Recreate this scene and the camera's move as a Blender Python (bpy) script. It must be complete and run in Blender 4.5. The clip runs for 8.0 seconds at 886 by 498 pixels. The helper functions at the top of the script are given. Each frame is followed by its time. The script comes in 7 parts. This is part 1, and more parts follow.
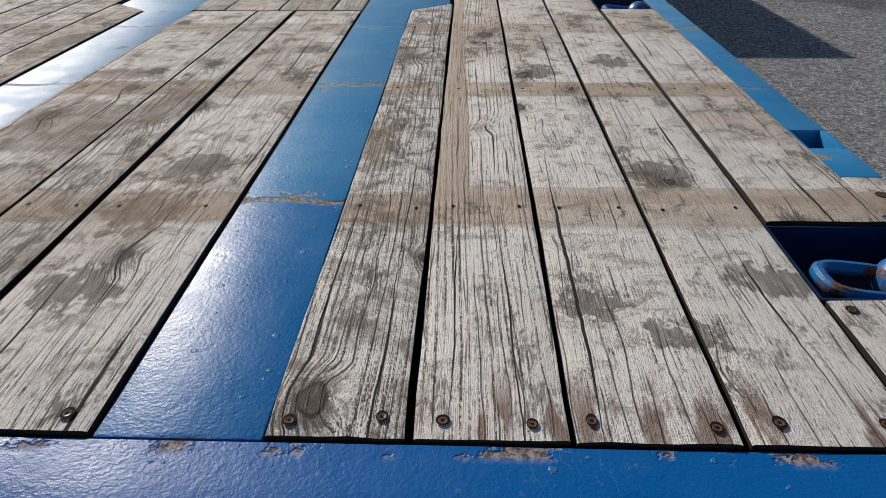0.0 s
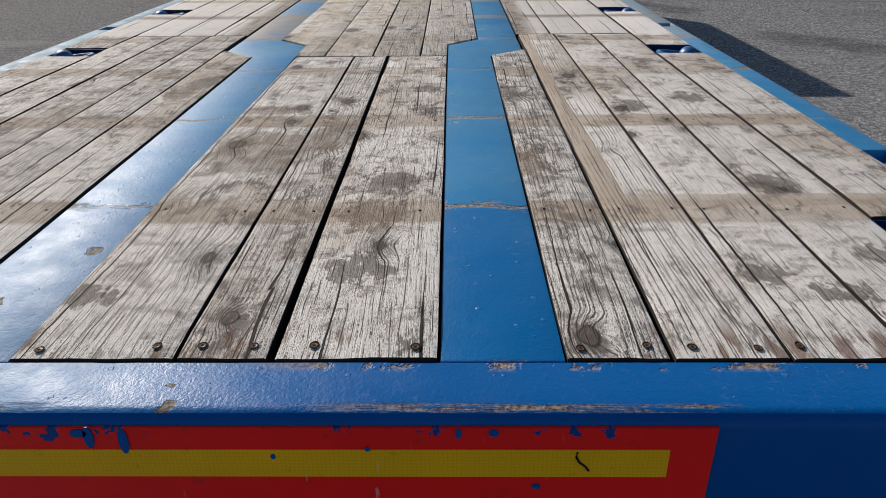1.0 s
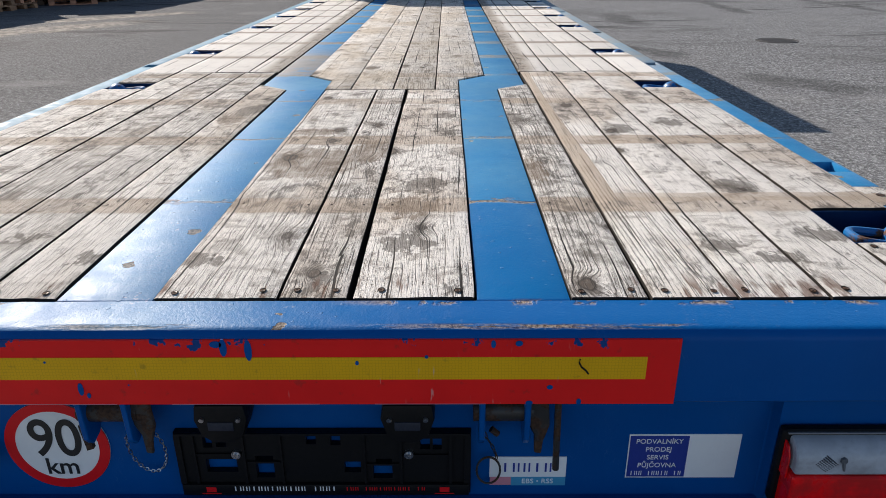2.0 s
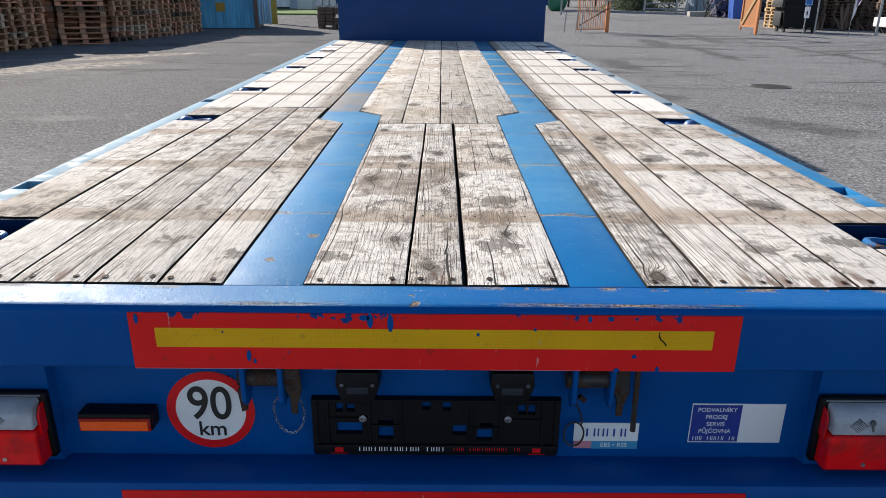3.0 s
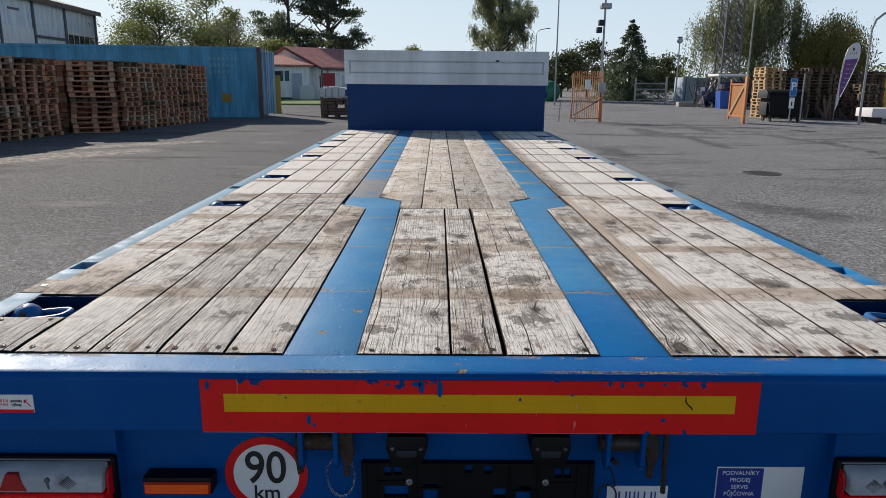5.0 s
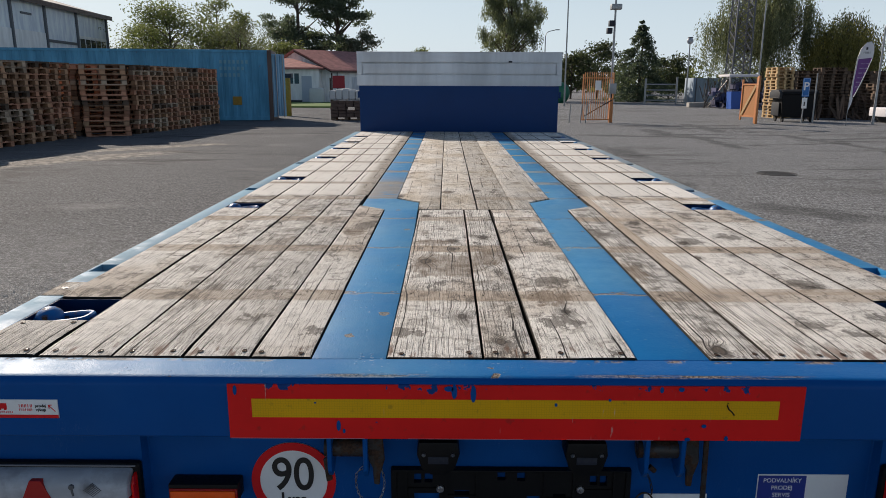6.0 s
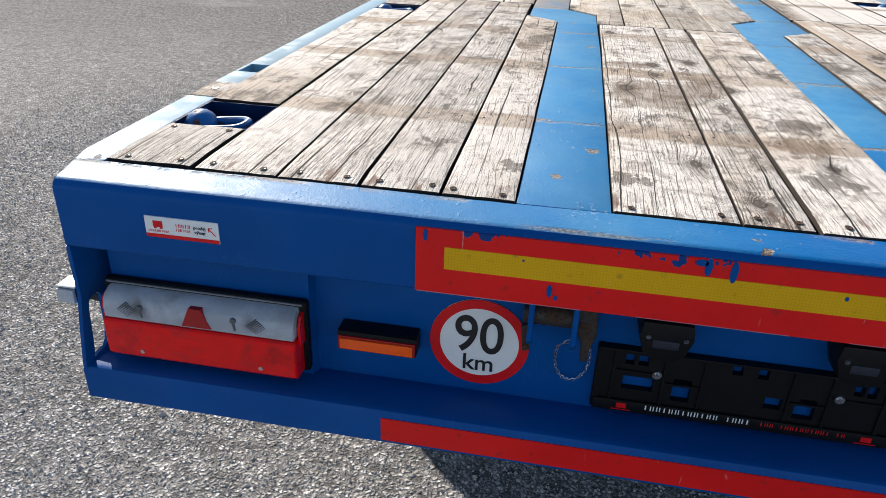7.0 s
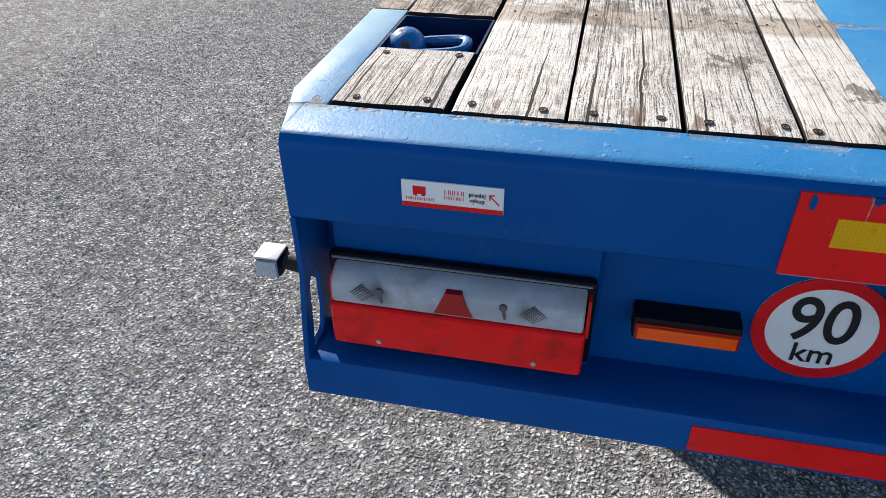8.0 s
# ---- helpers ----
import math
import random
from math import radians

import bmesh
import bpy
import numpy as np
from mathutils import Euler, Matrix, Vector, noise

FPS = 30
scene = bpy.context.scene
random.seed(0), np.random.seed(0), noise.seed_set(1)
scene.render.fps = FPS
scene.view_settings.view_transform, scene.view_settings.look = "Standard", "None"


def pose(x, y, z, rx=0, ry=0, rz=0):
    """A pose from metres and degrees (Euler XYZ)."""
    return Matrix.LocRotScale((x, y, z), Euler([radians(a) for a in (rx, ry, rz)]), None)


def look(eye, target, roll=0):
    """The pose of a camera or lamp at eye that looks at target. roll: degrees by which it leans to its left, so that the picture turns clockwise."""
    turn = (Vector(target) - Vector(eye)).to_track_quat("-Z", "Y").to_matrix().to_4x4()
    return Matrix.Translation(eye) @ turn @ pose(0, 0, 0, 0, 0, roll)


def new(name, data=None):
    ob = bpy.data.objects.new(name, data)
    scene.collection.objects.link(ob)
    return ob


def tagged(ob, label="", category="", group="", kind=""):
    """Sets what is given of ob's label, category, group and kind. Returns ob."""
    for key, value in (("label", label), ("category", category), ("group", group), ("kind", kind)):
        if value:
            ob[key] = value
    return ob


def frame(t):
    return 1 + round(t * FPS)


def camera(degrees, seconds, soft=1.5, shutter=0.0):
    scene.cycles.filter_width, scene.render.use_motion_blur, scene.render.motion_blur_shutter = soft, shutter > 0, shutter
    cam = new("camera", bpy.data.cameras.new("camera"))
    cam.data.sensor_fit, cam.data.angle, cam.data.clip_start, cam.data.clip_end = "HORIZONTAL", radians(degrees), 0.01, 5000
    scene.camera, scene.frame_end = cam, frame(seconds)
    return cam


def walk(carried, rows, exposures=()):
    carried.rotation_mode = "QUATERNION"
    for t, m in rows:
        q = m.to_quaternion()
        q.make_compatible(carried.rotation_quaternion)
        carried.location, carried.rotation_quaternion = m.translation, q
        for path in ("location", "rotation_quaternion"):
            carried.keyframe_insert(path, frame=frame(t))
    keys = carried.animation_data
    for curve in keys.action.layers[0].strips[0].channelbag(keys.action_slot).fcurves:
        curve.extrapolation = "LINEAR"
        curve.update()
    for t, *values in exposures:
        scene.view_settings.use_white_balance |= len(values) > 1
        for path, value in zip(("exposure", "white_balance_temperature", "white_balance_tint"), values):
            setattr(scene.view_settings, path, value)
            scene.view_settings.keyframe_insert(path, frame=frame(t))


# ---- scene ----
cam = camera(64.1, 8.0, 0.85)
PATH = [
    (0, (0.621, -0.362, 1.374), (0.558, 1.371, 0.376), -0.4),
    (0.5, (0.462, -0.535, 1.421), (0.429, 1.231, 0.482), 0.2),
    (1, (0.293, -0.629, 1.427), (0.268, 1.16, 0.532), -0.5),
    (1.2, (0.259, -0.671, 1.432), (0.242, 1.129, 0.56), -0.5),
    (2.3, (0.199, -1.049, 1.462), (0.192, 0.801, 0.701), -0.1),
    (2.5, (0.158, -1.089, 1.468), (0.158, 0.77, 0.728), 0.2),
    (3, (0.01, -1.236, 1.471), (0.018, 0.643, 0.786), 0.5),
    (3.5, (-0.074, -1.338, 1.482), (-0.05, 0.549, 0.82), 0.8),
    (4, (-0.088, -1.369, 1.487), (-0.061, 0.531, 0.861), 0.8),
    (4.5, (-0.09, -1.386, 1.494), (-0.066, 0.535, 0.938), 0.6),
    (4.7, (-0.089, -1.388, 1.498), (-0.066, 0.546, 0.987), 0.6),
    (5.8, (-0.129, -1.365, 1.496), (-0.133, 0.591, 1.083), 0.1),
    (6, (-0.142, -1.348, 1.486), (-0.151, 0.6, 1.033), 0.2),
    (6.5, (-0.223, -1.232, 1.437), (-0.381, 0.652, 0.783), 0.7),
    (7, (-0.374, -1.029, 1.391), (-0.664, 0.723, 0.47), 2.2),
    (7.5, (-0.608, -0.91, 1.342), (-0.95, 0.755, 0.288), 2.5),
    (8, (-0.84, -0.798, 1.319), (-1.213, 0.794, 0.167), -1.0),
]
EXPOSURES = [(0.0, -0.22, 6400, 10), (0.5, -0.09, 6400, 10), (1.0, -0.07, 6400, 10), (2.3, 0.54, 6390, 10), (4.0, 0.68, 6350, 10), (4.7, 0.32, 6380, 10), (5.8, -0.06, 6680, 10), (6.5, 0.63, 6640, 10), (8.0, 0.88, 6380, 10)]
walk(cam, [(t, look(eye, target, roll)) for t, eye, target, roll in PATH], EXPOSURES)

# ---- light ----
SUN_AZ, SUN_EL = math.atan2(-0.6, 0.8), radians(27.7)
world = bpy.data.worlds.new("world")
scene.world = world
world.use_nodes = True
wn = world.node_tree
sky = wn.nodes.new("ShaderNodeTexSky")
sky.sky_type, sky.sun_disc = "NISHITA", False
sky.sun_elevation, sky.sun_rotation = SUN_EL, SUN_AZ % (2 * math.pi)
sky.air_density, sky.dust_density, sky.ozone_density = 1.0, 0.5, 1.5
# pale blue haze that thickens evenly towards the horizon
at = wn.nodes.new("ShaderNodeTexCoord")
up = wn.nodes.new("ShaderNodeSeparateXYZ")
veil = wn.nodes.new("ShaderNodeMapRange")
veil.interpolation_type = "SMOOTHSTEP"
for k, value in enumerate((0.0, 0.0, 0.42, 0.85, 0.0)):
    veil.inputs[k].default_value = value
haze = wn.nodes.new("ShaderNodeMix")
haze.data_type = "RGBA"
haze.inputs[7].default_value = (8.1, 9.6, 11.1, 1.0)
wn.links.new(at.outputs["Generated"], up.inputs[0])
wn.links.new(up.outputs[2], veil.inputs[0])
wn.links.new(veil.outputs[0], haze.inputs[0])
wn.links.new(sky.outputs[0], haze.inputs[6])
wn.links.new(haze.outputs[2], wn.nodes["Background"].inputs[0])
wn.nodes["Background"].inputs[1].default_value = 0.077
lamp = bpy.data.lights.new("sun", "SUN")
lamp.energy, lamp.angle, lamp.color = 5.0, radians(0.6), (1.0, 0.886, 0.77)
sun = new("sun", lamp)
to_sun = Vector((math.sin(SUN_AZ) * math.cos(SUN_EL), math.cos(SUN_AZ) * math.cos(SUN_EL), math.sin(SUN_EL)))
sun.matrix_world = look(to_sun * 60, (0, 0, 0))


# ---- node helpers ----
class Nodes:
    """A small writer of shader nodes."""

    def __init__(self, name, rough=0.6, metal=0.0, spec=0.5):
        self.mat = bpy.data.materials.new(name)
        self.mat.use_nodes = True
        self.t = self.mat.node_tree
        self.b = self.t.nodes["Principled BSDF"]
        self.b.inputs["Roughness"].default_value = rough
        self.b.inputs["Metallic"].default_value = metal
        self.b.inputs["Specular IOR Level"].default_value = spec

    def put(self, socket, v):
        if isinstance(v, (int, float)):
            socket.default_value = v
        elif isinstance(v, (tuple, list)):
            socket.default_value = (*v, 1.0) if len(v) == 3 and socket.type == "RGBA" else v
        else:
            self.t.links.new(v, socket)

    def node(self, kind, **inputs):
        n = self.t.nodes.new(kind)
        for k, v in inputs.items():
            self.put(n.inputs[k.replace("_", " ")], v)
        return n

    def coords(self):
        return self.node("ShaderNodeTexCoord").outputs["Object"]

    def rand(self):
        return self.node("ShaderNodeObjectInfo").outputs["Random"]

    def island(self):
        return self.node("ShaderNodeNewGeometry").outputs["Random Per Island"]

    def math(self, op, a, b=0.0, c=0.0, clamp=False):
        n = self.t.nodes.new("ShaderNodeMath")
        n.operation, n.use_clamp = op, clamp
        for s, v in zip(n.inputs, (a, b, c)):
            self.put(s, v)
        return n.outputs[0]

    def vmath(self, op, a, b):
        n = self.t.nodes.new("ShaderNodeVectorMath")
        n.operation = op
        self.put(n.inputs[0], a), self.put(n.inputs[1], b)
        return n.outputs[0]

    def dot(self, a, b):
        n = self.t.nodes.new("ShaderNodeVectorMath")
        n.operation = "DOT_PRODUCT"
        self.put(n.inputs[0], a), self.put(n.inputs[1], b)
        return n.outputs["Value"]

    def split(self, v):
        return self.node("ShaderNodeSeparateXYZ", Vector=v).outputs

    def join(self, x, y, z):
        return self.node("ShaderNodeCombineXYZ", X=x, Y=y, Z=z).outputs[0]

    def noise(self, v, scale=1.0, detail=4.0, rough=0.55, distort=0.0):
        n = self.node("ShaderNodeTexNoise", Vector=v, Scale=scale, Detail=detail, Roughness=rough, Distortion=distort)
        return n.outputs["Fac"]

    def cells(self, v, scale=1.0, feature="F1", rnd=1.0):
        n = self.t.nodes.new("ShaderNodeTexVoronoi")
        n.feature = feature
        self.put(n.inputs["Vector"], v), self.put(n.inputs["Scale"], scale), self.put(n.inputs["Randomness"], rnd)
        return n.outputs

    def ramp(self, v, a, b, lo=0.0, hi=1.0):
        """Smooth map of v from a..b to lo..hi."""
        n = self.t.nodes.new("ShaderNodeMapRange")
        n.interpolation_type = "SMOOTHSTEP"
        for s, x in zip(n.inputs, (v, a, b, lo, hi)):
            self.put(s, x)
        return n.outputs[0]

    def mix(self, f, a, b, how="MIX"):
        n = self.t.nodes.new("ShaderNodeMix")
        n.data_type, n.blend_type, n.clamp_factor = "RGBA", how, True
        self.put(n.inputs[0], f), self.put(n.inputs[6], a), self.put(n.inputs[7], b)
        return n.outputs[2]

    def grey(self, v):
        return self.node("ShaderNodeCombineColor", Red=v, Green=v, Blue=v).outputs[0]

    def bump(self, h, strength=0.4, dist=0.002):
        n = self.node("ShaderNodeBump", Height=h, Strength=strength, Distance=dist)
        self.put(self.b.inputs["Normal"], n.outputs[0])

    def done(self, colour, rough=None):
        self.put(self.b.inputs["Base Color"], colour)
        if rough is not None:
            self.put(self.b.inputs["Roughness"], rough)
        return self.mat


def plain(name, colour, rough=0.5, metal=0.0, vary=0.18, scale=9.0, grain=0.0, spec=0.5):
    """Paint, plastic or metal with faint mottling and dust."""
    n = Nodes(name, rough, metal, spec)
    v = n.coords()
    big, small = n.noise(v, scale, 3), n.noise(v, scale * 14, 5)
    k = n.math("ADD", n.math("MULTIPLY", big, vary), n.math("MULTIPLY", small, vary * 0.7))
    k = n.math("ADD", k, 1.0 - vary * 0.85)
    n.bump(small, 0.15 + grain, 0.001)
    return n.done(n.mix(1.0, colour, n.grey(k), "MULTIPLY"), n.ramp(small, 0.3, 0.7, rough * 0.8, min(1, rough * 1.2)))


def band_mask(n, y, soft=0.012):
    """Cross bands that repeat along the deck, where dunnage used to lie."""
    u = n.math("FRACT", n.math("DIVIDE", n.math("ADD", y, -0.570 + 0.2925 + 5.85), 0.585))
    d = n.math("ABSOLUTE", n.math("SUBTRACT", u, 0.5))
    return n.ramp(d, 0.085 - soft, 0.085 + soft, 1.0, 0.0)


BROWN_STAINS = [(-0.14, 0.92, 0.13, 0.16), (0.01, 1.03, 0.06, 0.13), (-0.51, 1.45, 0.05, 0.09), (0.455, 0.84, 0.04, 0.12), (-0.19, 1.25, 0.07, 0.06), (0.15, 0.56, 0.07, 0.07)]
MOULD_STAINS = [(0.225, 1.27, 0.05, 0.05), (0.22, 1.49, 0.05, 0.05), (-0.234, 0.265, 0.055, 0.028), (0.15, 0.345, 0.065, 0.04), (0.17, 0.72, 0.06, 0.07), (-0.483, 1.58, 0.05, 0.09),
                (-0.63, 0.375, 0.045, 0.028), (-0.46, 0.27, 0.03, 0.03), (0.79, 1.29, 0.045, 0.06), (0.97, 1.38, 0.055, 0.06), (0.93, 0.70, 0.06, 0.06), (0.77, 0.33, 0.045, 0.03),
                (1.0, 0.38, 0.06, 0.04), (0.86, 0.27, 0.05, 0.03), (0.46, 1.46, 0.035, 0.09)]


def deck_wood():
    """Bleached, cracked softwood with knots, stains and browner covered bands."""
    n = Nodes("weathered_deck_wood", 0.8, 0.0, 0.25)
    v0 = n.coords()
    x0, y0, z0 = n.split(v0)
    r = n.rand()
    r2 = n.math("FRACT", n.math("MULTIPLY", r, 7.31))
    r3 = n.math("FRACT", n.math("MULTIPLY", r, 23.7))
    off = n.join(n.math("MULTIPLY", r, 41.0), n.math("MULTIPLY", r, 97.0), n.math("MULTIPLY", r, 13.0))
    v = n.vmath("ADD", v0, off)
    x, y, z = n.split(v)
    # the outer fields ahead of the jog lay covered: bleached clean, with a soiled inner margin
    ax = n.math("ABSOLUTE", x0)
    clean = n.math("MULTIPLY", n.ramp(y0, 2.40, 2.46), n.ramp(n.math("ADD", ax, n.math("MULTIPLY", n.noise(n.vmath("MULTIPLY", v0, (9.0, 3.0, 1.0)), 1.0, 3), 0.06)), 0.63, 0.68))
    tail = n.math("MULTIPLY", n.ramp(y0, 0.50, 0.54, 1.0, 0.0), n.ramp(x0, -0.5, 0.1, 1.0, 0.1))
    # the boards by the other edge are bleached too, behind the jog
    pale = n.math("MULTIPLY", n.ramp(x0, 0.570, 0.574), n.ramp(y0, 2.42, 2.44, 1.0, 0.0))
    keep = n.math("MULTIPLY", n.math("MULTIPLY_ADD", clean, -0.85, 1.0), n.math("MULTIPLY_ADD", tail, -0.45, n.math("MULTIPLY_ADD", pale, -0.08, 1.0)))
    # knots: sparse cells, a little longer along the board
    warp = n.noise(n.vmath("MULTIPLY", v, (22.0, 12.0, 1.0)), 1.0, 3)
    kx = n.math("ADD", n.math("MULTIPLY", x, 8.5), n.math("MULTIPLY", warp, 0.22))
    ky = n.math("ADD", n.math("MULTIPLY", y, 5.4), n.math("MULTIPLY", warp, 0.24))
    cell = n.cells(n.join(kx, ky, 0.0), 1.0)
    d, pick = cell["Distance"], n.split(cell["Color"])[0]
    has = n.math("MULTIPLY", n.ramp(pick, 0.46, 0.48), keep)
    size = n.ramp(pick, 0.46, 1.0, 0.06, 0.16)
    rel = n.math("DIVIDE", d, size)
    knot = n.math("MULTIPLY", n.ramp(rel, 0.85, 1.1, 1.0, 0.0), has)
    rimk = n.math("MULTIPLY", n.ramp(n.math("ABSOLUTE", n.math("SUBTRACT", rel, 1.05)), 0.05, 0.22, 1.0, 0.0), has)
    near = n.math("MULTIPLY", n.ramp(rel, 0.6, 3.6, 1.0, 0.0), has)
    # grain runs with the board, swaying slowly and parting at the knots
    sway = n.noise(n.vmath("MULTIPLY", v, (3.0, 0.55, 1.0)), 1.0, 2)
    gx = n.math("ADD", x, n.math("MULTIPLY", sway, 0.05))
    gx = n.math("ADD", gx, n.math("MULTIPLY", near, 0.02))
    fibre = n.ramp(n.noise(n.join(n.math("MULTIPLY", gx, 300.0), n.math("MULTIPLY", y, 5.0), 0.0), 1.0, 3, 0.7), 0.34, 0.66)
    fine = n.ramp(n.noise(n.join(n.math("MULTIPLY", gx, 760.0), n.math("MULTIPLY", y, 16.0), 1.0), 1.0, 3, 0.7), 0.34, 0.66)
    thread = n.ramp(n.noise(n.join(n.math("MULTIPLY", gx, 1700.0), n.math("MULTIPLY", y, 16.0), 6.0), 1.0, 2, 0.6), 0.3, 0.7)
    streak = n.ramp(n.noise(n.join(n.math("MULTIPLY", gx, 95.0), n.math("MULTIPLY", y, 1.5), 2.0), 1.0, 3, 0.6), 0.3, 0.7)
    broad = n.noise(n.join(n.math("MULTIPLY", gx, 24.0), n.math("MULTIPLY", y, 1.3), 4.0), 1.0, 4, 0.65)
    arch = n.noise(n.vmath("MULTIPLY", v, (7.0, 0.45, 1.0)), 1.0, 2, 0.4)
    ring = n.math("ADD", n.math("MULTIPLY", gx, 760.0), n.math("MULTIPLY", arch, 46.0))
    line = n.ramp(n.math("SINE", ring), -0.1, 0.9)
    line = n.math("MULTIPLY", line, n.ramp(n.math("ADD", n.math("MULTIPLY", streak, 0.5), n.math("MULTIPLY", fine, 0.5)), 0.25, 0.7))
    show = n.ramp(r2, 0.6, 0.95, 0.05, 0.38)
    flat = n.math("MULTIPLY", n.math("MULTIPLY", n.ramp(x0, 0.570, 0.574), n.ramp(x0, 0.719, 0.722, 1.0, 0.0)), n.ramp(y0, 2.42, 2.43, 1.0, 0.0))
    show = n.math("MAXIMUM", show, n.math("MULTIPLY", flat, 0.5))
    grit = n.ramp(n.noise(n.vmath("MULTIPLY", v, (560.0, 190.0, 1.0)), 1.0, 3, 0.75), 0.37, 0.63)
    tone = n.math("ADD", n.math("MULTIPLY", fibre, 0.36), n.math("MULTIPLY", streak, 0.07))
    tone = n.math("ADD", tone, n.math("MULTIPLY", fine, 0.40))
    tone = n.math("ADD", tone, n.math("MULTIPLY_ADD", grit, 0.30, n.math("MULTIPLY", thread, 0.14)))
    tone = n.math("ADD", tone, n.math("MULTIPLY_ADD", broad, 0.26, 0.0))
    tone = n.math("ADD", tone, n.math("MULTIPLY_ADD", clean, 0.38, n.math("MULTIPLY_ADD", tail, 0.04, n.math("MULTIPLY_ADD", n.math("MULTIPLY", n.ramp(x0, 0.43, 0.44), n.ramp(y0, 2.42, 2.44, 1.0, 0.0)), 0.075, n.ramp(y0, 2.35, 2.75, 0.0, 0.08)))))
    tone = n.math("SUBTRACT", tone, n.math("MULTIPLY", line, show))
    level = n.math("ADD", tone, n.math("MULTIPLY_ADD", r3, 0.22, -0.13))
    grey_wood = n.mix(n.ramp(level, 0.42, 0.75), (0.070, 0.060, 0.048), (0.82, 0.787, 0.735))
    brown_wood = n.mix(n.ramp(level, 0.25, 0.9), (0.085, 0.063, 0.046), (0.55, 0.46, 0.37))
    # mould and dirt at several sizes, in short dashes along the grain
    blot = n.noise(n.vmath("MULTIPLY", v, (17.0, 10.0, 1.0)), 1.0, 5, 0.7)
    fleck = n.noise(n.join(n.math("MULTIPLY", gx, 300.0), n.math("MULTIPLY", y, 45.0), 0.0), 1.0, 4, 0.75)
    patch = n.noise(n.vmath("MULTIPLY", v, (3.4, 2.2, 1.0)), 1.0, 3)
    wash = n.noise(n.vmath("MULTIPLY", v0, (1.6, 3.1, 1.0)), 1.0, 4, 0.6)
    soil = n.ramp(n.math("ADD", blot, n.math("MULTIPLY", patch, 0.4)), 0.66, 0.95)
    dirt = n.math("MULTIPLY", n.ramp(n.math("ADD", n.math("MULTIPLY", soil, 0.2), fleck), 0.53, 0.66), keep)
    browner = n.math("MULTIPLY", n.ramp(n.math("ADD", patch, n.math("MULTIPLY", r3, 0.2)), 0.6, 0.8, 0.0, 0.7), keep)
    # rounded smoky blotches, broken up by the fibres
    spot = n.noise(n.vmath("MULTIPLY", v, (15.0, 19.0, 1.0)), 1.0, 8, 0.7, 0.6)
    spot = n.ramp(n.math("ADD", spot, n.math("MULTIPLY_ADD", fine, 0.12, n.math("MULTIPLY_ADD", fibre, 0.10, n.math("MULTIPLY_ADD", grit, 0.12, n.math("MULTIPLY", r2, 0.05))))), 0.750, 0.805)
    spot = n.math("MULTIPLY", spot, keep)
    line_gap = n.math("MULTIPLY_ADD", fine, 0.6, n.math("MULTIPLY", fibre, 0.4))
    edge = n.math("MULTIPLY_ADD", n.noise(n.vmath("MULTIPLY", v0, (30.0, 5.0, 1.0)), 1.0, 3), 0.02, -0.01)
    band = n.math("MULTIPLY", band_mask(n, n.math("ADD", y0, edge)), n.math("MULTIPLY", n.ramp(wash, 0.3, 0.6, 0.55, 1.0), n.ramp(y0, 2.2, 2.7, 1.0, 0.25)))
    colour = n.mix(n.math("MAXIMUM", browner, band), grey_wood, brown_wood)
    rim = n.math("MULTIPLY", n.ramp(n.math("ABSOLUTE", n.math("SUBTRACT", band_mask(n, n.math("ADD", y0, edge), 0.026), 0.5)), 0.3, 0.5, 1.0, 0.0), n.ramp(y0, 2.2, 2.6, 0.15, 0.3))
    colour = n.mix(rim, colour, (0.2, 0.155, 0.11))
    margin = n.math("MULTIPLY", n.ramp(y0, 2.40, 2.46), n.math("SUBTRACT", n.ramp(ax, 0.5, 0.56), n.ramp(ax, 0.62, 0.67)))
    colour = n.mix(n.math("MULTIPLY", margin, 0.55), colour, (0.26, 0.20, 0.14))
    strip = band_mask(n, n.math("ADD", y0, n.math("MULTIPLY", edge, 0.6)), 0.05)
    strip = n.math("MULTIPLY", n.ramp(strip, 0.8, 1.0), clean)
    colour = n.mix(n.math("MULTIPLY", strip, n.ramp(wash, 0.3, 0.6, 0.35, 0.75)), colour, (0.25, 0.19, 0.135))
    colour = n.mix(n.math("MULTIPLY", n.ramp(wash, 0.56, 0.74, 0.0, 0.12), keep), colour, (0.19, 0.15, 0.11))
    colour = n.mix(n.math("MULTIPLY", spot, n.math("MULTIPLY_ADD", line_gap, -0.5, 0.98)), colour, n.mix(r3, (0.085, 0.066, 0.05), (0.12, 0.086, 0.056)))
    colour = n.mix(n.math("MULTIPLY", dirt, n.ramp(soil, 0.0, 0.6, 0.12, 0.8)), colour, (0.075, 0.064, 0.055))
    colour = n.mix(n.math("MULTIPLY", n.math("POWER", near, 1.15), n.ramp(n.math("ADD", fleck, n.math("MULTIPLY", near, 0.14)), 0.50, 0.60, 0.05, 1.0)), colour, (0.085, 0.07, 0.058))
    # old spills and smoky mould patches: centre and half size of each
    ragged = n.vmath("ADD", v0, n.join(n.math("MULTIPLY_ADD", n.noise(n.vmath("MULTIPLY", v0, (48.0, 38.0, 1.0)), 1.0, 6, 0.7), 0.10, -0.05), n.math("MULTIPLY_ADD", n.noise(n.vmath("MULTIPLY", v0, (40.0, 26.0, 2.0)), 1.0, 6, 0.7), 0.22, -0.11), 0.0))
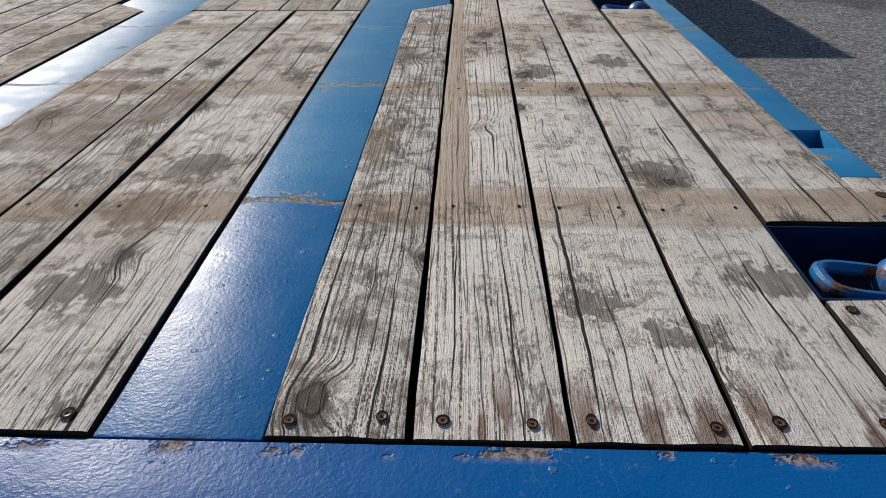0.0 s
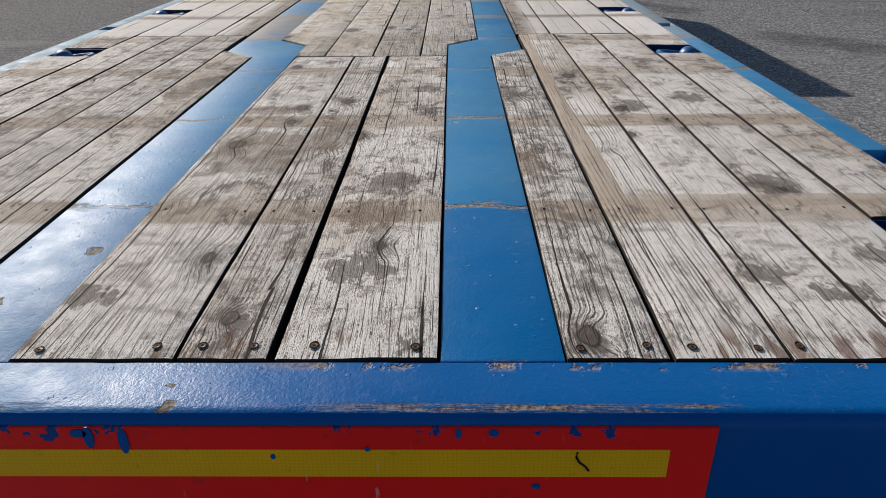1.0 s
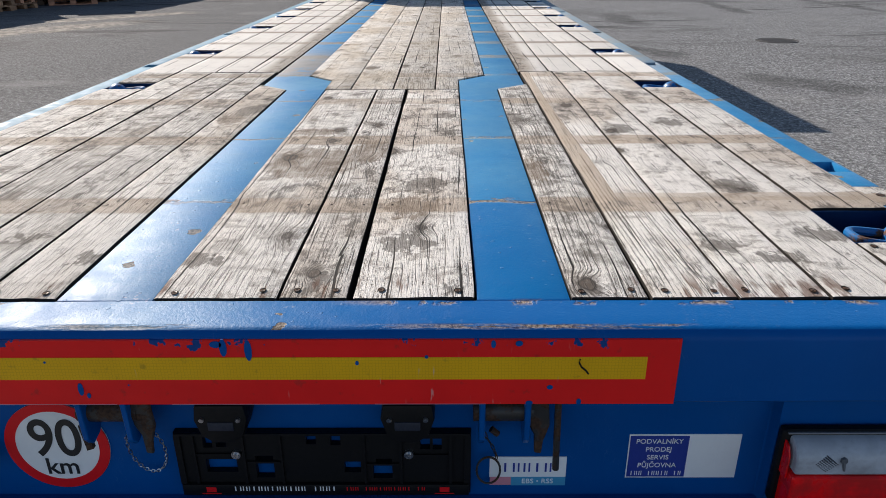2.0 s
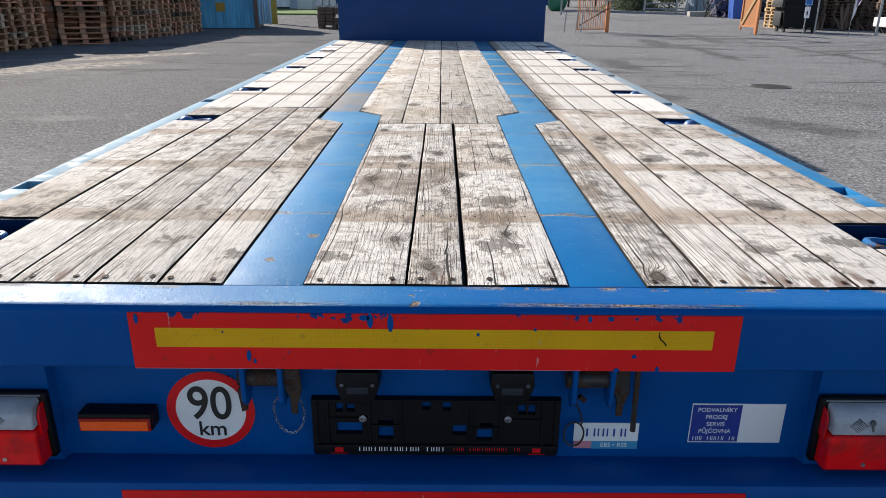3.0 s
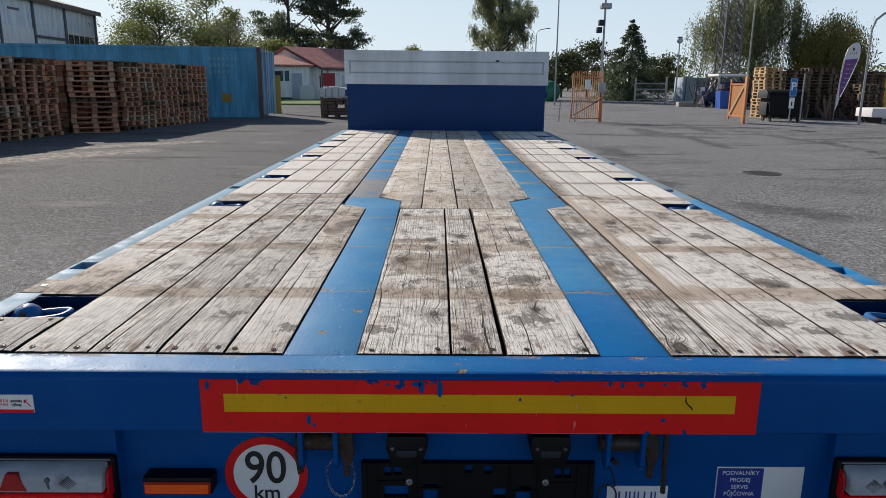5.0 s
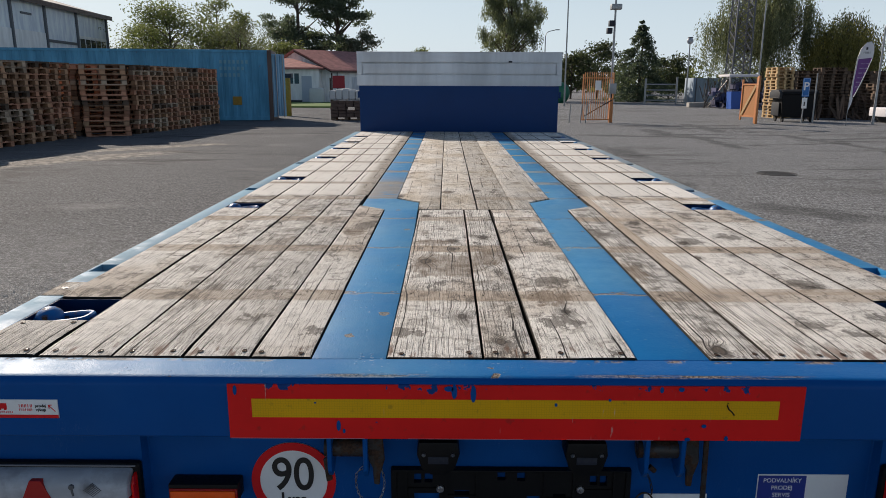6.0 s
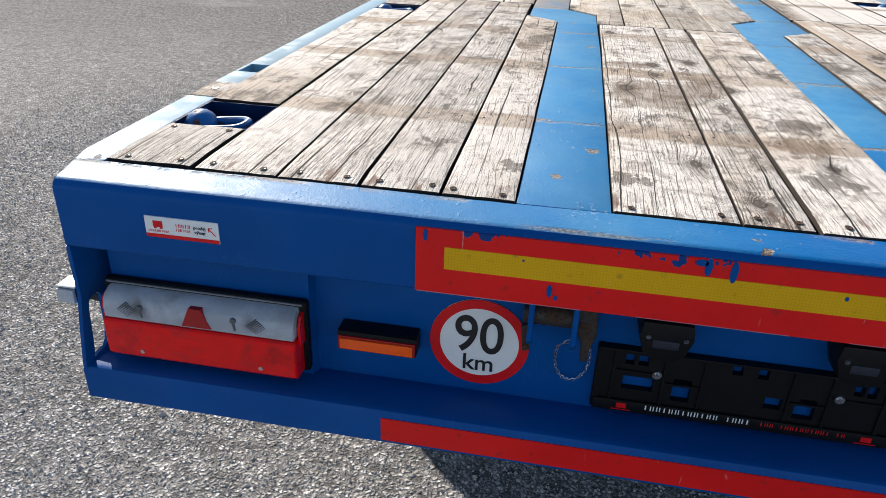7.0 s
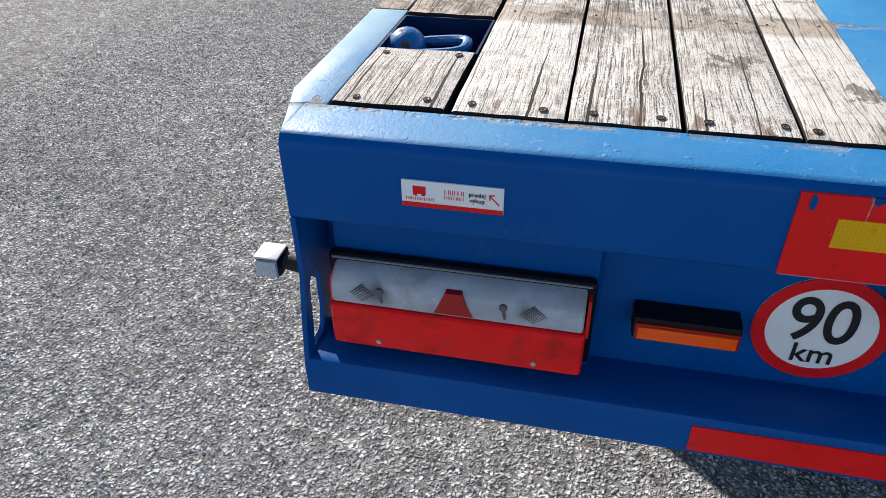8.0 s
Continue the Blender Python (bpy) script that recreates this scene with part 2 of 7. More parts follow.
    for marks, paint, deep in ((BROWN_STAINS, (0.155, 0.108, 0.068), 0.72), (MOULD_STAINS, (0.075, 0.061, 0.048), 0.8)):
        mark = 0.0
        for sx, sy, rx, ry in marks:
            gone = n.vmath("MULTIPLY", n.vmath("SUBTRACT", ragged, (sx, sy, 0.0)), (1.0 / rx, 1.0 / ry, 0.0))
            mark = n.math("MAXIMUM", mark, n.ramp(n.dot(gone, gone), 0.35, 1.5, 1.0, 0.0))
        mark = n.math("MULTIPLY", n.ramp(n.math("ADD", mark, n.math("MULTIPLY_ADD", line_gap, -0.7, 0.25)), 0.15, 0.85), n.math("MULTIPLY_ADD", line_gap, -0.4, 1.1))
        colour = n.mix(n.math("MULTIPLY", mark, deep), colour, paint)
    rings = n.math("MULTIPLY_ADD", n.math("SINE", n.math("MULTIPLY", rel, 17.0)), 0.5, 0.5)
    colour = n.mix(n.math("MULTIPLY", knot, n.math("MULTIPLY_ADD", rings, 0.35, 0.5)), colour, (0.10, 0.076, 0.058))
    colour = n.mix(n.math("MULTIPLY", rimk, 0.8), colour, (0.035, 0.028, 0.023))
    # the centre boards ahead of the jog are yellowed
    mellow = n.math("MULTIPLY", n.math("MULTIPLY", n.ramp(y0, 1.98, 2.0), n.ramp(ax, 0.36, 0.37, 1.0, 0.0)), n.ramp(patch, 0.35, 0.65, 0.15, 0.5))
    colour = n.mix(mellow, colour, n.mix(n.ramp(level, 0.3, 0.85), (0.20, 0.15, 0.095), (0.62, 0.53, 0.40)))
    # tan wood that lay under a batten along the seam and under the cross bearer
    shaded = n.math("MULTIPLY", n.math("MULTIPLY", flat, n.ramp(n.math("ADD", x0, n.ramp(y0, 0.7, 1.9, 0.0, 0.02)), 0.624, 0.630, 1.0, 0.0)), n.ramp(n.math("ADD", y0, edge), 0.60, 0.61))
    bearer = n.math("MULTIPLY", n.math("MULTIPLY", pale, n.ramp(n.math("ABSOLUTE", n.math("SUBTRACT", n.math("ADD", y0, edge), 0.622)), 0.026, 0.031, 1.0, 0.0)), n.ramp(wash, 0.3, 0.6, 0.55, 1.0))
    tan = n.mix(n.ramp(level, 0.25, 0.9), (0.22, 0.165, 0.115), (0.46, 0.375, 0.29))
    colour = n.mix(n.math("MULTIPLY", n.math("MAXIMUM", shaded, bearer), 0.85), colour, tan)
    # long splits and short hairline checks
    curl = n.math("ADD", n.math("MULTIPLY", n.noise(n.join(n.math("MULTIPLY", x, 5.0), n.math("MULTIPLY", y, 1.7), 3.0), 1.0, 2), 0.5), n.math("MULTIPLY", n.noise(n.join(0.0, n.math("MULTIPLY", y, 30.0), r), 1.0, 3), 0.06))
    lane = n.math("ADD", n.math("MULTIPLY", gx, 15.0), curl)
    d1 = n.math("ABSOLUTE", n.math("SUBTRACT", n.math("FRACT", lane), 0.5))
    where = n.noise(n.join(n.math("MULTIPLY", n.math("FLOOR", lane), 3.7), n.math("MULTIPLY", y, 2.2), 5.0), 1.0, 1)
    where = n.math("ADD", where, n.math("MULTIPLY_ADD", pale, -0.07, n.ramp(y0, 0.14, 0.6, 0.06, 0.0)))
    wide = n.ramp(where, 0.45, 0.75, 0.002, 0.034)
    split = n.math("MULTIPLY", n.ramp(n.math("SUBTRACT", d1, wide), 0.0, 0.006, 1.0, 0.0), n.ramp(where, 0.45, 0.47))
    lane2 = n.math("ADD", n.math("MULTIPLY", gx, 70.0), n.math("MULTIPLY", n.noise(n.join(n.math("MULTIPLY", x, 12.0), n.math("MULTIPLY", y, 4.0), 9.0), 1.0, 2), 2.0))
    d2 = n.math("ABSOLUTE", n.math("SUBTRACT", n.math("FRACT", lane2), 0.5))
    where2 = n.noise(n.join(n.math("MULTIPLY", n.math("FLOOR", lane2), 3.7), n.math("MULTIPLY", y, 6.0), 2.0), 1.0, 1)
    hair = n.math("MULTIPLY", n.ramp(d2, 0.02, 0.075, 1.0, 0.0), n.ramp(n.math("ADD", where2, n.ramp(y0, 0.12, 0.45, 0.07, 0.0)), 0.53, 0.58))
    colour = n.mix(n.math("MULTIPLY", hair, n.math("MULTIPLY", keep, n.ramp(y0, 1.2, 2.6, 0.92, 0.3))), colour, (0.04, 0.034, 0.03))
    colour = n.mix(split, colour, (0.012, 0.01, 0.009))
    # rust below the end screws
    end = n.ramp(y0, 0.14, 0.22, 1.0, 0.0)
    rust = n.math("MULTIPLY", end, n.ramp(n.math("MULTIPLY_ADD", pale, 0.04, n.noise(n.vmath("MULTIPLY", v, (34.0, 7.0, 1.0)), 1.0, 4)), 0.56, 0.64))
    colour = n.mix(n.math("MULTIPLY", rust, 0.75), colour, (0.13, 0.055, 0.026))
    colour = n.mix(1.0, colour, n.grey(n.math("MULTIPLY_ADD", r, 0.26, 0.87)), "MULTIPLY")
    h = n.math("ADD", n.math("MULTIPLY", n.math("ADD", fibre, n.math("ADD", fine, grit)), 0.24), n.math("MULTIPLY", split, -1.6))
    h = n.math("ADD", h, n.math("MULTIPLY", hair, -0.7))
    h = n.math("ADD", h, n.math("MULTIPLY", n.math("SUBTRACT", knot, rimk), 0.35))
    n.bump(h, 1.0, 0.0022)
    return n.done(colour, 0.8)


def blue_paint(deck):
    """Blue gloss enamel as a lit deck copy and a darker shaded copy; on the deck scuffed down to primer in chips and
    cross bars.
    """
    n = Nodes("blue_deck_paint_lit" if deck else "blue_enamel_shaded", 0.3, 0.0, 0.19 if deck else 0.12)
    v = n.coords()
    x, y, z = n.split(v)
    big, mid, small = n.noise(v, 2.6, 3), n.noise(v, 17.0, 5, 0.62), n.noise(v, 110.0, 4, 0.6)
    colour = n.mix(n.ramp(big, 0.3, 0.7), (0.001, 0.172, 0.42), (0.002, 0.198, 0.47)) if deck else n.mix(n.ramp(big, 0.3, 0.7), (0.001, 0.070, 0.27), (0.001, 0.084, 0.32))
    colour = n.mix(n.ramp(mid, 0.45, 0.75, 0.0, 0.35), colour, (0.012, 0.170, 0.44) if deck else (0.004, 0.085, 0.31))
    chip = 0.0
    if deck:
        # deeper blue at the tail, most of all to the right
        deep = n.math("MULTIPLY", n.ramp(n.math("ADD", y, n.math("MULTIPLY", mid, 0.02)), 0.59, 0.63, 1.0, 0.0), n.ramp(x, -0.3, 0.25, 0.35, 1.0))
        colour = n.mix(n.math("MULTIPLY", deep, n.ramp(y, 0.105, 0.115, 0.95, 0.5)), colour, (0.001, 0.104, 0.35))
        # chips
        cell = n.cells(n.vmath("ADD", n.vmath("MULTIPLY", v, (15.0, 12.0, 15.0)), n.join(mid, big, 0.0)), 1.0)
        pick = n.split(cell["Color"])[0]
        size = n.ramp(pick, 0.6, 1.0, 0.0, 0.2)
        wob = n.math("MULTIPLY_ADD", n.noise(v, 60.0, 3), 0.08, -0.04)
        chip = n.ramp(n.math("SUBTRACT", n.math("ADD", cell["Distance"], wob), size), -0.008, 0.006, 1.0, 0.0)
        chip = n.math("MULTIPLY", chip, n.ramp(pick, 0.6, 0.64))
        u = n.math("FRACT", n.math("DIVIDE", n.math("ADD", n.math("ADD", y, -0.604 + 0.2925 + 5.85), n.math("MULTIPLY_ADD", n.noise(v, 9.0, 4), 0.05, -0.025)), 0.585))
        du = n.math("ABSOLUTE", n.math("SUBTRACT", u, 0.5))
        du = n.math("SUBTRACT", du, n.ramp(y, 2.2, 2.6, 0.0, 0.08))
        bar = n.math("MAXIMUM", n.ramp(n.math("ADD", du, n.math("MULTIPLY", mid, 0.03)), 0.020, 0.030, 1.0, 0.0), n.math("MULTIPLY", n.ramp(du, 0.03, 0.06, 1.0, 0.0), n.ramp(mid, 0.55, 0.6)))
        ends = n.ramp(y, 0.3, 0.5, 0.0, 1.0)
        chip = n.math("MAXIMUM", chip, n.math("MULTIPLY", n.math("MULTIPLY", bar, ends), n.math("MAXIMUM", n.ramp(n.noise(v, 5.0, 3), 0.36, 0.56, 0.25, 1.0), n.ramp(y, 2.3, 2.6, 0.0, 0.8))))
        rear = n.math("MULTIPLY", n.ramp(n.math("ABSOLUTE", n.math("SUBTRACT", y, 0.098)), 0.0, 0.016, 1.0, 0.0), n.ramp(n.noise(v, 13.0, 5, 0.7), 0.47, 0.54))
        chip = n.math("MAXIMUM", chip, n.math("MULTIPLY", rear, n.ramp(n.math("ADD", n.noise(v, 3.0, 1), n.ramp(n.math("ABSOLUTE", x), 0.6, 1.1, 0.0, 0.2)), 0.42, 0.52)))
        lip = n.math("MULTIPLY", n.ramp(n.math("ABSOLUTE", n.math("SUBTRACT", y, 0.0175)), 0.001, 0.010, 1.0, 0.0), n.ramp(n.noise(n.vmath("MULTIPLY", v, (7.0, 60.0, 60.0)), 1.0, 6, 0.75), 0.46, 0.54))
        bare = n.math("MULTIPLY", n.ramp(x, 0.02, 0.30), n.ramp(x, 0.58, 0.64, 1.0, 0.0))
        lip = n.math("MULTIPLY", lip, n.math("MAXIMUM", n.ramp(n.noise(v, 2.3, 3), 0.50, 0.62, 0.0, 0.9), bare))
        chip = n.math("MAXIMUM", chip, lip)
    primer = n.mix(n.ramp(n.noise(v, 150.0, 5, 0.7), 0.38, 0.62), (0.065, 0.042, 0.03), (0.36, 0.30, 0.245))
    colour = n.mix(chip, colour, primer)
    # grey road dust on the edge rails ahead
    if deck:
        reach = n.ramp(x, -0.2, 0.2, 0.3, 2.5)
        dusty = n.math("MULTIPLY", n.ramp(n.math("SUBTRACT", n.math("ADD", y, n.math("MULTIPLY", big, 0.8)), reach), 0.0, 0.7), n.ramp(n.math("ABSOLUTE", x), 1.2, 1.23))
        dusty = n.math("MULTIPLY", dusty, n.ramp(mid, 0.3, 0.6, 0.6, 0.93))
        colour = n.mix(dusty, colour, n.mix(n.ramp(x, -0.2, 0.2), (0.20, 0.33, 0.42), (0.34, 0.325, 0.30)))
    # scratches and dust
    sv = n.vmath("ADD", v, n.join(n.math("MULTIPLY", mid, 0.05), 0.0, 0.0))
    scr = n.noise(n.vmath("MULTIPLY", sv, (130.0, 14.0, 14.0)), 1.0, 2, 0.5)
    thin = n.ramp(n.math("ABSOLUTE", n.math("SUBTRACT", scr, 0.5)), 0.0, 0.012, 1.0, 0.0)
    thin = n.math("MULTIPLY", thin, n.ramp(n.noise(v, 8.0, 2), 0.55, 0.66))
    colour = n.mix(n.math("MULTIPLY", thin, 0.16 if deck else 0.06), colour, (0.33, 0.42, 0.52))
    colour = n.mix(n.ramp(n.noise(v, 5.0, 4), 0.5, 0.8, 0.0, 0.10 if deck else 0.03), colour, (0.16, 0.36, 0.46))
    if deck:
        film = n.math("MULTIPLY", n.ramp(n.math("ADD", n.ramp(x, -0.3, 0.2, 1.0, 0.0), n.math("MULTIPLY_ADD", big, 0.5, y)), 0.5, 1.3), n.math("MULTIPLY", n.ramp(n.noise(v, 3.5, 5, 0.65), 0.3, 0.7, 0.10, 0.40), n.math("MULTIPLY_ADD", deep, -0.7, 1.0)))
        colour = n.mix(film, colour, (0.16, 0.36, 0.48))
        # tan dirt trodden over the strip by the jog
        tan = n.math("MULTIPLY", n.math("MULTIPLY", n.ramp(y, 2.30, 2.45), n.ramp(y, 2.7, 3.5, 1.0, 0.0)), n.math("MULTIPLY", n.ramp(x, -0.42, -0.36, 1.0, 0.0), n.ramp(n.noise(v, 6.0, 5, 0.65), 0.30, 0.46)))
        tan = n.math("MULTIPLY", tan, n.ramp(x, -1.1, -1.0))
        colour = n.mix(n.math("MULTIPLY", tan, 0.85), colour, (0.27, 0.235, 0.19))
        # pale specks: sun glints on the bumpy coat, painted into the colour
        glint = n.math("MULTIPLY", n.ramp(n.noise(v, 95.0, 4, 0.6), 0.60, 0.65), n.ramp(n.noise(n.vmath("ADD", v, (3.0, 1.0, 0.0)), 6.5, 3), 0.55, 0.64))
        glint = n.math("MULTIPLY", glint, n.math("MULTIPLY", n.ramp(y, 0.45, 0.9, 1.0, 0.1), n.ramp(x, 0.06, 0.16, 1.0, 0.15)))
        glint = n.math("MULTIPLY", glint, n.ramp(x, -0.45, -0.40, 0.4, 1.0))
        colour = n.mix(n.math("MULTIPLY", glint, 0.4), colour, (0.55, 0.60, 0.63))
    # specks of grit caught in the paint
    grit = n.cells(n.vmath("ADD", n.vmath("MULTIPLY", v, (70.0, 70.0, 70.0)), n.join(mid, small, 0.0)), 1.0)
    gpick = n.split(grit["Color"])[1]
    speck = n.math("MULTIPLY", n.ramp(n.math("DIVIDE", grit["Distance"], n.ramp(gpick, 0.8, 1.0, 0.08, 0.3)), 0.7, 1.1, 1.0, 0.0), n.ramp(n.math("ADD", gpick, n.math("MULTIPLY", n.noise(v, 4.0, 2), 0.3)), 0.92, 0.94))
    colour = n.mix(n.math("MULTIPLY", speck, 0.15 if deck else 0.0), colour, (0.25, 0.36, 0.44))
    peel = n.noise(v, 260.0, 3, 0.65)
    n.bump(n.math("ADD", n.math("MULTIPLY", n.math("ADD", small, n.math("MULTIPLY", peel, 0.8 if deck else 0.4)), 0.5), n.math("ADD", n.math("MULTIPLY", mid, 0.9), n.math("MULTIPLY_ADD", chip, -1.5, n.math("MULTIPLY", speck, 0.7)))), 0.68 if deck else 0.2, 0.0018)
    rough = n.math("ADD", n.ramp(mid, 0.3, 0.7, *((0.31, 0.42) if deck else (0.3, 0.42))), n.math("MULTIPLY", n.math("MAXIMUM", n.math("MAXIMUM", chip, dusty), n.ramp(x, -0.3, 0.0, 0.4, 0.0)) if deck else chip, 0.4))
    return n.done(colour, rough)


def asphalt():
    """Worn asphalt: pale stone chippings in dark binder, patches and oil marks."""
    n = Nodes("worn_asphalt", 0.9, 0.0, 0.1)
    v = n.coords()
    x, y, z = n.split(v)
    jig = n.vmath("ADD", v, n.join(n.math("MULTIPLY", n.noise(v, 45.0, 2), 0.02), n.math("MULTIPLY", n.noise(v, 52.0, 2), 0.02), 0.0))
    flat = n.vmath("MULTIPLY", jig, (1.0, 1.0, 0.0))
    cell = n.cells(flat, 85.0)
    stone, tint = n.ramp(cell["Distance"], 0.15, 0.62, 1.0, 0.0), n.split(cell["Color"])[1]
    cell2 = n.cells(flat, 210.0)
    grit = n.ramp(cell2["Distance"], 0.2, 0.7, 1.0, 0.0)
    k = n.math("MULTIPLY", stone, n.math("MULTIPLY_ADD", tint, 0.75, 0.35))
    k = n.math("ADD", n.math("MULTIPLY", k, 0.75), n.math("MULTIPLY", grit, 0.25))
    colour = n.mix(k, (0.115, 0.118, 0.122), (0.72, 0.725, 0.73))
    big, mid = n.noise(n.vmath("MULTIPLY", v, (0.22, 0.35, 1.0)), 1.0, 5, 0.6), n.noise(v, 1.7, 5, 0.6)
    colour = n.mix(n.ramp(big, 0.5, 0.68, 0.0, 0.45), colour, (0.085, 0.082, 0.08))
    colour = n.mix(n.ramp(mid, 0.3, 0.75, 0.0, 0.3), colour, (0.305, 0.31, 0.315))
    speck = n.noise(v, 26.0, 6, 0.75)
    colour = n.mix(1.0, colour, n.grey(n.ramp(speck, 0.34, 0.66, 0.55, 1.48)), "MULTIPLY")
    speck2 = n.noise(v, 8.0, 7, 0.8)
    colour = n.mix(1.0, colour, n.grey(n.ramp(speck2, 0.36, 0.64, 0.76, 1.22)), "MULTIPLY")
    # darker outwards and to the left: shade of backlit grain put into the colour
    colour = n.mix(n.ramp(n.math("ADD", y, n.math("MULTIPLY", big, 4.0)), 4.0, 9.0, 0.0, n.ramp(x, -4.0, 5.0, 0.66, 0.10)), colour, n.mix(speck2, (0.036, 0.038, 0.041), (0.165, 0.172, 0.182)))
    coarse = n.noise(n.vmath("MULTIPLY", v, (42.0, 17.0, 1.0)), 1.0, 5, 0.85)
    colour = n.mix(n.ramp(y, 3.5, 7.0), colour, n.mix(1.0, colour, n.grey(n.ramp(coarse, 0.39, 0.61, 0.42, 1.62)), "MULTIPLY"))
    # tar seams and brush marks that run across the yard
    lane = n.noise(n.vmath("MULTIPLY", v, (0.07, 0.30, 1.0)), 1.0, 4, 0.62, 0.5)
    seam = n.ramp(n.math("ABSOLUTE", n.math("SUBTRACT", lane, 0.5)), 0.004, 0.016, 1.0, 0.0)
    seam = n.math("MULTIPLY", seam, n.ramp(n.noise(n.vmath("MULTIPLY", v, (0.12, 0.2, 1.0)), 1.0, 2), 0.42, 0.55))
    colour = n.mix(n.math("MULTIPLY", seam, n.ramp(y, 7.0, 11.0, 0.0, 0.7)), colour, (0.05, 0.05, 0.05))
    wear = n.noise(n.vmath("MULTIPLY", v, (0.35, 0.5, 1.0)), 1.0, 5, 0.65)
    colour = n.mix(n.math("MULTIPLY", n.ramp(wear, 0.56, 0.7), n.ramp(y, 3.0, 6.0, 0.0, 0.4)), colour, (0.345, 0.345, 0.34))
    # tyre marks, oil stains and sandy worn strips, with soft ragged edges
    sway = n.vmath("ADD", n.vmath("MULTIPLY", v, (1.0, 1.0, 0.0)), n.join(n.math("MULTIPLY_ADD", n.noise(v, 0.9, 4, 0.65), 0.9, -0.45), n.math("MULTIPLY_ADD", n.noise(n.vmath("ADD", v, (9.0, 4.0, 0.0)), 0.9, 4, 0.65), 0.9, -0.45), 0.0))
    fray = n.noise(v, 5.0, 5, 0.7)

    def mark(a, b, width):
        mid, half = ((a[0] + b[0]) / 2, (a[1] + b[1]) / 2, 0.0), math.dist(a, b) / 2
        ux, uy = (b[0] - a[0]) / (2 * half), (b[1] - a[1]) / (2 * half)
        px, py, _ = n.split(n.vmath("SUBTRACT", sway, mid))
        along = n.math("ABSOLUTE", n.math("ADD", n.math("MULTIPLY", px, ux), n.math("MULTIPLY", py, uy)))
        across = n.math("ABSOLUTE", n.math("SUBTRACT", n.math("MULTIPLY", px, uy), n.math("MULTIPLY", py, ux)))
        return n.math("MULTIPLY", n.ramp(across, width * 0.3, width, 1.0, 0.0), n.ramp(along, half * 0.6, half, 1.0, 0.0))

    def marks(rows):
        out = 0.0
        for row in rows:
            out = n.math("MAXIMUM", out, mark(*row))
        return n.math("MULTIPLY", out, n.ramp(fray, 0.3, 0.6, 0.45, 1.0))

    dark = marks((((6.8, 24.0), (6.5, 19.0), 0.5), ((7.2, 21.6), (7.0, 15.6), 0.3), ((10.1, 21.6), (10.3, 15.2), 0.3), ((9.3, 27.4), (8.8, 21.2), 0.4), ((3.85, 16.0), (4.0, 13.2), 0.5), ((12.8, 24.7), (7.0, 23.7), 0.6), ((14.9, 20.4), (9.2, 18.3), 0.4), ((3.4, 20.6), (8.8, 19.1), 0.4), ((5.6, 25.4), (11.4, 25.9), 0.6)))
    oil = marks((((3.7, 7.9), (4.7, 6.4), 0.5), ((2.9, 10.6), (3.5, 9.0), 0.35)))
    sand = marks((((-9.4, 10.2), (-6.0, 14.9), 0.7), ((-9.8, 11.2), (-7.3, 13.9), 0.5), ((-8.6, 14.2), (-5.6, 17.0), 0.5)))
    colour = n.mix(n.math("MULTIPLY", n.math("MAXIMUM", dark, oil), 0.62), colour, (0.055, 0.055, 0.057))
    colour = n.mix(n.math("MULTIPLY", sand, 0.7), colour, n.mix(n.ramp(fray, 0.35, 0.65), (0.14, 0.128, 0.11), (0.60, 0.54, 0.46)))
    n.bump(n.math("ADD", n.math("MULTIPLY", stone, 0.9), n.math("MULTIPLY", grit, 0.35)), 0.9, 0.006)
    return n.done(colour, 0.88)


def tape(name, colour, dark, torn, hexes=False):
    """Retroreflective sheeting, torn to the blue paint along its upper edge."""
    n = Nodes(name, 0.42, 0.0, 0.22)
    v = n.coords()
    x, y, z = n.split(v)
    base = n.mix(n.ramp(n.noise(v, 6.0, 4), 0.3, 0.75), colour, dark)
    if hexes:
        c = n.cells(n.vmath("MULTIPLY", v, (1.0, 0.0, 1.0)), 190.0, "DISTANCE_TO_EDGE", 0.25)["Distance"]
        base = n.mix(n.ramp(c, 0.02, 0.09, 0.22, 0.0), base, (0.12, 0.085, 0.012))
    up = n.ramp(z, torn - 0.036, torn, 0.0, 0.17)
    hole = n.noise(n.vmath("MULTIPLY", v, (26.0, 1.0, 22.0)), 1.0, 4, 0.6)
    rip = n.ramp(n.math("ADD", hole, up), 0.735, 0.75)
    base = n.mix(rip, base, (0.002, 0.05, 0.22))
    scuff = n.noise(n.vmath("MULTIPLY", v, (120.0, 1.0, 20.0)), 1.0, 3)
    base = n.mix(n.math("MULTIPLY", n.ramp(scuff, 0.64, 0.72), n.ramp(n.noise(v, 7.0, 2), 0.5, 0.66, 0.0, 0.45)), base, (0.6, 0.5, 0.45))
    base = n.mix(n.ramp(n.noise(v, 45.0, 4), 0.62, 0.75, 0.0, 0.3), base, (0.09, 0.04, 0.03))
    n.bump(n.math("MULTIPLY", rip, -1.0), 0.3, 0.001)
    return n.done(base)


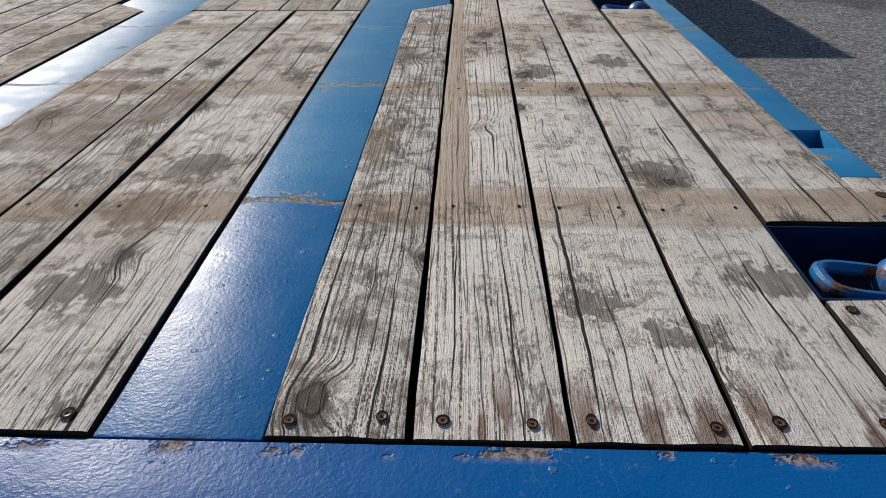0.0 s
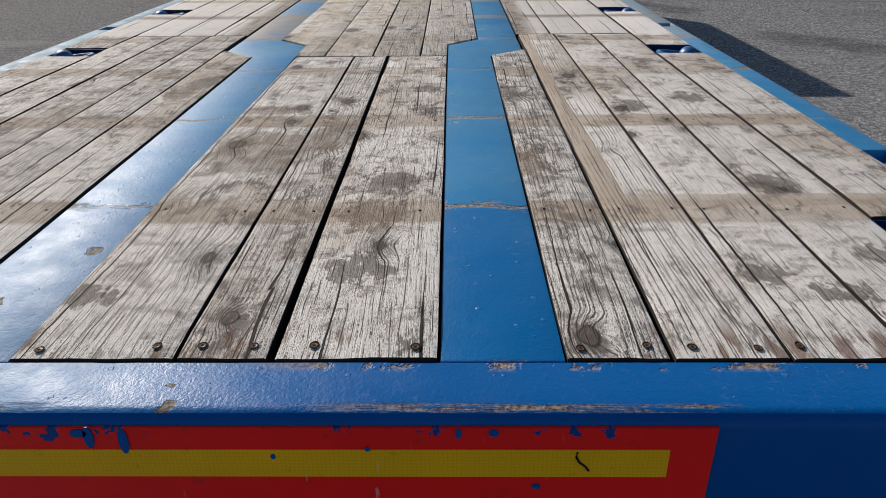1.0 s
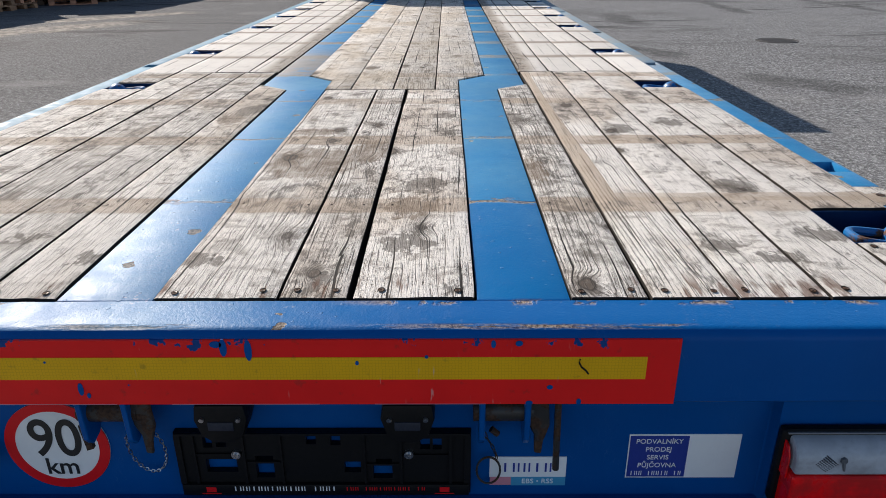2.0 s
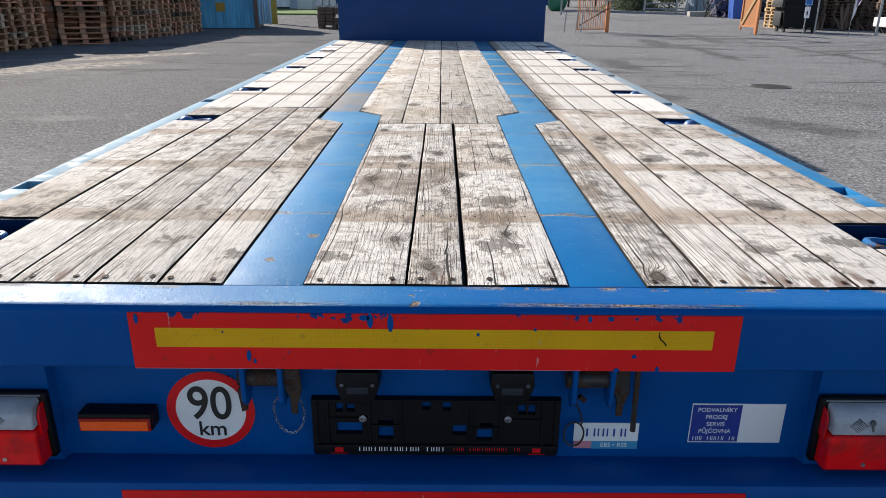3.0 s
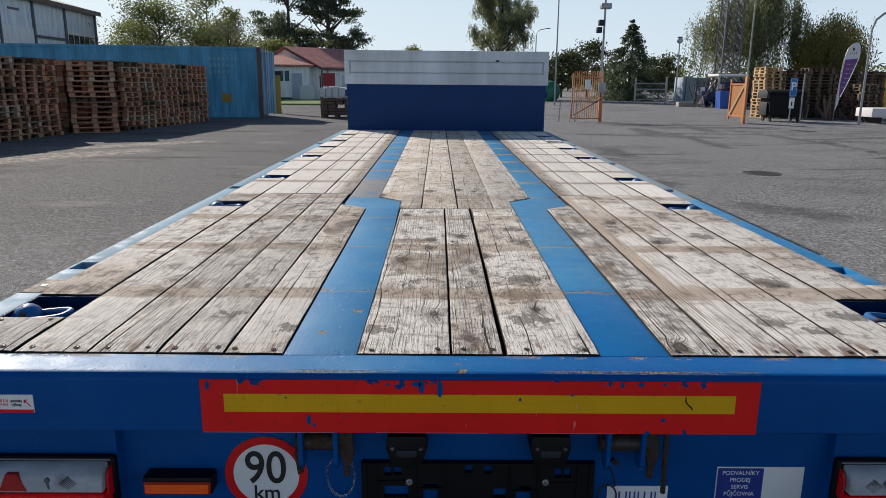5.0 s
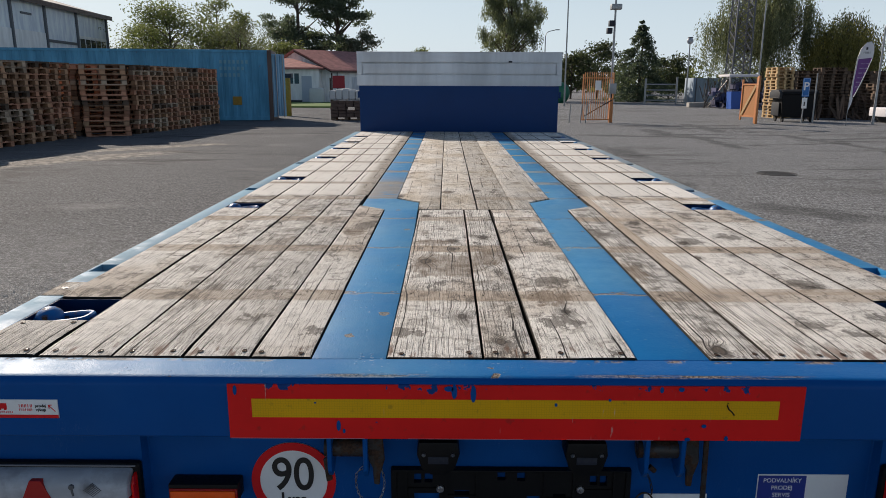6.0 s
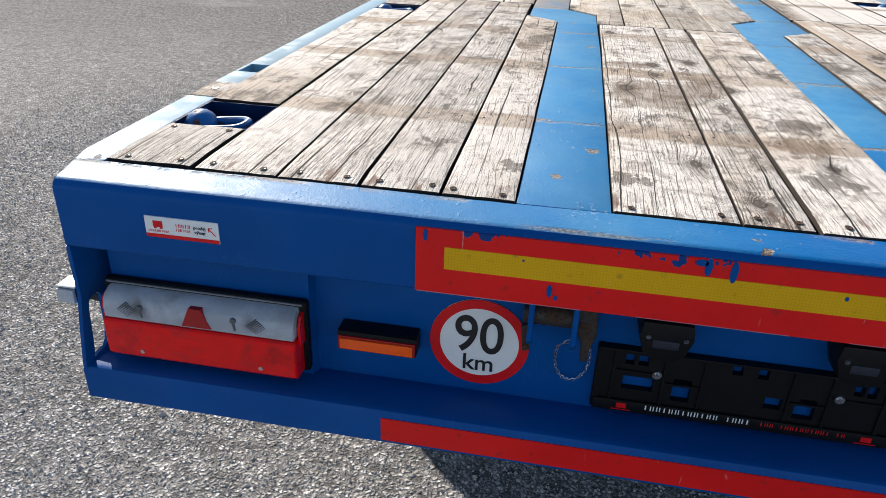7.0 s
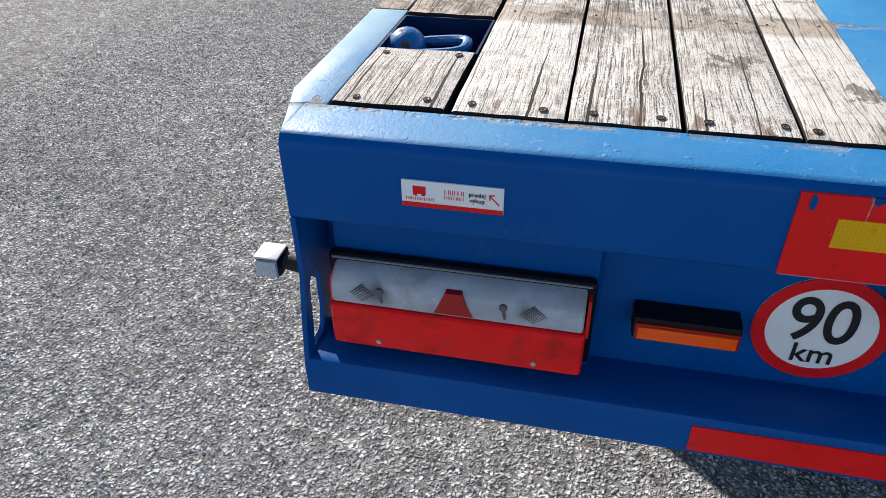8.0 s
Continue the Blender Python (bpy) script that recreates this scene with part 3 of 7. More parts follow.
def dusty_lens(name, colour, grime, much, soot=()):
    """Moulded lamp lens with grime in smudges and along the moulding."""
    n = Nodes(name, 0.14, 0.0, 0.3)
    v = n.coords()
    a, b, c = n.noise(v, 9.0, 4, 0.6, 0.4), n.noise(v, 70.0, 4, 0.65), n.noise(n.vmath("MULTIPLY", v, (6.0, 40.0, 40.0)), 1.0, 3)
    k = n.ramp(n.math("ADD", a, n.math("MULTIPLY_ADD", b, 0.22, n.math("MULTIPLY", c, 0.2))), 0.66, 0.92, 0.0, much)
    for sx, sz, r, deep in soot:
        px, _, pz = n.split(n.vmath("SUBTRACT", v, (sx, 0.0, sz)))
        d = n.math("SQRT", n.math("ADD", n.math("MULTIPLY", px, px), n.math("MULTIPLY", pz, pz)))
        k = n.math("MAXIMUM", k, n.ramp(n.math("MULTIPLY_ADD", b, 0.016, n.math("MULTIPLY_ADD", a, 0.02, d)), r * 0.55, r * 1.6, deep, 0.0))
    tint = n.mix(n.ramp(a, 0.35, 0.65), tuple(q * 0.82 for q in colour), tuple(min(1, q * 1.18) for q in colour))
    n.bump(b, 0.12, 0.001)
    return n.done(n.mix(k, tint, grime), n.math("MULTIPLY_ADD", k, 0.5, 0.14))


def rusty(name, steel, share=0.5, glow=1.0):
    n = Nodes(name, 0.7, 0.0, 0.4)
    v = n.coords()
    a, b = n.noise(v, 30.0, 5, 0.65), n.noise(v, 160.0, 4)
    rust = n.mix(n.ramp(b, 0.3, 0.7), tuple(glow * q for q in (0.05, 0.024, 0.014)), tuple(glow * q for q in (0.15, 0.075, 0.04)))
    m = n.ramp(a, share - 0.06, share + 0.06)
    n.bump(n.math("ADD", b, n.math("MULTIPLY", m, -0.6)), 0.5, 0.001)
    return n.done(n.mix(m, rust, steel), n.ramp(m, 0.0, 1.0, 0.85, 0.38))


def raw_timber(name, pale, dark, moss=0.0):
    """Pallet boards: each piece its own tone."""
    n = Nodes(name, 0.8, 0.0, 0.25)
    v = n.coords()
    r, i = n.rand(), n.island()
    g = n.noise(n.vmath("MULTIPLY", v, (9.0, 9.0, 60.0)), 1.0, 4, 0.6)
    t = n.math("ADD", n.math("MULTIPLY", r, 0.45), n.math("MULTIPLY", i, 0.4))
    t = n.math("ADD", t, n.math("MULTIPLY_ADD", g, 0.5, -0.15))
    colour = n.mix(n.ramp(t, 0.1, 1.0), dark, pale)
    n.bump(g, 0.3, 0.002)
    return n.done(colour)


def leaves(name, dark, light, back=0.35):
    n = Nodes(name, 0.6, 0.0, 0.3)
    v = n.coords()
    i = n.island()
    patch = n.noise(v, 0.7, 3)
    t = n.math("ADD", n.math("MULTIPLY", i, 0.6), n.math("MULTIPLY_ADD", patch, 0.9, -0.25))
    colour = n.mix(n.ramp(t, 0.0, 1.0), dark, light)
    glow = n.node("ShaderNodeBsdfTranslucent", Color=n.mix(1.0, colour, (1.35, 1.35, 0.95), "MULTIPLY"))
    both = n.t.nodes.new("ShaderNodeMixShader")
    both.inputs[0].default_value = back
    n.t.links.new(n.b.outputs[0], both.inputs[1])
    n.t.links.new(glow.outputs[0], both.inputs[2])
    n.t.links.new(both.outputs[0], n.t.nodes["Material Output"].inputs[0])
    return n.done(colour)


def corrugated(name, colour, pitch=0.27, stain=0.4):
    """Sheet steel with runs of rust and fading."""
    n = Nodes(name, 0.55, 0.0, 0.4)
    v = n.coords()
    a = n.noise(n.vmath("MULTIPLY", v, (2.5, 2.5, 0.5)), 1.0, 5, 0.6)
    b = n.noise(v, 12.0, 5, 0.65)
    c = n.mix(n.ramp(a, 0.3, 0.75), colour, tuple(min(1, k * 1.5 + 0.02) for k in colour))
    c = n.mix(n.ramp(b, 0.66, 0.72, 0.0, stain), c, (0.16, 0.07, 0.035))
    n.bump(b, 0.2, 0.004)
    return n.done(c)


WOOD, BLUE_LIT, ENAMEL_SHADED, ASPHALT = deck_wood(), blue_paint(True), blue_paint(False), asphalt()
RED = tape("red_reflective_tape", (0.90, 0.014, 0.013), (0.78, 0.012, 0.012), 0.887)
YELLOW = tape("yellow_reflective_tape", (0.86, 0.46, 0.006), (0.78, 0.41, 0.006), 2.0, True)
RED_LOW = tape("red_reflective_strip", (0.90, 0.014, 0.013), (0.78, 0.012, 0.012), 2.0)
BLACK = plain("black_plastic", (0.006, 0.006, 0.0065), 0.5, spec=0.2)
RUBBER = plain("black_rubber", (0.02, 0.02, 0.02), 0.85)
DARK = plain("dark_chassis_paint", (0.012, 0.016, 0.03), 0.6)
WHITE = plain("white_vinyl", (0.82, 0.82, 0.81), 0.35, vary=0.08)
SIGN_RED = plain("red_vinyl", (0.72, 0.010, 0.014), 0.4, spec=0.25)
INK = plain("black_print", (0.012, 0.012, 0.012), 0.4)
NAVY = plain("navy_vinyl", (0.022, 0.045, 0.28), 0.35)
CYAN = plain("light_blue_print", (0.06, 0.3, 0.5), 0.35)
PINK = plain("faded_pink_print", (0.62, 0.25, 0.3), 0.4)
CHROME = plain("zinc_plated_steel", (0.55, 0.55, 0.56), 0.3, 1.0)
RUST = rusty("rusty_steel", (0.03, 0.028, 0.027), 0.5, 0.5)
SCREW = rusty("rusted_screw_steel", (0.095, 0.06, 0.045), 0.55, 1.0)
BLUE_RUST = rusty("chipped_blue_steel", (0.002, 0.125, 0.36), 0.43)
NECK_BLUE = plain("dark_navy_panel", (0.002, 0.036, 0.145), 0.45, vary=0.3, scale=3, spec=0.25)
# pocket blue taken near black: the deep recess's shade is in the colour
POCKET = plain("shaded_blue_pocket", (0.002, 0.022, 0.08), 0.7, vary=0.5, spec=0.12)
# plank ends and sides: grime, with the shade of ends and joints painted in
PLANK_SIDE = raw_timber("shaded_grimy_plank_side", (0.035, 0.028, 0.023), (0.012, 0.010, 0.009))
AMBER = plain("amber_reflector", (1.0, 0.105, 0.002), 0.2, vary=0.3, scale=40)
DEEP_RED = plain("deep_red_reflector", (0.36, 0.004, 0.006), 0.2)
LENS_RED = dusty_lens("red_lamp_lens", (0.99, 0.006, 0.008), (0.30, 0.004, 0.005), 0.7)
LENS_CLEAR = dusty_lens("dusty_clear_lens", (0.43, 0.455, 0.50), (0.07, 0.062, 0.06), 0.5, ((-1.130, 0.645, 0.030, 0.85), (-0.905, 0.645, 0.026, 0.7), (0.895, 0.645, 0.026, 0.7), (1.120, 0.645, 0.028, 0.8)))
PALE_LENS = plain("pale_ribbed_glass", (0.62, 0.63, 0.62), 0.2, vary=0.4, scale=40)
GREY_TRIM = plain("dull_grey_trim", (0.2, 0.2, 0.21), 0.5)
PRISM = plain("grimy_prism_pattern", (0.10, 0.105, 0.115), 0.4, vary=0.6, scale=60)
ALLOY = corrugated("painted_alloy_board", (0.52, 0.54, 0.56), stain=0.06)


# ---- mesh helpers ----
def box(bm, x0, x1, y0, y1, z0, z1):
    vs = [bm.verts.new((x, y, z)) for z in (z0, z1) for y in (y0, y1) for x in (x0, x1)]
    for f in ((0, 2, 3, 1), (4, 5, 7, 6), (0, 1, 5, 4), (1, 3, 7, 5), (3, 2, 6, 7), (2, 0, 4, 6)):
        bm.faces.new([vs[i] for i in f])
    return vs


def prism(bm, outline, axis, a, b):
    """An outline of pairs, drawn out along an axis; the pairs are the two other axes in order."""
    def at(p, q):
        c = list(p)
        c.insert(axis, q)
        return bm.verts.new(c)
    lo, hi = [at(p, a) for p in outline], [at(p, b) for p in outline]
    n = len(outline)
    bm.faces.new(lo[::-1]), bm.faces.new(hi)
    for i in range(n):
        bm.faces.new((lo[i], lo[(i + 1) % n], hi[(i + 1) % n], hi[i]))


def bar(bm, p, q, r0, r1=None, n=10):
    """A round bar from p to q."""
    p, q = Vector(p), Vector(q)
    m = Matrix.Translation((p + q) / 2) @ (q - p).to_track_quat("Z", "Y").to_matrix().to_4x4()
    bmesh.ops.create_cone(bm, cap_ends=True, segments=n, radius1=r0, radius2=r0 if r1 is None else r1, depth=(q - p).length, matrix=m)


def ring_bar(bm, points, r, n=8, closed=True):
    """A bent round bar through points."""
    k = len(points)
    rings = []
    for i, p in enumerate(points):
        a = points[(i - 1) % k] if closed or i else points[0]
        b = points[(i + 1) % k] if closed or i < k - 1 else points[-1]
        q = (Vector(b) - Vector(a)).to_track_quat("Z", "Y")
        rings.append([bm.verts.new(Vector(p) + q @ Vector((r * math.cos(t), r * math.sin(t), 0))) for t in [2 * math.pi * j / n for j in range(n)]])
    for i in range(k if closed else k - 1):
        a, b = rings[i], rings[(i + 1) % k]
        if closed and i == k - 1:
            s = min(range(n), key=lambda s: (a[0].co - b[s].co).length)
            b = b[s:] + b[:s]
        for j in range(n):
            bm.faces.new((a[j], a[(j + 1) % n], b[(j + 1) % n], b[j]))
    if not closed:
        bm.faces.new(rings[0][::-1]), bm.faces.new(rings[-1])


def ease(bm, width=0.003, seg=2, limit=40):
    """Round the sharp edges."""
    bmesh.ops.recalc_face_normals(bm, faces=bm.faces)
    es = [e for e in bm.edges if len(e.link_faces) == 2 and e.calc_face_angle(0) > radians(limit)]
    bmesh.ops.bevel(bm, geom=es, offset=width, segments=seg, profile=0.6, affect="EDGES", clamp_overlap=True)


def mesh_of(name, bm, material, smooth=True):
    bmesh.ops.recalc_face_normals(bm, faces=bm.faces)
    me = bpy.data.meshes.new(name)
    bm.to_mesh(me)
    bm.free()
    for m in material if isinstance(material, (list, tuple)) else [material]:
        me.materials.append(m)
    if smooth:
        me.shade_smooth()
        me.set_sharp_from_angle(angle=radians(35))
    return me


def part(name, bm, material, parent, label="", smooth=True):
    ob = new(name, bm if isinstance(bm, bpy.types.Mesh) else mesh_of(name, bm, material, smooth))
    ob.parent = parent
    return tagged(ob, label)


def thing(name, place, label, category, group="", kind=""):
    ob = new(name)
    ob.location = place
    return tagged(ob, label, category, group, kind)


def boxes(*sizes, round_by=0.0, seg=2):
    bm = bmesh.new()
    for s in sizes:
        box(bm, *s)
    if round_by:
        ease(bm, round_by, seg)
    return bm


def lettering(name, words, size, material, parent, place, turn=(90, 0, 0), depth=0.0006, wide=1.0, anchor="CENTER", label="", bold=0.0):
    """Words as a mesh of their own."""
    c = bpy.data.curves.new(name, "FONT")
    c.body, c.size, c.extrude, c.align_x, c.align_y = words, size, depth, anchor, "CENTER"
    c.offset = bold
    tmp = bpy.data.objects.new(name, c)
    scene.collection.objects.link(tmp)
    bpy.context.view_layer.update()
    me = bpy.data.meshes.new_from_object(tmp.evaluated_get(bpy.context.evaluated_depsgraph_get()))
    bpy.data.objects.remove(tmp)
    me.transform(pose(*place, *turn) @ Matrix.Diagonal((wide, 1, 1, 1)))
    me.materials.clear()
    me.materials.append(material)
    ob = new(name, me)
    ob.parent = parent
    return tagged(ob, label)


# ---- ground ----
bm = bmesh.new()
bmesh.ops.create_grid(bm, x_segments=40, y_segments=40, size=400)
for vt in bm.verts:
    far = max(0.0, math.hypot(vt.co.x, vt.co.y) - 80)
    vt.co.z = 0.0008 * far * noise.noise(vt.co * 0.02)
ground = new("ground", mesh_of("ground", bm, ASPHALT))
tagged(ground, "grey worn asphalt yard with pale stone chippings", "ground", kind="structure")

# loose and proud chippings of the worn surface beside the trailer
CHIPS = raw_timber("pale_stone_chippings", (0.70, 0.69, 0.665), (0.32, 0.315, 0.31))
rs = np.random.RandomState(3)
count = 88000
cx, cy = rs.uniform(-3.9, 0.4, count), rs.uniform(-0.35, 4.2, count)
keep = rs.uniform(0, 1, count) < np.clip((cx + 3.9) / 0.8, 0, 1) * np.clip((4.2 - cy) / 1.6, 0, 1)
cx, cy = cx[keep], cy[keep]
n = len(cx)
size = 0.0037 * np.exp(rs.normal(0, 0.32, n))
shape = np.array([(1, 0, 0), (0.2, 0.9, 0), (-0.9, 0.35, 0), (-0.3, -0.95, 0), (0.7, -0.7, 0), (0.25, 0.2, 0.62), (-0.3, -0.15, 0.55)])
ang = rs.uniform(0, 6.283, n)
c, s_ = np.cos(ang)[:, None], np.sin(ang)[:, None]
q = shape[None] * rs.uniform(0.72, 1.28, (n, 7, 1)) * size[:, None, None]
q = np.stack([q[:, :, 0] * c - q[:, :, 1] * s_ * 0.8, q[:, :, 0] * s_ + q[:, :, 1] * c * 0.8, q[:, :, 2] + (shape[None, :, 2] > 0.1) * 0.001 - 0.0002], 2)
q += np.stack([cx, cy, np.zeros(n)], 1)[:, None, :]
tri = [(0, 1, 5), (1, 2, 5), (2, 6, 5), (2, 3, 6), (3, 4, 6), (4, 5, 6), (4, 0, 5)]
idx = (np.array(tri)[None] + 7 * np.arange(n)[:, None, None]).reshape(-1, 3)
me = bpy.data.meshes.new("chippings")
me.from_pydata(q.reshape(-1, 3).tolist(), [], idx.tolist())
me.materials.append(CHIPS)
tagged(new("chippings", me), "pale stone chippings proud of the worn asphalt", "chippings", kind="stuff")

# ---- the trailer ----
trailer = thing("lowbed_trailer", (0, 0, 0), "blue flatbed trailer with a weathered grey plank deck", "trailer")
D, HW = 0.9, 1.255

# rear beam: folded steel with a rounded top edge, tapering in plan at both corners
bm = bmesh.new()
LIP = 0.021
prof = [(0.104, D), (0.060, D)] + [(LIP - LIP * math.sin(radians(q)), D - LIP + LIP * math.cos(radians(q))) for q in range(0, 91, 15)] + [(0.0, 0.770), (0.003, 0.766), (0.080, 0.766), (0.080, 0.74), (0.104, 0.74)]
secs = []
for i in range(61):
    x = -HW + 2 * HW * i / 60
    sag = 0.0012 * noise.noise((x * 3, 0, 5))
    secs.append([bm.verts.new((x, y + (0.0015 * noise.noise((x * 4, z * 9, 1)) if y < 0.05 else 0), z + (sag if z > 0.8 else 0))) for y, z in prof])
for a, b in zip(secs, secs[1:]):
    for j in range(len(prof)):
        k = (j + 1) % len(prof)
        bm.faces.new((a[j], a[k], b[k], b[j]))
bm.faces.new(secs[0]), bm.faces.new(secs[-1][::-1])
bm.normal_update()
bmesh.ops.recalc_face_normals(bm, faces=bm.faces)
# upward faces take the lit blue, all others the darker shaded copy
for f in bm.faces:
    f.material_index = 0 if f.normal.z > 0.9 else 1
rear_beam = part("rear_beam", bm, [BLUE_LIT, ENAMEL_SHADED], trailer, "blue painted rear beam with worn edge")

# steel strips between the plank fields, with their jog
for s in (-1, 1):
    bm = bmesh.new()
    ys = [0.107 + i * (2.0 - 0.107) / 10 for i in range(11)]
    out = [(s * 0.4365, y) for y in ys] + [(s * 0.560, 2.10), (s * 0.560, 7.70), (s * 0.408, 7.70), (s * 0.402, 2.335), (s * 0.282, 2.21)] + [(s * (0.278 if s > 0 else 0.273), y) for y in (1.5, 0.8, 0.107)]
    prism(bm, out, 2, 0.835, D)
    bmesh.ops.recalc_face_normals(bm, faces=bm.faces)
    bmesh.ops.triangulate(bm, faces=[f for f in bm.faces if len(f.verts) > 4])
    ease(bm, 0.0025, 2)
    part("deck_strip", bm, BLUE_LIT, trailer, "blue steel strip scuffed to primer")

# side rails with rope slots
for s in (-1, 1):
    bm = bmesh.new()
    y0, y1, slots = 0.104, 7.72, [(0.835, 0.925), (2.62, 2.71), (4.0, 4.09), (5.6, 5.69)]
    cuts = [(0.71, slots[0][0])] + [(a[1], b[0]) for a, b in zip(slots, slots[1:])] + [(slots[-1][1], y1)]
    outer = [(1.222, y0), (1.222, 0.57), (1.296, 0.57), (1.294, 0.155), (1.262, 0.040), (1.255, 0.012), (1.222, 0.012)]
    prism(bm, [(s * x, y) for x, y in outer[:6]] + [(s * 1.2555, y0)], 2, 0.752, D)
    for a, b in cuts:
        box(bm, *sorted((s * 1.222, s * 1.296)), a, b, 0.752, D)
    for a, b in slots:
        box(bm, *sorted((s * 1.222, s * 1.229)), a, b, 0.752, D)
        box(bm, *sorted((s * 1.284, s * 1.296)), a, b, 0.752, D)
        box(bm, *sorted((s * 1.229, s * 1.284)), a, b, 0.775, 0.80)
    ease(bm, 0.004, 2)
    rail = part("side_rail", bm, BLUE_LIT, trailer, "blue steel side rail with rope slots")
    bm = boxes((*sorted((s * 1.225, s * 1.293)), 0.572, 0.708, 0.78, D + 0.001), round_by=0.004)
    ins = part("wooden_insert", bm, WOOD, rail, "brown wooden filler block")
    bm = bmesh.new()
    bar(bm, (s * 1.258, 0.64, D - 0.004), (s * 1.258, 0.64, D + 0.0025), 0.010, n=12)
    part("bolt", bm, RUST, rail)

# floor of the wells under the planks, added to keep sunlight out of the gaps
part("light_stop_plate", boxes((-1.22, 1.22, 0.108, 7.72, 0.80, 0.832)), DARK, trailer, "dark plate added under the planks to block light")


def plank(x0, x1, y0, y1, seed, ya=None, yb=None, gap=0.0026):
    """One deck board; ya, yb: its far end at either edge where it is cut aslant."""
    bm = bmesh.new()
    ny = max(3, int((y1 - y0) / 0.06))
    cols = [0, 0.022, 0.2, 0.4, 0.6, 0.8, 0.978, 1]
    w = x1 - x0
    top = []
    for j in range(ny + 1):
        t = j / ny
        row = []
        for i, c in enumerate(cols):
            end = y1 if ya is None else ya + (yb - ya) * c
            y = y0 + (end - y0) * t
            wob = 0.003 * noise.noise((seed * 7.1 + c * 0.2, y * 2.3, seed)) + 0.0012 * noise.noise((seed + c, y * 14, 2))
            x = x0 + gap + (w - 2 * gap) * c + wob * (1 if 0 < i < len(cols) - 1 else 0.9)
            z = D + 0.0055 + 0.0018 * noise.noise((x * 6, y * 1.1, seed * 3)) - (0.001 if i in (0, len(cols) - 1) else 0)
            cup = 0.003 * (abs(c - 0.5) * 2) ** 2 * noise.noise((seed, y * 0.4, 9))
            if j in (0, ny):
                y += 0.003 * noise.noise((x * 30, seed, 4)) + (0.0012 if j == 0 else -0.003)
                z -= 0.002
            row.append(bm.verts.new((x, y, z + cup)))
        top.append(row)
    for a, b in zip(top, top[1:]):
        for i in range(len(cols) - 1):
            bm.faces.new((a[i], a[i + 1], b[i + 1], b[i]))
    rim = top[0] + [r[-1] for r in top[1:-1]] + top[-1][::-1] + [r[0] for r in top[-2:0:-1]]
    low = [bm.verts.new((v.co.x, v.co.y, 0.835)) for v in rim]
    for i in range(len(rim)):
        k = (i + 1) % len(rim)
        side = bm.faces.new((rim[k], rim[i], low[i], low[k]))
        side.material_index = 1
    return part("plank", bm, [WOOD, PLANK_SIDE], trailer)


def screw_mesh():
    bm = bmesh.new()
    n = 12
    prev = None
    for r, z in ((0.0050, -0.002), (0.0048, -0.0003), (0.0042, 0.0), (0.0022, -0.0003), (0.0020, -0.0006), (0.0006, -0.0006)):
        ring = [bm.verts.new((r * math.cos(2 * math.pi * i / n), r * math.sin(2 * math.pi * i / n), z)) for i in range(n)]
        if prev:
            for i in range(n):
                bm.faces.new((prev[i], prev[(i + 1) % n], ring[(i + 1) % n], ring[i]))
        prev = ring
    return mesh_of("screw", bm, SCREW)


def hole_mesh():
    bm = bmesh.new()
    ring = [bm.verts.new((0.0066 * (1 + 0.6 * noise.noise((i, 3, 1))) * math.cos(i * math.pi / 7), 0.0084 * (1 + 0.6 * noise.noise((i, 8, 1))) * math.sin(i * math.pi / 7), 0.0)) for i in range(14)]
    bm.faces.new(ring)
    return mesh_of("screw_hole", bm, plain("dark_screw_hole", (0.012, 0.008, 0.006), 0.9, spec=0.1))


SCREW_ME, HOLE_ME = screw_mesh(), hole_mesh()
rnd = random.Random(4)


def screws(board, x0, x1, ys, y1):
    for y in ys:
        for c in (0.18, 0.82):
            x = x0 + (x1 - x0) * (c + rnd.uniform(-0.06, 0.06))
            yy = y + rnd.uniform(-0.006, 0.006)
            c = (x - x0) / (x1 - x0)
            z = D + 0.0060 + 0.0018 * noise.noise((x * 6, yy * 1.1, board["seed"] * 3)) + 0.003 * (abs(c - 0.5) * 2) ** 2 * noise.noise((board["seed"], yy * 0.4, 9))
            h = part("screw_hole", HOLE_ME, None, board)
            h.location, h.scale = (x, yy + 0.001, z), (0.85 + rnd.uniform(0, 0.2), 0.8 + rnd.uniform(0, 0.3), 1.0)
            if y > 0.3 and y1 > 0.6:
                h.scale = (0.42, 0.6, 1.0)
                continue
            o = part("screw", SCREW_ME, None, board)
            o.location, o.rotation_euler = (x, yy, z + 0.0005), (rnd.uniform(-0.08, 0.08), rnd.uniform(-0.08, 0.08), rnd.uniform(0, 3))


seed = 0
YB, YE = 0.1080, 7.70
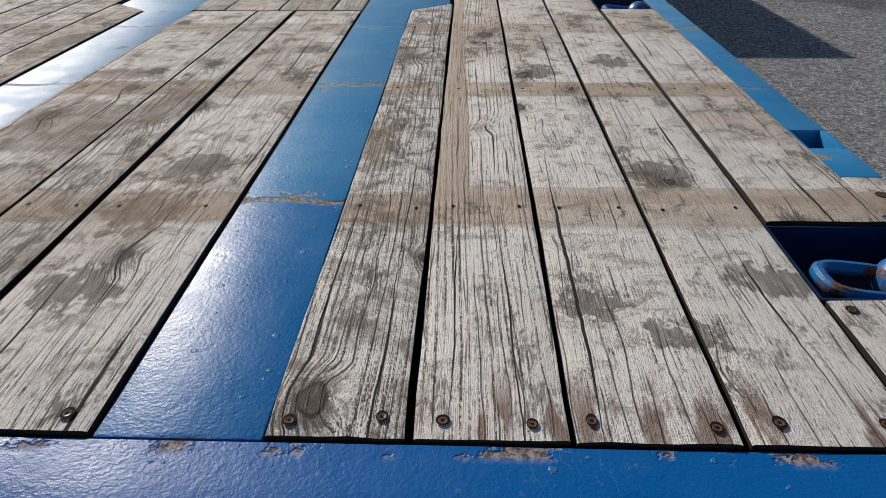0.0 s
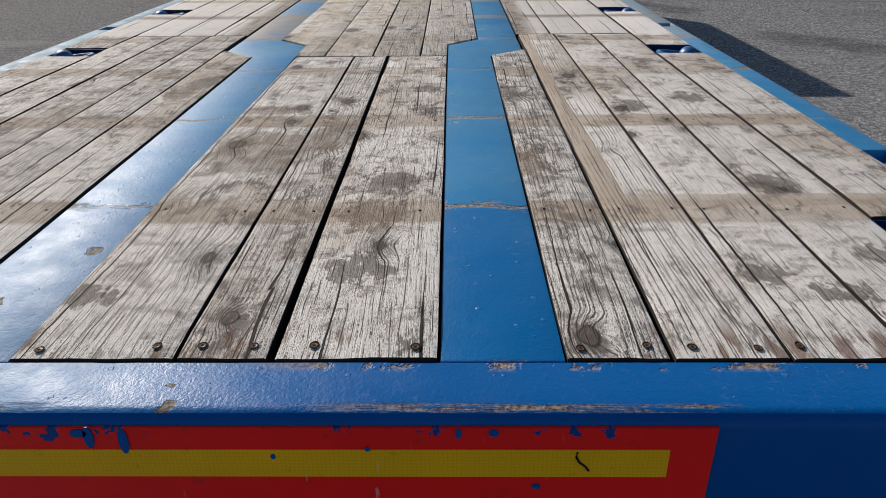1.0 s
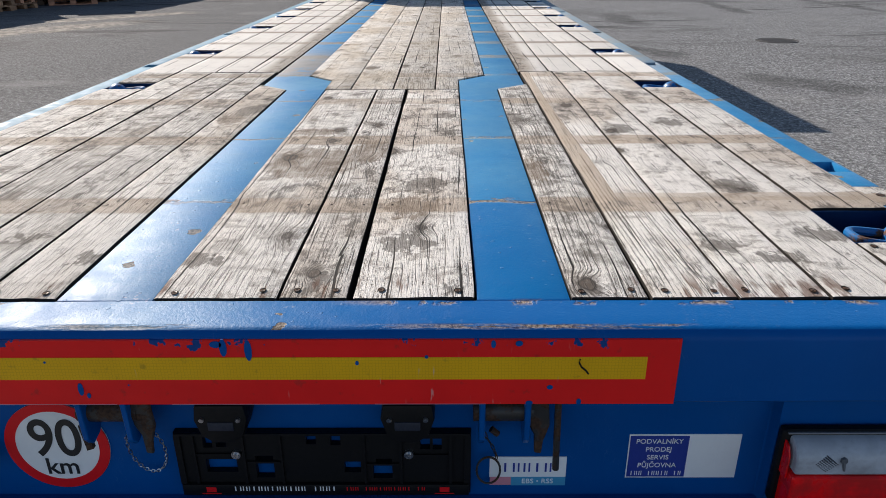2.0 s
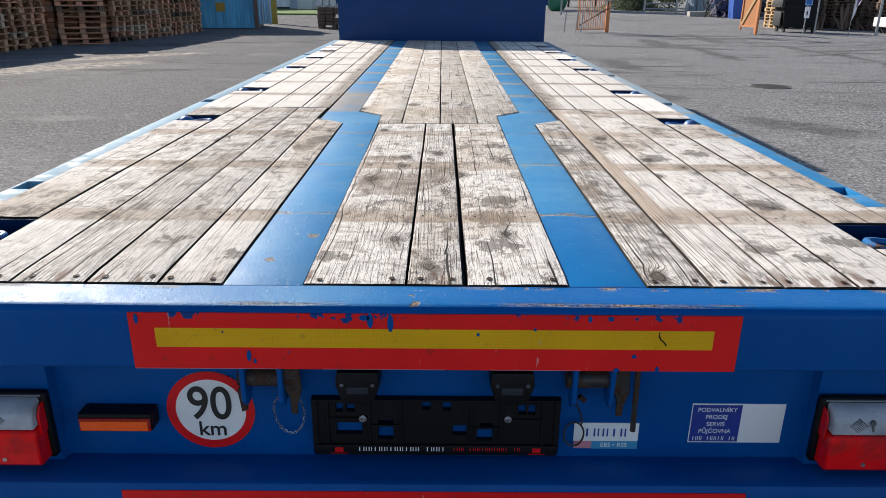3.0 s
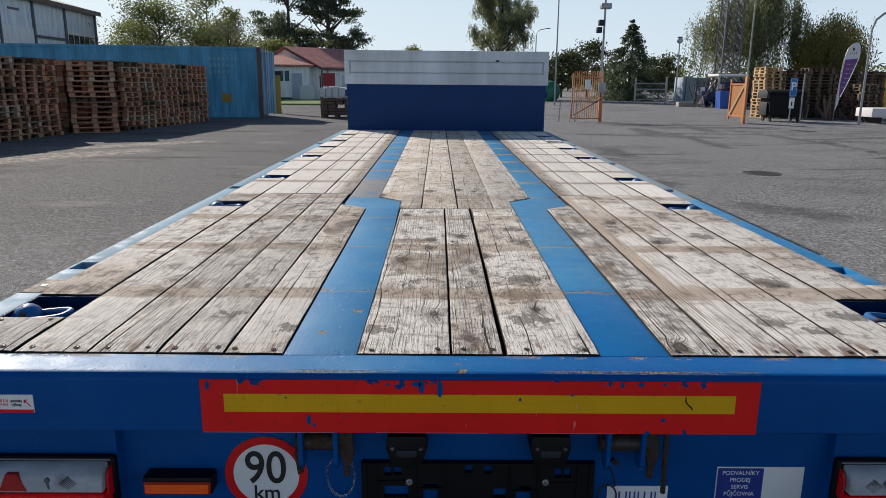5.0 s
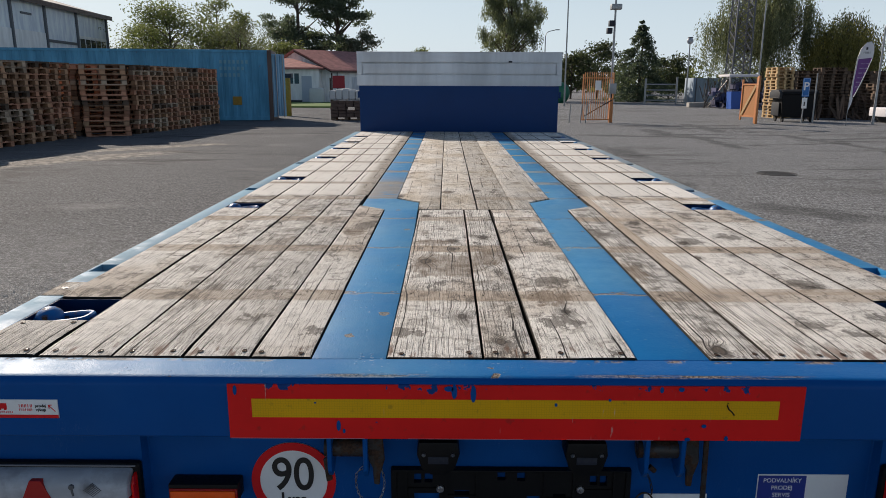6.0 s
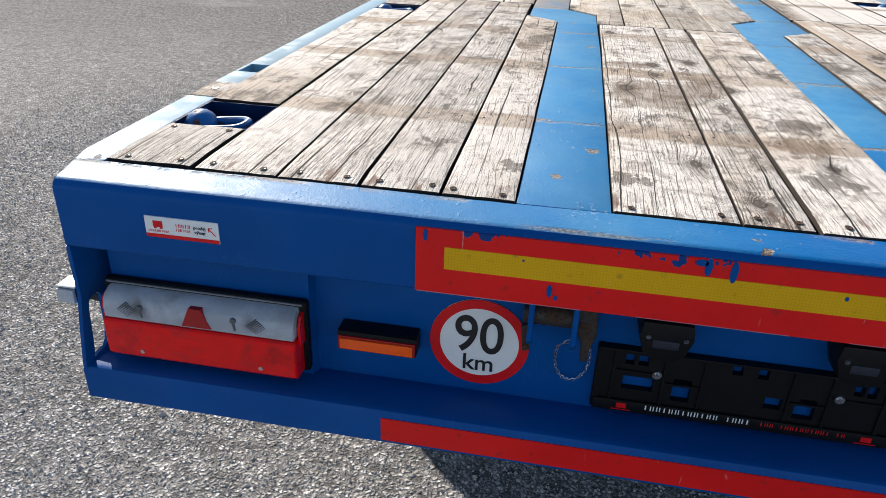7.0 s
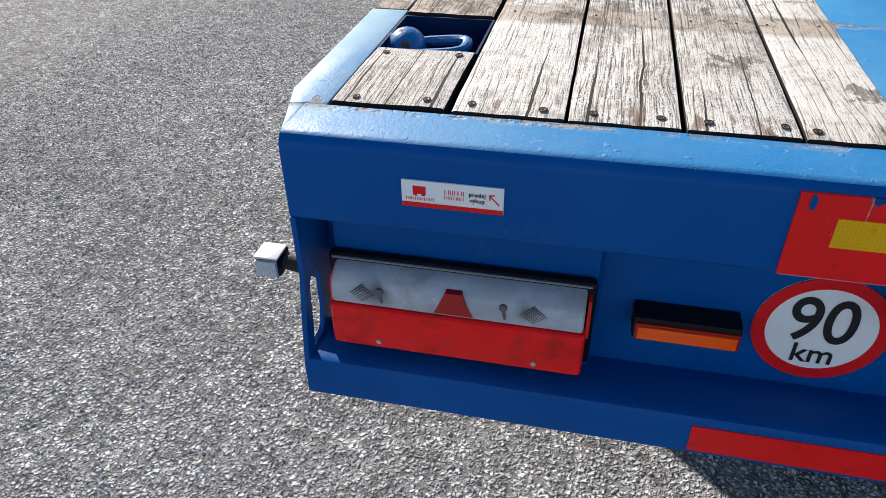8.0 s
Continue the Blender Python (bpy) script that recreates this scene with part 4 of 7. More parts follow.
# centre field, rear: three boards; front: four boards, wider behind the jog
fields = [(-0.272, -0.060, YB, 1.985, None), (-0.058, 0.060, YB, 1.985, None), (0.066, 0.277, YB, 1.985, None)]
fields += [(-0.170, 0.005, 1.992, YE, None), (0.007, 0.180, 1.992, YE, None)]
POCK = [(0.352, 0.540), (2.025, 2.175), (3.05, 3.20), (4.36, 4.51), (5.2, 5.35), (5.95, 6.10), (6.76, 6.91)]
for s in (-1, 1):
    for a, b in ((0.437, 0.570), (0.572, 0.720), (0.722, 0.876), (0.878, 1.040)):
        x0, x1 = sorted((s * a, s * b))
        cut = None
        if a == 0.437:
            cut = (2.0, 2.105) if s > 0 else (2.105, 2.0)
        fields.append((x0, x1, YB, 2.105 if cut else 2.425, cut))
    for a, b in ((0.563, 0.705), (0.707, 0.862), (0.864, 1.040)):
        x0, x1 = sorted((s * a, s * b))
        fields.append((x0, x1, 2.432, YE, None))
    x0, x1 = sorted((s * 1.045, s * 1.219))
    ends = [YB] + [e for p in POCK for e in p] + [YE]
    for a, b in zip(ends[::2], ends[1::2]):
        if b - a > 1.0 and a < 2.4 < b:
            fields.append((x0, x1, a + 0.004, 2.425, None))
            a = 2.428
        fields.append((x0, x1, a + 0.004, b - 0.004, None))
for x0, x1, y0, y1, cut in fields:
    seed += 1
    p = plank(x0, x1, y0, y1, seed, *(cut or (None, None)))
    p["seed"] = seed
    ys = [y0 + 0.022] if y0 < 0.2 else []
    ys += [y for y in (0.575, 1.155, 1.74) if y0 + 0.1 < y < y1 - 0.1]
    if y1 - y0 < 0.4:
        ys.append(y1 - 0.03)
    screws(p, x0, x1, ys, y1)
# the outer boards of the front centre field follow the jog of the steel
for s in (-1, 1):
    seed += 1
    bm = bmesh.new()
    out = [(s * 0.183, 1.992), (s * 0.277, 1.992), (s * 0.277, 2.212), (s * 0.397, 2.34), (s * 0.402, YE), (s * 0.183, YE)] if s > 0 else [(-0.173, 1.992), (-0.277, 1.992), (-0.277, 2.212), (-0.397, 2.34), (-0.402, YE), (-0.173, YE)]
    prism(bm, out, 2, 0.835, D + 0.005)
    bmesh.ops.recalc_face_normals(bm, faces=bm.faces)
    ease(bm, 0.003, 2)
    part("plank", bm, WOOD, trailer)


# lashing pockets sunk into the deck edge, each with its ring
def pocket(s, y0, y1, near):
    x0, x1, zb = 1.044, 1.221, 0.735
    bm = bmesh.new()
    t = 0.004
    a, b = sorted((s * x0, s * x1))
    shells = [[[bm.verts.new(p + (z, )) for p in ((a + k, y0 + k), (b - k, y0 + k), (b - k, y1 - k), (a + k, y1 - k))] for z in (zl, D - 0.001)] for k, zl in ((0.0, zb - 0.006), (t, zb))]
    for lo, hi in shells:
        bm.faces.new(lo)
        for i in range(4):
            bm.faces.new((lo[i], lo[(i + 1) % 4], hi[(i + 1) % 4], hi[i]))
    for i in range(4):
        k = (i + 1) % 4
        bm.faces.new((shells[0][1][i], shells[0][1][k], shells[1][1][k], shells[1][1][i]))
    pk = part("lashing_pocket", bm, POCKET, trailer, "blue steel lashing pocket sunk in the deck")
    ym, zr = (y0 + y1) / 2, D - 0.028
    bm = bmesh.new()
    w, l, r = 0.036, 0.055, 0.0095
    pts = []
    cx, cy = s * (x0 + 0.085), y0 + 0.062
    for ang in range(0, 360, 20):
        u = radians(ang)
        ux = math.copysign(abs(math.cos(u)) ** 0.6, math.cos(u))
        uy = math.copysign(abs(math.sin(u)) ** 0.6, math.sin(u))
        pts.append((cx + l * ux, cy + w * uy, zr + 0.012 * (1 if s > 0 else 1) - 0.006 * ux * s))
    ring_bar(bm, pts, r, 10)
    part("lashing_ring", bm, BLUE_RUST, pk, "chipped blue steel ring")
    bm = bmesh.new()
    bmesh.ops.create_uvsphere(bm, u_segments=18, v_segments=12, radius=0.036, matrix=Matrix.Translation((s * (x1 - 0.033), cy + 0.012, D - 0.024)) @ Matrix.Diagonal((1.0, 1.2, 1.0, 1)))
    bar(bm, (s * (x1 - 0.033), cy + 0.012, D - 0.030), (s * (x1 - 0.004), cy + 0.012, D - 0.034), 0.03, 0.034, 16)
    part("ring_boss", bm, BLUE_RUST, pk, "domed blue ring mount")


for s in (-1, 1):
    for i, (a, b) in enumerate(POCK):
        pocket(s, a, b, i < 2)

# ---- the tail: recessed panel, lamp bays, lower bar ----
bm = bmesh.new()
prism(bm, [(-1.214, 0.055), (-0.806, 0.055), (-0.800, 0.080), (0.800, 0.080), (0.806, 0.055), (1.214, 0.055), (1.214, 0.061), (0.812, 0.061), (0.794, 0.086), (-0.794, 0.086), (-0.812, 0.061), (-1.214, 0.061)], 2, 0.500, 0.768)
part("rear_panel", bm, ENAMEL_SHADED, trailer, "recessed blue rear panel with lamp bays")
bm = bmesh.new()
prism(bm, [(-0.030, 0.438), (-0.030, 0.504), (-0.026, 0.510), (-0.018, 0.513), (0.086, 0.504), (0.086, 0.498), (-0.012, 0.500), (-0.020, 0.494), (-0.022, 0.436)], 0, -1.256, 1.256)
part("lower_bar", bm, ENAMEL_SHADED, trailer, "blue pressed steel lower bar")
for s in (-1, 1):
    bm = bmesh.new()
    a, b = sorted((s * 1.247, s * 1.255))
    # slim rear post, solid head, rear web and foot round a tall opening
    prism(bm, [(-0.029, 0.518), (-0.014, 0.60), (-0.001, 0.66), (-0.001, 0.766), (0.012, 0.766), (0.012, 0.622), (0.006, 0.56), (0.000, 0.518)], 0, a, b)
    prism(bm, [(0.012, 0.766), (0.012, 0.622), (0.016, 0.636), (0.024, 0.642), (0.044, 0.642), (0.054, 0.632), (0.118, 0.632), (0.118, 0.766)], 0, a, b)
    prism(bm, [(0.054, 0.632), (0.054, 0.560), (0.046, 0.528), (0.036, 0.518), (0.036, 0.44), (0.150, 0.44), (0.150, 0.632)], 0, a, b)
    prism(bm, [(-0.029, 0.518), (-0.029, 0.438), (0.036, 0.438), (0.036, 0.518)], 0, a, b)
    box(bm, *sorted((s * 1.196, s * 1.247)), 0.112, 0.118, 0.632, 0.766)
    part("end_plate", bm, ENAMEL_SHADED, trailer, "blue end plate with an opening")

part("marker_board", boxes((-0.590, 0.594, -0.0035, 0.001, 0.767, 0.887)), RED, trailer, "red reflective marker board, torn along its top")
part("marker_stripe", boxes((-0.541, 0.543, -0.0045, -0.003, 0.815, 0.856)), YELLOW, trailer, "yellow honeycomb reflective stripe")
part("lower_strip", boxes((-0.645, 0.648, -0.032, -0.0295, 0.444, 0.496)), RED_LOW, trailer, "red reflective strip on the lower bar")

def torn_spot(x, z, w, h, k, y=-0.0052):
    bm = bmesh.new()
    prism(bm, [(x + w * (1 + 0.5 * noise.noise((i, k, 0))) * math.cos(i * math.pi / 5), z + h * (1 + 0.5 * noise.noise((i, k, 7))) * math.sin(i * math.pi / 5)) for i in range(10)], 1, y, y + 0.0012)
    part("torn_spot", bm, ENAMEL_SHADED, trailer)


for k, (x, z, w, h) in enumerate(((-0.574, 0.875, 0.004, 0.011), (-0.363, 0.797, 0.0045, 0.012), (-0.352, 0.785, 0.003, 0.005), (-0.124, 0.874, 0.006, 0.016), (-0.085, 0.869, 0.006, 0.019), (-0.135, 0.880, 0.010, 0.006), (0.30, 0.880, 0.004, 0.007), (0.34, 0.881, 0.006, 0.005), (0.392, 0.8, 0.005, 0.004), (0.36, 0.77, 0.006, 0.004), (0.44, 0.772, 0.004, 0.006), (0.195, 0.857, 0.003, 0.003), (0.085, 0.846, 0.003, 0.004), (-0.41, 0.848, 0.002, 0.002))):
    torn_spot(x, z, w, h, k)
bm = bmesh.new()
ring_bar(bm, [(0.437, -0.0047, 0.853), (0.436, -0.0047, 0.846), (0.440, -0.0047, 0.838), (0.447, -0.0047, 0.832), (0.452, -0.0047, 0.825)], 0.0016, 6, False)
part("scratch", bm, BLACK, trailer, "dark curved scratch")
part("lower_edge", boxes((-0.588, -0.31, -0.0044, -0.003, 0.7670, 0.7680), (-0.22, 0.02, -0.0044, -0.003, 0.7672, 0.7680), (0.11, 0.29, -0.0044, -0.003, 0.7672, 0.7680)), PINK, trailer, "bare pale lower edge")

# tail lamps
def tail_lamp(s):
    a, b = sorted((s * 0.815, s * 1.210))
    bm = bmesh.new()
    box(bm, a - 0.010, b + 0.010, 0.034, 0.055, 0.526, 0.685)
    ease(bm, 0.009, 3)
    lampob = part("tail_lamp", bm, BLACK, trailer, "rear lamp cluster, dusty clear lens over red")
    part("lamp_rim", boxes((a - 0.002, b + 0.002, 0.0315, 0.0345, 0.6785, 0.6815)), GREY_TRIM, lampob, "grey rim")
    clear, red = bmesh.new(), bmesh.new()
    # bowed front: upper half slopes back to the top
    up = [(0.058, 0.618), (-0.002, 0.618), (-0.002, 0.642), (0.002, 0.656), (0.011, 0.667), (0.026, 0.6745), (0.058, 0.677)]
    lo = [(0.058, 0.530), (0.002, 0.531), (-0.006, 0.540), (-0.007, 0.560), (-0.006, 0.6175), (0.058, 0.6175)]
    prism(clear, up, 0, a + 0.004, b - 0.004), prism(red, lo, 0, a, b)
    ease(clear, 0.006, 3, 50), ease(red, 0.008, 3, 50)
    part("clear_lens", clear, LENS_CLEAR, lampob, "dusty clear lens")
    part("red_lens", red, LENS_RED, lampob, "red lens")
    cap = bmesh.new()
    e0 = b if s < 0 else a
    prism(cap, [(0.060, 0.60), (0.012, 0.60), (0.012, 0.645), (0.022, 0.662), (0.060, 0.672)], 0, *sorted((e0 - 0.001, e0 + (0.004 if s < 0 else -0.004))))
    part("side_lens", cap, LENS_RED, lampob)
    cap = bmesh.new()
    e1 = a if s < 0 else b
    prism(cap, [(0.050, 0.612), (0.004, 0.612), (0.004, 0.643), (0.012, 0.660), (0.050, 0.672)], 0, *sorted((e1, e1 + (0.005 if s < 0 else -0.005))))
    part("side_lens", cap, LENS_RED, lampob)
    cx = (a + b) / 2
    bm = bmesh.new()
    prism(bm, [(cx - 0.030, 0.6235), (cx + 0.030, 0.6235), (cx + 0.012, 0.664), (cx - 0.012, 0.664)], 1, -0.0035, 0.03)
    part("reflector_triangle", bm, DEEP_RED, lampob, "red triangular reflector")
    for dx in (-0.115, 0.075):
        bm = bmesh.new()
        bar(bm, (cx + dx, 0.010, 0.648), (cx + dx, -0.003, 0.648), 0.009, 0.006, 7)
        bar(bm, (cx + dx, 0.0, 0.646), (cx + dx + 0.003, -0.003, 0.629), 0.004, 0.002, 6)
        part("bulb_holder", bm, PRISM, lampob)
        bm = bmesh.new()
        o = cx + dx + (0.045 if dx > 0 else -0.028)
        for i in range(-7, 8):
            for j in range(-7, 8):
                if abs(i) + abs(j) < 8 and (i + j) % 2 == 0:
                    box(bm, o + i * 0.0030 - 0.0011, o + i * 0.0030 + 0.0011, -0.0028, 0.006, 0.642 + j * 0.0024 - 0.0008, 0.642 + j * 0.0024 + 0.0008)
        part("lens_pattern", bm, PRISM, lampob)
    for dx in (-0.12, 0.125):
        bm = bmesh.new()
        bar(bm, (cx + dx, 0.004, 0.552), (cx + dx, -0.009, 0.552), 0.0045, n=12)
        part("lens_screw", bm, CHROME, lampob)


for s in (-1, 1):
    tail_lamp(s)

# side marker lamp on its bracket
bm = boxes((-1.391, -1.345, 0.104, 0.150, 0.563, 0.602), round_by=0.005)
sm = part("side_marker_lamp", bm, BLACK, trailer, "clear boxed side marker lamp on a rubber arm")
bm = bmesh.new()
ribs = [(-1.387 + k * 0.0019, 0.0965 + 0.0016 * (k % 2)) for k in range(21)]
prism(bm, [(-1.387, 0.105)] + ribs + [(-1.349, 0.105)], 2, 0.567, 0.598)
part("marker_lens", bm, PALE_LENS, sm, "ribbed clear lens")
part("marker_top", boxes((-1.390, -1.346, 0.101, 0.148, 0.601, 0.605), round_by=0.0015), PALE_LENS, sm, "clear top cover")
bm = bmesh.new()
bar(bm, (-1.344, 0.128, 0.582), (-1.255, 0.122, 0.580), 0.014, 0.020, 12)
part("rubber_arm", bm, RUBBER, sm, "black rubber arm")

# amber side reflector under its black hood
for s in (-1, ):
    bm = boxes((-0.748, -0.594, 0.036, 0.080, 0.592, 0.634), round_by=0.005)
    am = part("marker_light", bm, BLACK, trailer, "black marker light with amber reflector")
    part("amber_frame", boxes((-0.745, -0.596, 0.033, 0.038, 0.594, 0.6245), round_by=0.002), DEEP_RED, am, "dark red frame")
    part("amber_lens", boxes((-0.741, -0.600, 0.029, 0.035, 0.598, 0.6205), round_by=0.002), AMBER, am, "amber lens")

# speed disc
def disc(bm, x, z, r0, r1, y0, y1, n=48):
    """A ring (or a disc when r0 is 0) standing in the x z plane."""
    o = [(x + r1 * math.cos(2 * math.pi * i / n), z + r1 * math.sin(2 * math.pi * i / n)) for i in range(n)]
    if not r0:
        prism(bm, o, 1, y0, y1)
        return
    k = [(x + r0 * math.cos(2 * math.pi * i / n), z + r0 * math.sin(2 * math.pi * i / n)) for i in range(n)]
    rows = [[bm.verts.new((p[0], y, p[1])) for p in q] for q, y in ((k, y0), (o, y0), (o, y1), (k, y1))]
    for a, b in zip(rows, rows[1:] + rows[:1]):
        for i in range(n):
            bm.faces.new((a[i], a[(i + 1) % n], b[(i + 1) % n], b[i]))


bm = bmesh.new()
disc(bm, -0.481, 0.619, 0, 0.0945, 0.0775, 0.0805)
sd = part("speed_disc", bm, WHITE, trailer, "round white speed limit sticker with red rim")
bm = bmesh.new()
disc(bm, -0.481, 0.619, 0.0755, 0.0945, 0.0765, 0.0785)
part("red_rim", bm, SIGN_RED, sd, "red rim")
lettering("speed_number", "90", 0.113, INK, sd, (-0.482, 0.0765, 0.6325), wide=0.86, bold=0.0010)
lettering("speed_unit", "km", 0.050, INK, sd, (-0.481, 0.0765, 0.5715), bold=0.0004)

# number plate carrier: black moulding pierced by small openings
X0, X1, Z0, Z1 = -0.262, 0.270, 0.520, 0.657
HOLES = [(-0.211, -0.195, 0.624, 0.646), (-0.188, -0.170, 0.625, 0.646), (-0.211, -0.155, 0.569, 0.598), (-0.121, -0.088, 0.556, 0.588), (-0.121, -0.088, 0.595, 0.605), (-0.026, -0.008, 0.631, 0.653), (0.018, 0.036, 0.629, 0.653), (0.040, 0.070, 0.568, 0.592), (0.092, 0.127, 0.554, 0.583), (0.098, 0.127, 0.590, 0.598), (0.179, 0.196, 0.620, 0.643), (0.201, 0.217, 0.619, 0.643)]
xs = sorted({X0, X1} | {h[k] for h in HOLES for k in (0, 1)})
zs = sorted({Z0, Z1} | {h[k] for h in HOLES for k in (2, 3)})
bm = bmesh.new()
grid = [[bm.verts.new((x, 0.066, z)) for z in zs] for x in xs]
for a in range(len(xs) - 1):
    for c in range(len(zs) - 1):
        mx, mz = (xs[a] + xs[a + 1]) / 2, (zs[c] + zs[c + 1]) / 2
        if not any(h[0] < mx < h[1] and h[2] < mz < h[3] for h in HOLES):
            bm.faces.new((grid[a][c], grid[a + 1][c], grid[a + 1][c + 1], grid[a][c + 1]))
bmesh.ops.delete(bm, geom=[v for v in bm.verts if not v.link_faces], context="VERTS")
more = bmesh.ops.extrude_face_region(bm, geom=bm.faces[:])["geom"]
bmesh.ops.translate(bm, vec=(0, 0.0135, 0), verts=[g for g in more if isinstance(g, bmesh.types.BMVert)])
pc = part("plate_carrier", bm, BLACK, trailer, "empty black number plate carrier with print along its foot")
part("foot_bar", boxes((X0 + 0.003, X1 - 0.003, 0.0585, 0.067, 0.5205, 0.545), round_by=0.002), BLACK, pc)
part("top_rim", boxes((X0 + 0.002, X1 - 0.002, 0.060, 0.067, 0.653, 0.6575), round_by=0.001), BLACK, pc)
for x0, x1 in ((X0 + 0.001, X0 + 0.012), (X1 - 0.012, X1 - 0.001), (-0.232, -0.226), (0.230, 0.236), (-0.142, -0.137), (0.141, 0.146), (-0.074, -0.070), (0.076, 0.080)):
    part("rib", boxes((x0, x1, 0.0615, 0.067, 0.5455, 0.6525)), BLACK, pc)
for x0, x1, z in ((-0.225, -0.143, 0.608), (0.147, 0.229, 0.606), (-0.136, -0.075, 0.591), (0.081, 0.140, 0.586)):
    part("cross_rib", boxes((x0, x1, 0.0622, 0.067, z, z + 0.004)), BLACK, pc)
for x in (-0.153, 0.158):
    bm = bmesh.new()
    disc(bm, x, 0.611, 0, 0.0085, 0.060, 0.066, 14)
    disc(bm, x, 0.611, 0, 0.005, 0.057, 0.061, 14)
    part("carrier_screw", bm, CHROME, pc, "bright screw")


def word_bars(name, x0, x1, z, h, material, parent, y, counts, label=""):
    """Plain upright bars in place of writing that is not spelt out."""
    bm = bmesh.new()
    total = sum(counts) + len(counts) - 1
    step = (x1 - x0) / total
    i = 0
    for c in counts:
        for k in range(c):
            for f in ((0.12, 0.30), (0.58, 0.74)) if k % 3 else ((0.30, 0.50), ):
                box(bm, x0 + (i + f[0]) * step, x0 + (i + f[1]) * step, y, y + 0.0008, z - h / 2, z + h / 2)
            i += 1
        i += 1
    return part(name, bm, material, parent, label)


word_bars("print_bar", -0.166, 0.026, 0.5365, 0.0100, WHITE, pc, 0.0578, (12, 4), "white print bars")
word_bars("print_bar", 0.040, 0.188, 0.5365, 0.0080, SIGN_RED, pc, 0.0578, (3, 10, 2), "red print bars")
for x in (-0.206, 0.222):
    part("print_emblem", boxes((x - 0.009, x + 0.009, 0.0577, 0.0585, 0.529, 0.540), (x - 0.018, x + 0.018, 0.0577, 0.0585, 0.5245, 0.5262)), SIGN_RED, pc, "red emblem")

# number plate lamps
for x in (-0.157, 0.160):
    bm = bmesh.new()
    prism(bm, [(x - 0.042, 0.745), (x + 0.042, 0.745), (x + 0.046, 0.715), (x + 0.036, 0.682), (x + 0.016, 0.668), (x - 0.016, 0.668), (x - 0.036, 0.682), (x - 0.046, 0.715)], 1, 0.022, 0.08)
    ease(bm, 0.006, 2)
    pl = part("plate_lamp", bm, BLACK, trailer, "black number plate lamp housing")
    for k in (-1, 1):
        bm = bmesh.new()
        bar(bm, (x + k * 0.031, 0.024, 0.718), (x + k * 0.031, 0.0185, 0.717), 0.0045, n=10)
        part("lamp_screw", bm, CHROME, pl)
    part("lamp_glass", boxes((x - 0.022, x + 0.022, 0.020, 0.024, 0.695, 0.712), round_by=0.002), DARK, pl)

# hinge brackets with pin, latch and chain
def chain(bm, pts, r=0.0026):
    for i, (a, b) in enumerate(zip(pts, pts[1:])):
        a, b = Vector(a), Vector(b)
        d = (b - a).normalized()
        u = d.orthogonal().normalized()
        if i % 2:
            u = d.cross(u)
        m = (a + b) / 2
        h = (b - a).length * 0.62
        ring_bar(bm, [m + d * h * math.cos(t) + u * r * math.sin(t) for t in [k * math.pi / 4 for k in range(8)]], 0.0011, 5)


def bracket(x, s, drop):
    br = part("hinge_bracket", boxes((x - 0.045, x + 0.049, 0.074, 0.0795, 0.70, 0.764), round_by=0.001), ENAMEL_SHADED, trailer, "blue hinge bracket holding a rusty pin")
    for dx in (-0.036, 0.040):
        bm = bmesh.new()
        prism(bm, [(0.012, 0.766), (0.074, 0.766), (0.074, 0.690), (0.055, 0.668), (0.030, 0.662), (0.016, 0.680)], 0, x + dx - 0.005, x + dx + 0.005)
        ease(bm, 0.0015, 1)
        part("lug", bm, ENAMEL_SHADED, br)
    bm = bmesh.new()
    bar(bm, (x - 0.050, 0.045, 0.722), (x + 0.052, 0.045, 0.722), 0.0205, n=16)
    part("pin", bm, RUST, br, "rusty hinge pin")
    bm = bmesh.new()
    lx = x + 0.062
    prism(bm, [(lx - 0.02, 0.752), (lx + 0.014, 0.755), (lx + 0.018, 0.70), (lx + 0.008, 0.665), (lx + 0.006, 0.640), (lx - 0.006, 0.642), (lx - 0.008, 0.68), (lx - 0.022, 0.71)], 1, 0.028, 0.036)
    ease(bm, 0.002, 1)
    part("latch", bm, RUST, br, "rusty latch plate")
    bm = bmesh.new()
    if drop:
        bar(bm, (x + 0.092, 0.030, 0.76), (x + 0.095, 0.030, 0.606), 0.006, n=10)
        part("rod", bm, RUST, br)
        bm = bmesh.new()
        bar(bm, (x - 0.018, 0.052, 0.675), (x - 0.006, 0.052, 0.664), 0.006, n=8)
    else:
        prism(bm, [(x - 0.052, 0.70), (x - 0.042, 0.705), (x - 0.034, 0.652), (x - 0.046, 0.648)], 1, 0.028, 0.036)
    part("peg", bm, RUST, br)
    bm = bmesh.new()
    if drop:
        pts = [(x - 0.03, 0.035, 0.68), (x - 0.026, 0.04, 0.665), (x - 0.018, 0.045, 0.648), (x - 0.012, 0.05, 0.632), (x - 0.008, 0.055, 0.616), (x - 0.006, 0.06, 0.602)]
        chain(bm, pts)
        c = Vector((x - 0.02, 0.066, 0.572))
        ring_bar(bm, [c + Vector((0.0215 * math.cos(t), 0, 0.030 * math.sin(t))) for t in [k * math.pi / 10 for k in range(20)]], 0.0021, 8)
    else:
        pts = []
        for k in range(27):
            u = k / 26
            ang = math.pi * (0.86 + u * 1.36)
            pts.append((x + 0.045 + 0.031 * math.cos(ang), 0.045 + 0.022 * math.sin(u * math.pi), 0.632 + 0.062 * math.sin(ang)))
        chain(bm, [(x + 0.04, 0.02, 0.70), (x + 0.036, 0.022, 0.688), (x + 0.026, 0.03, 0.676)] + pts)
    part("chain", bm, RUST if drop else CHROME, br, "thin chain")


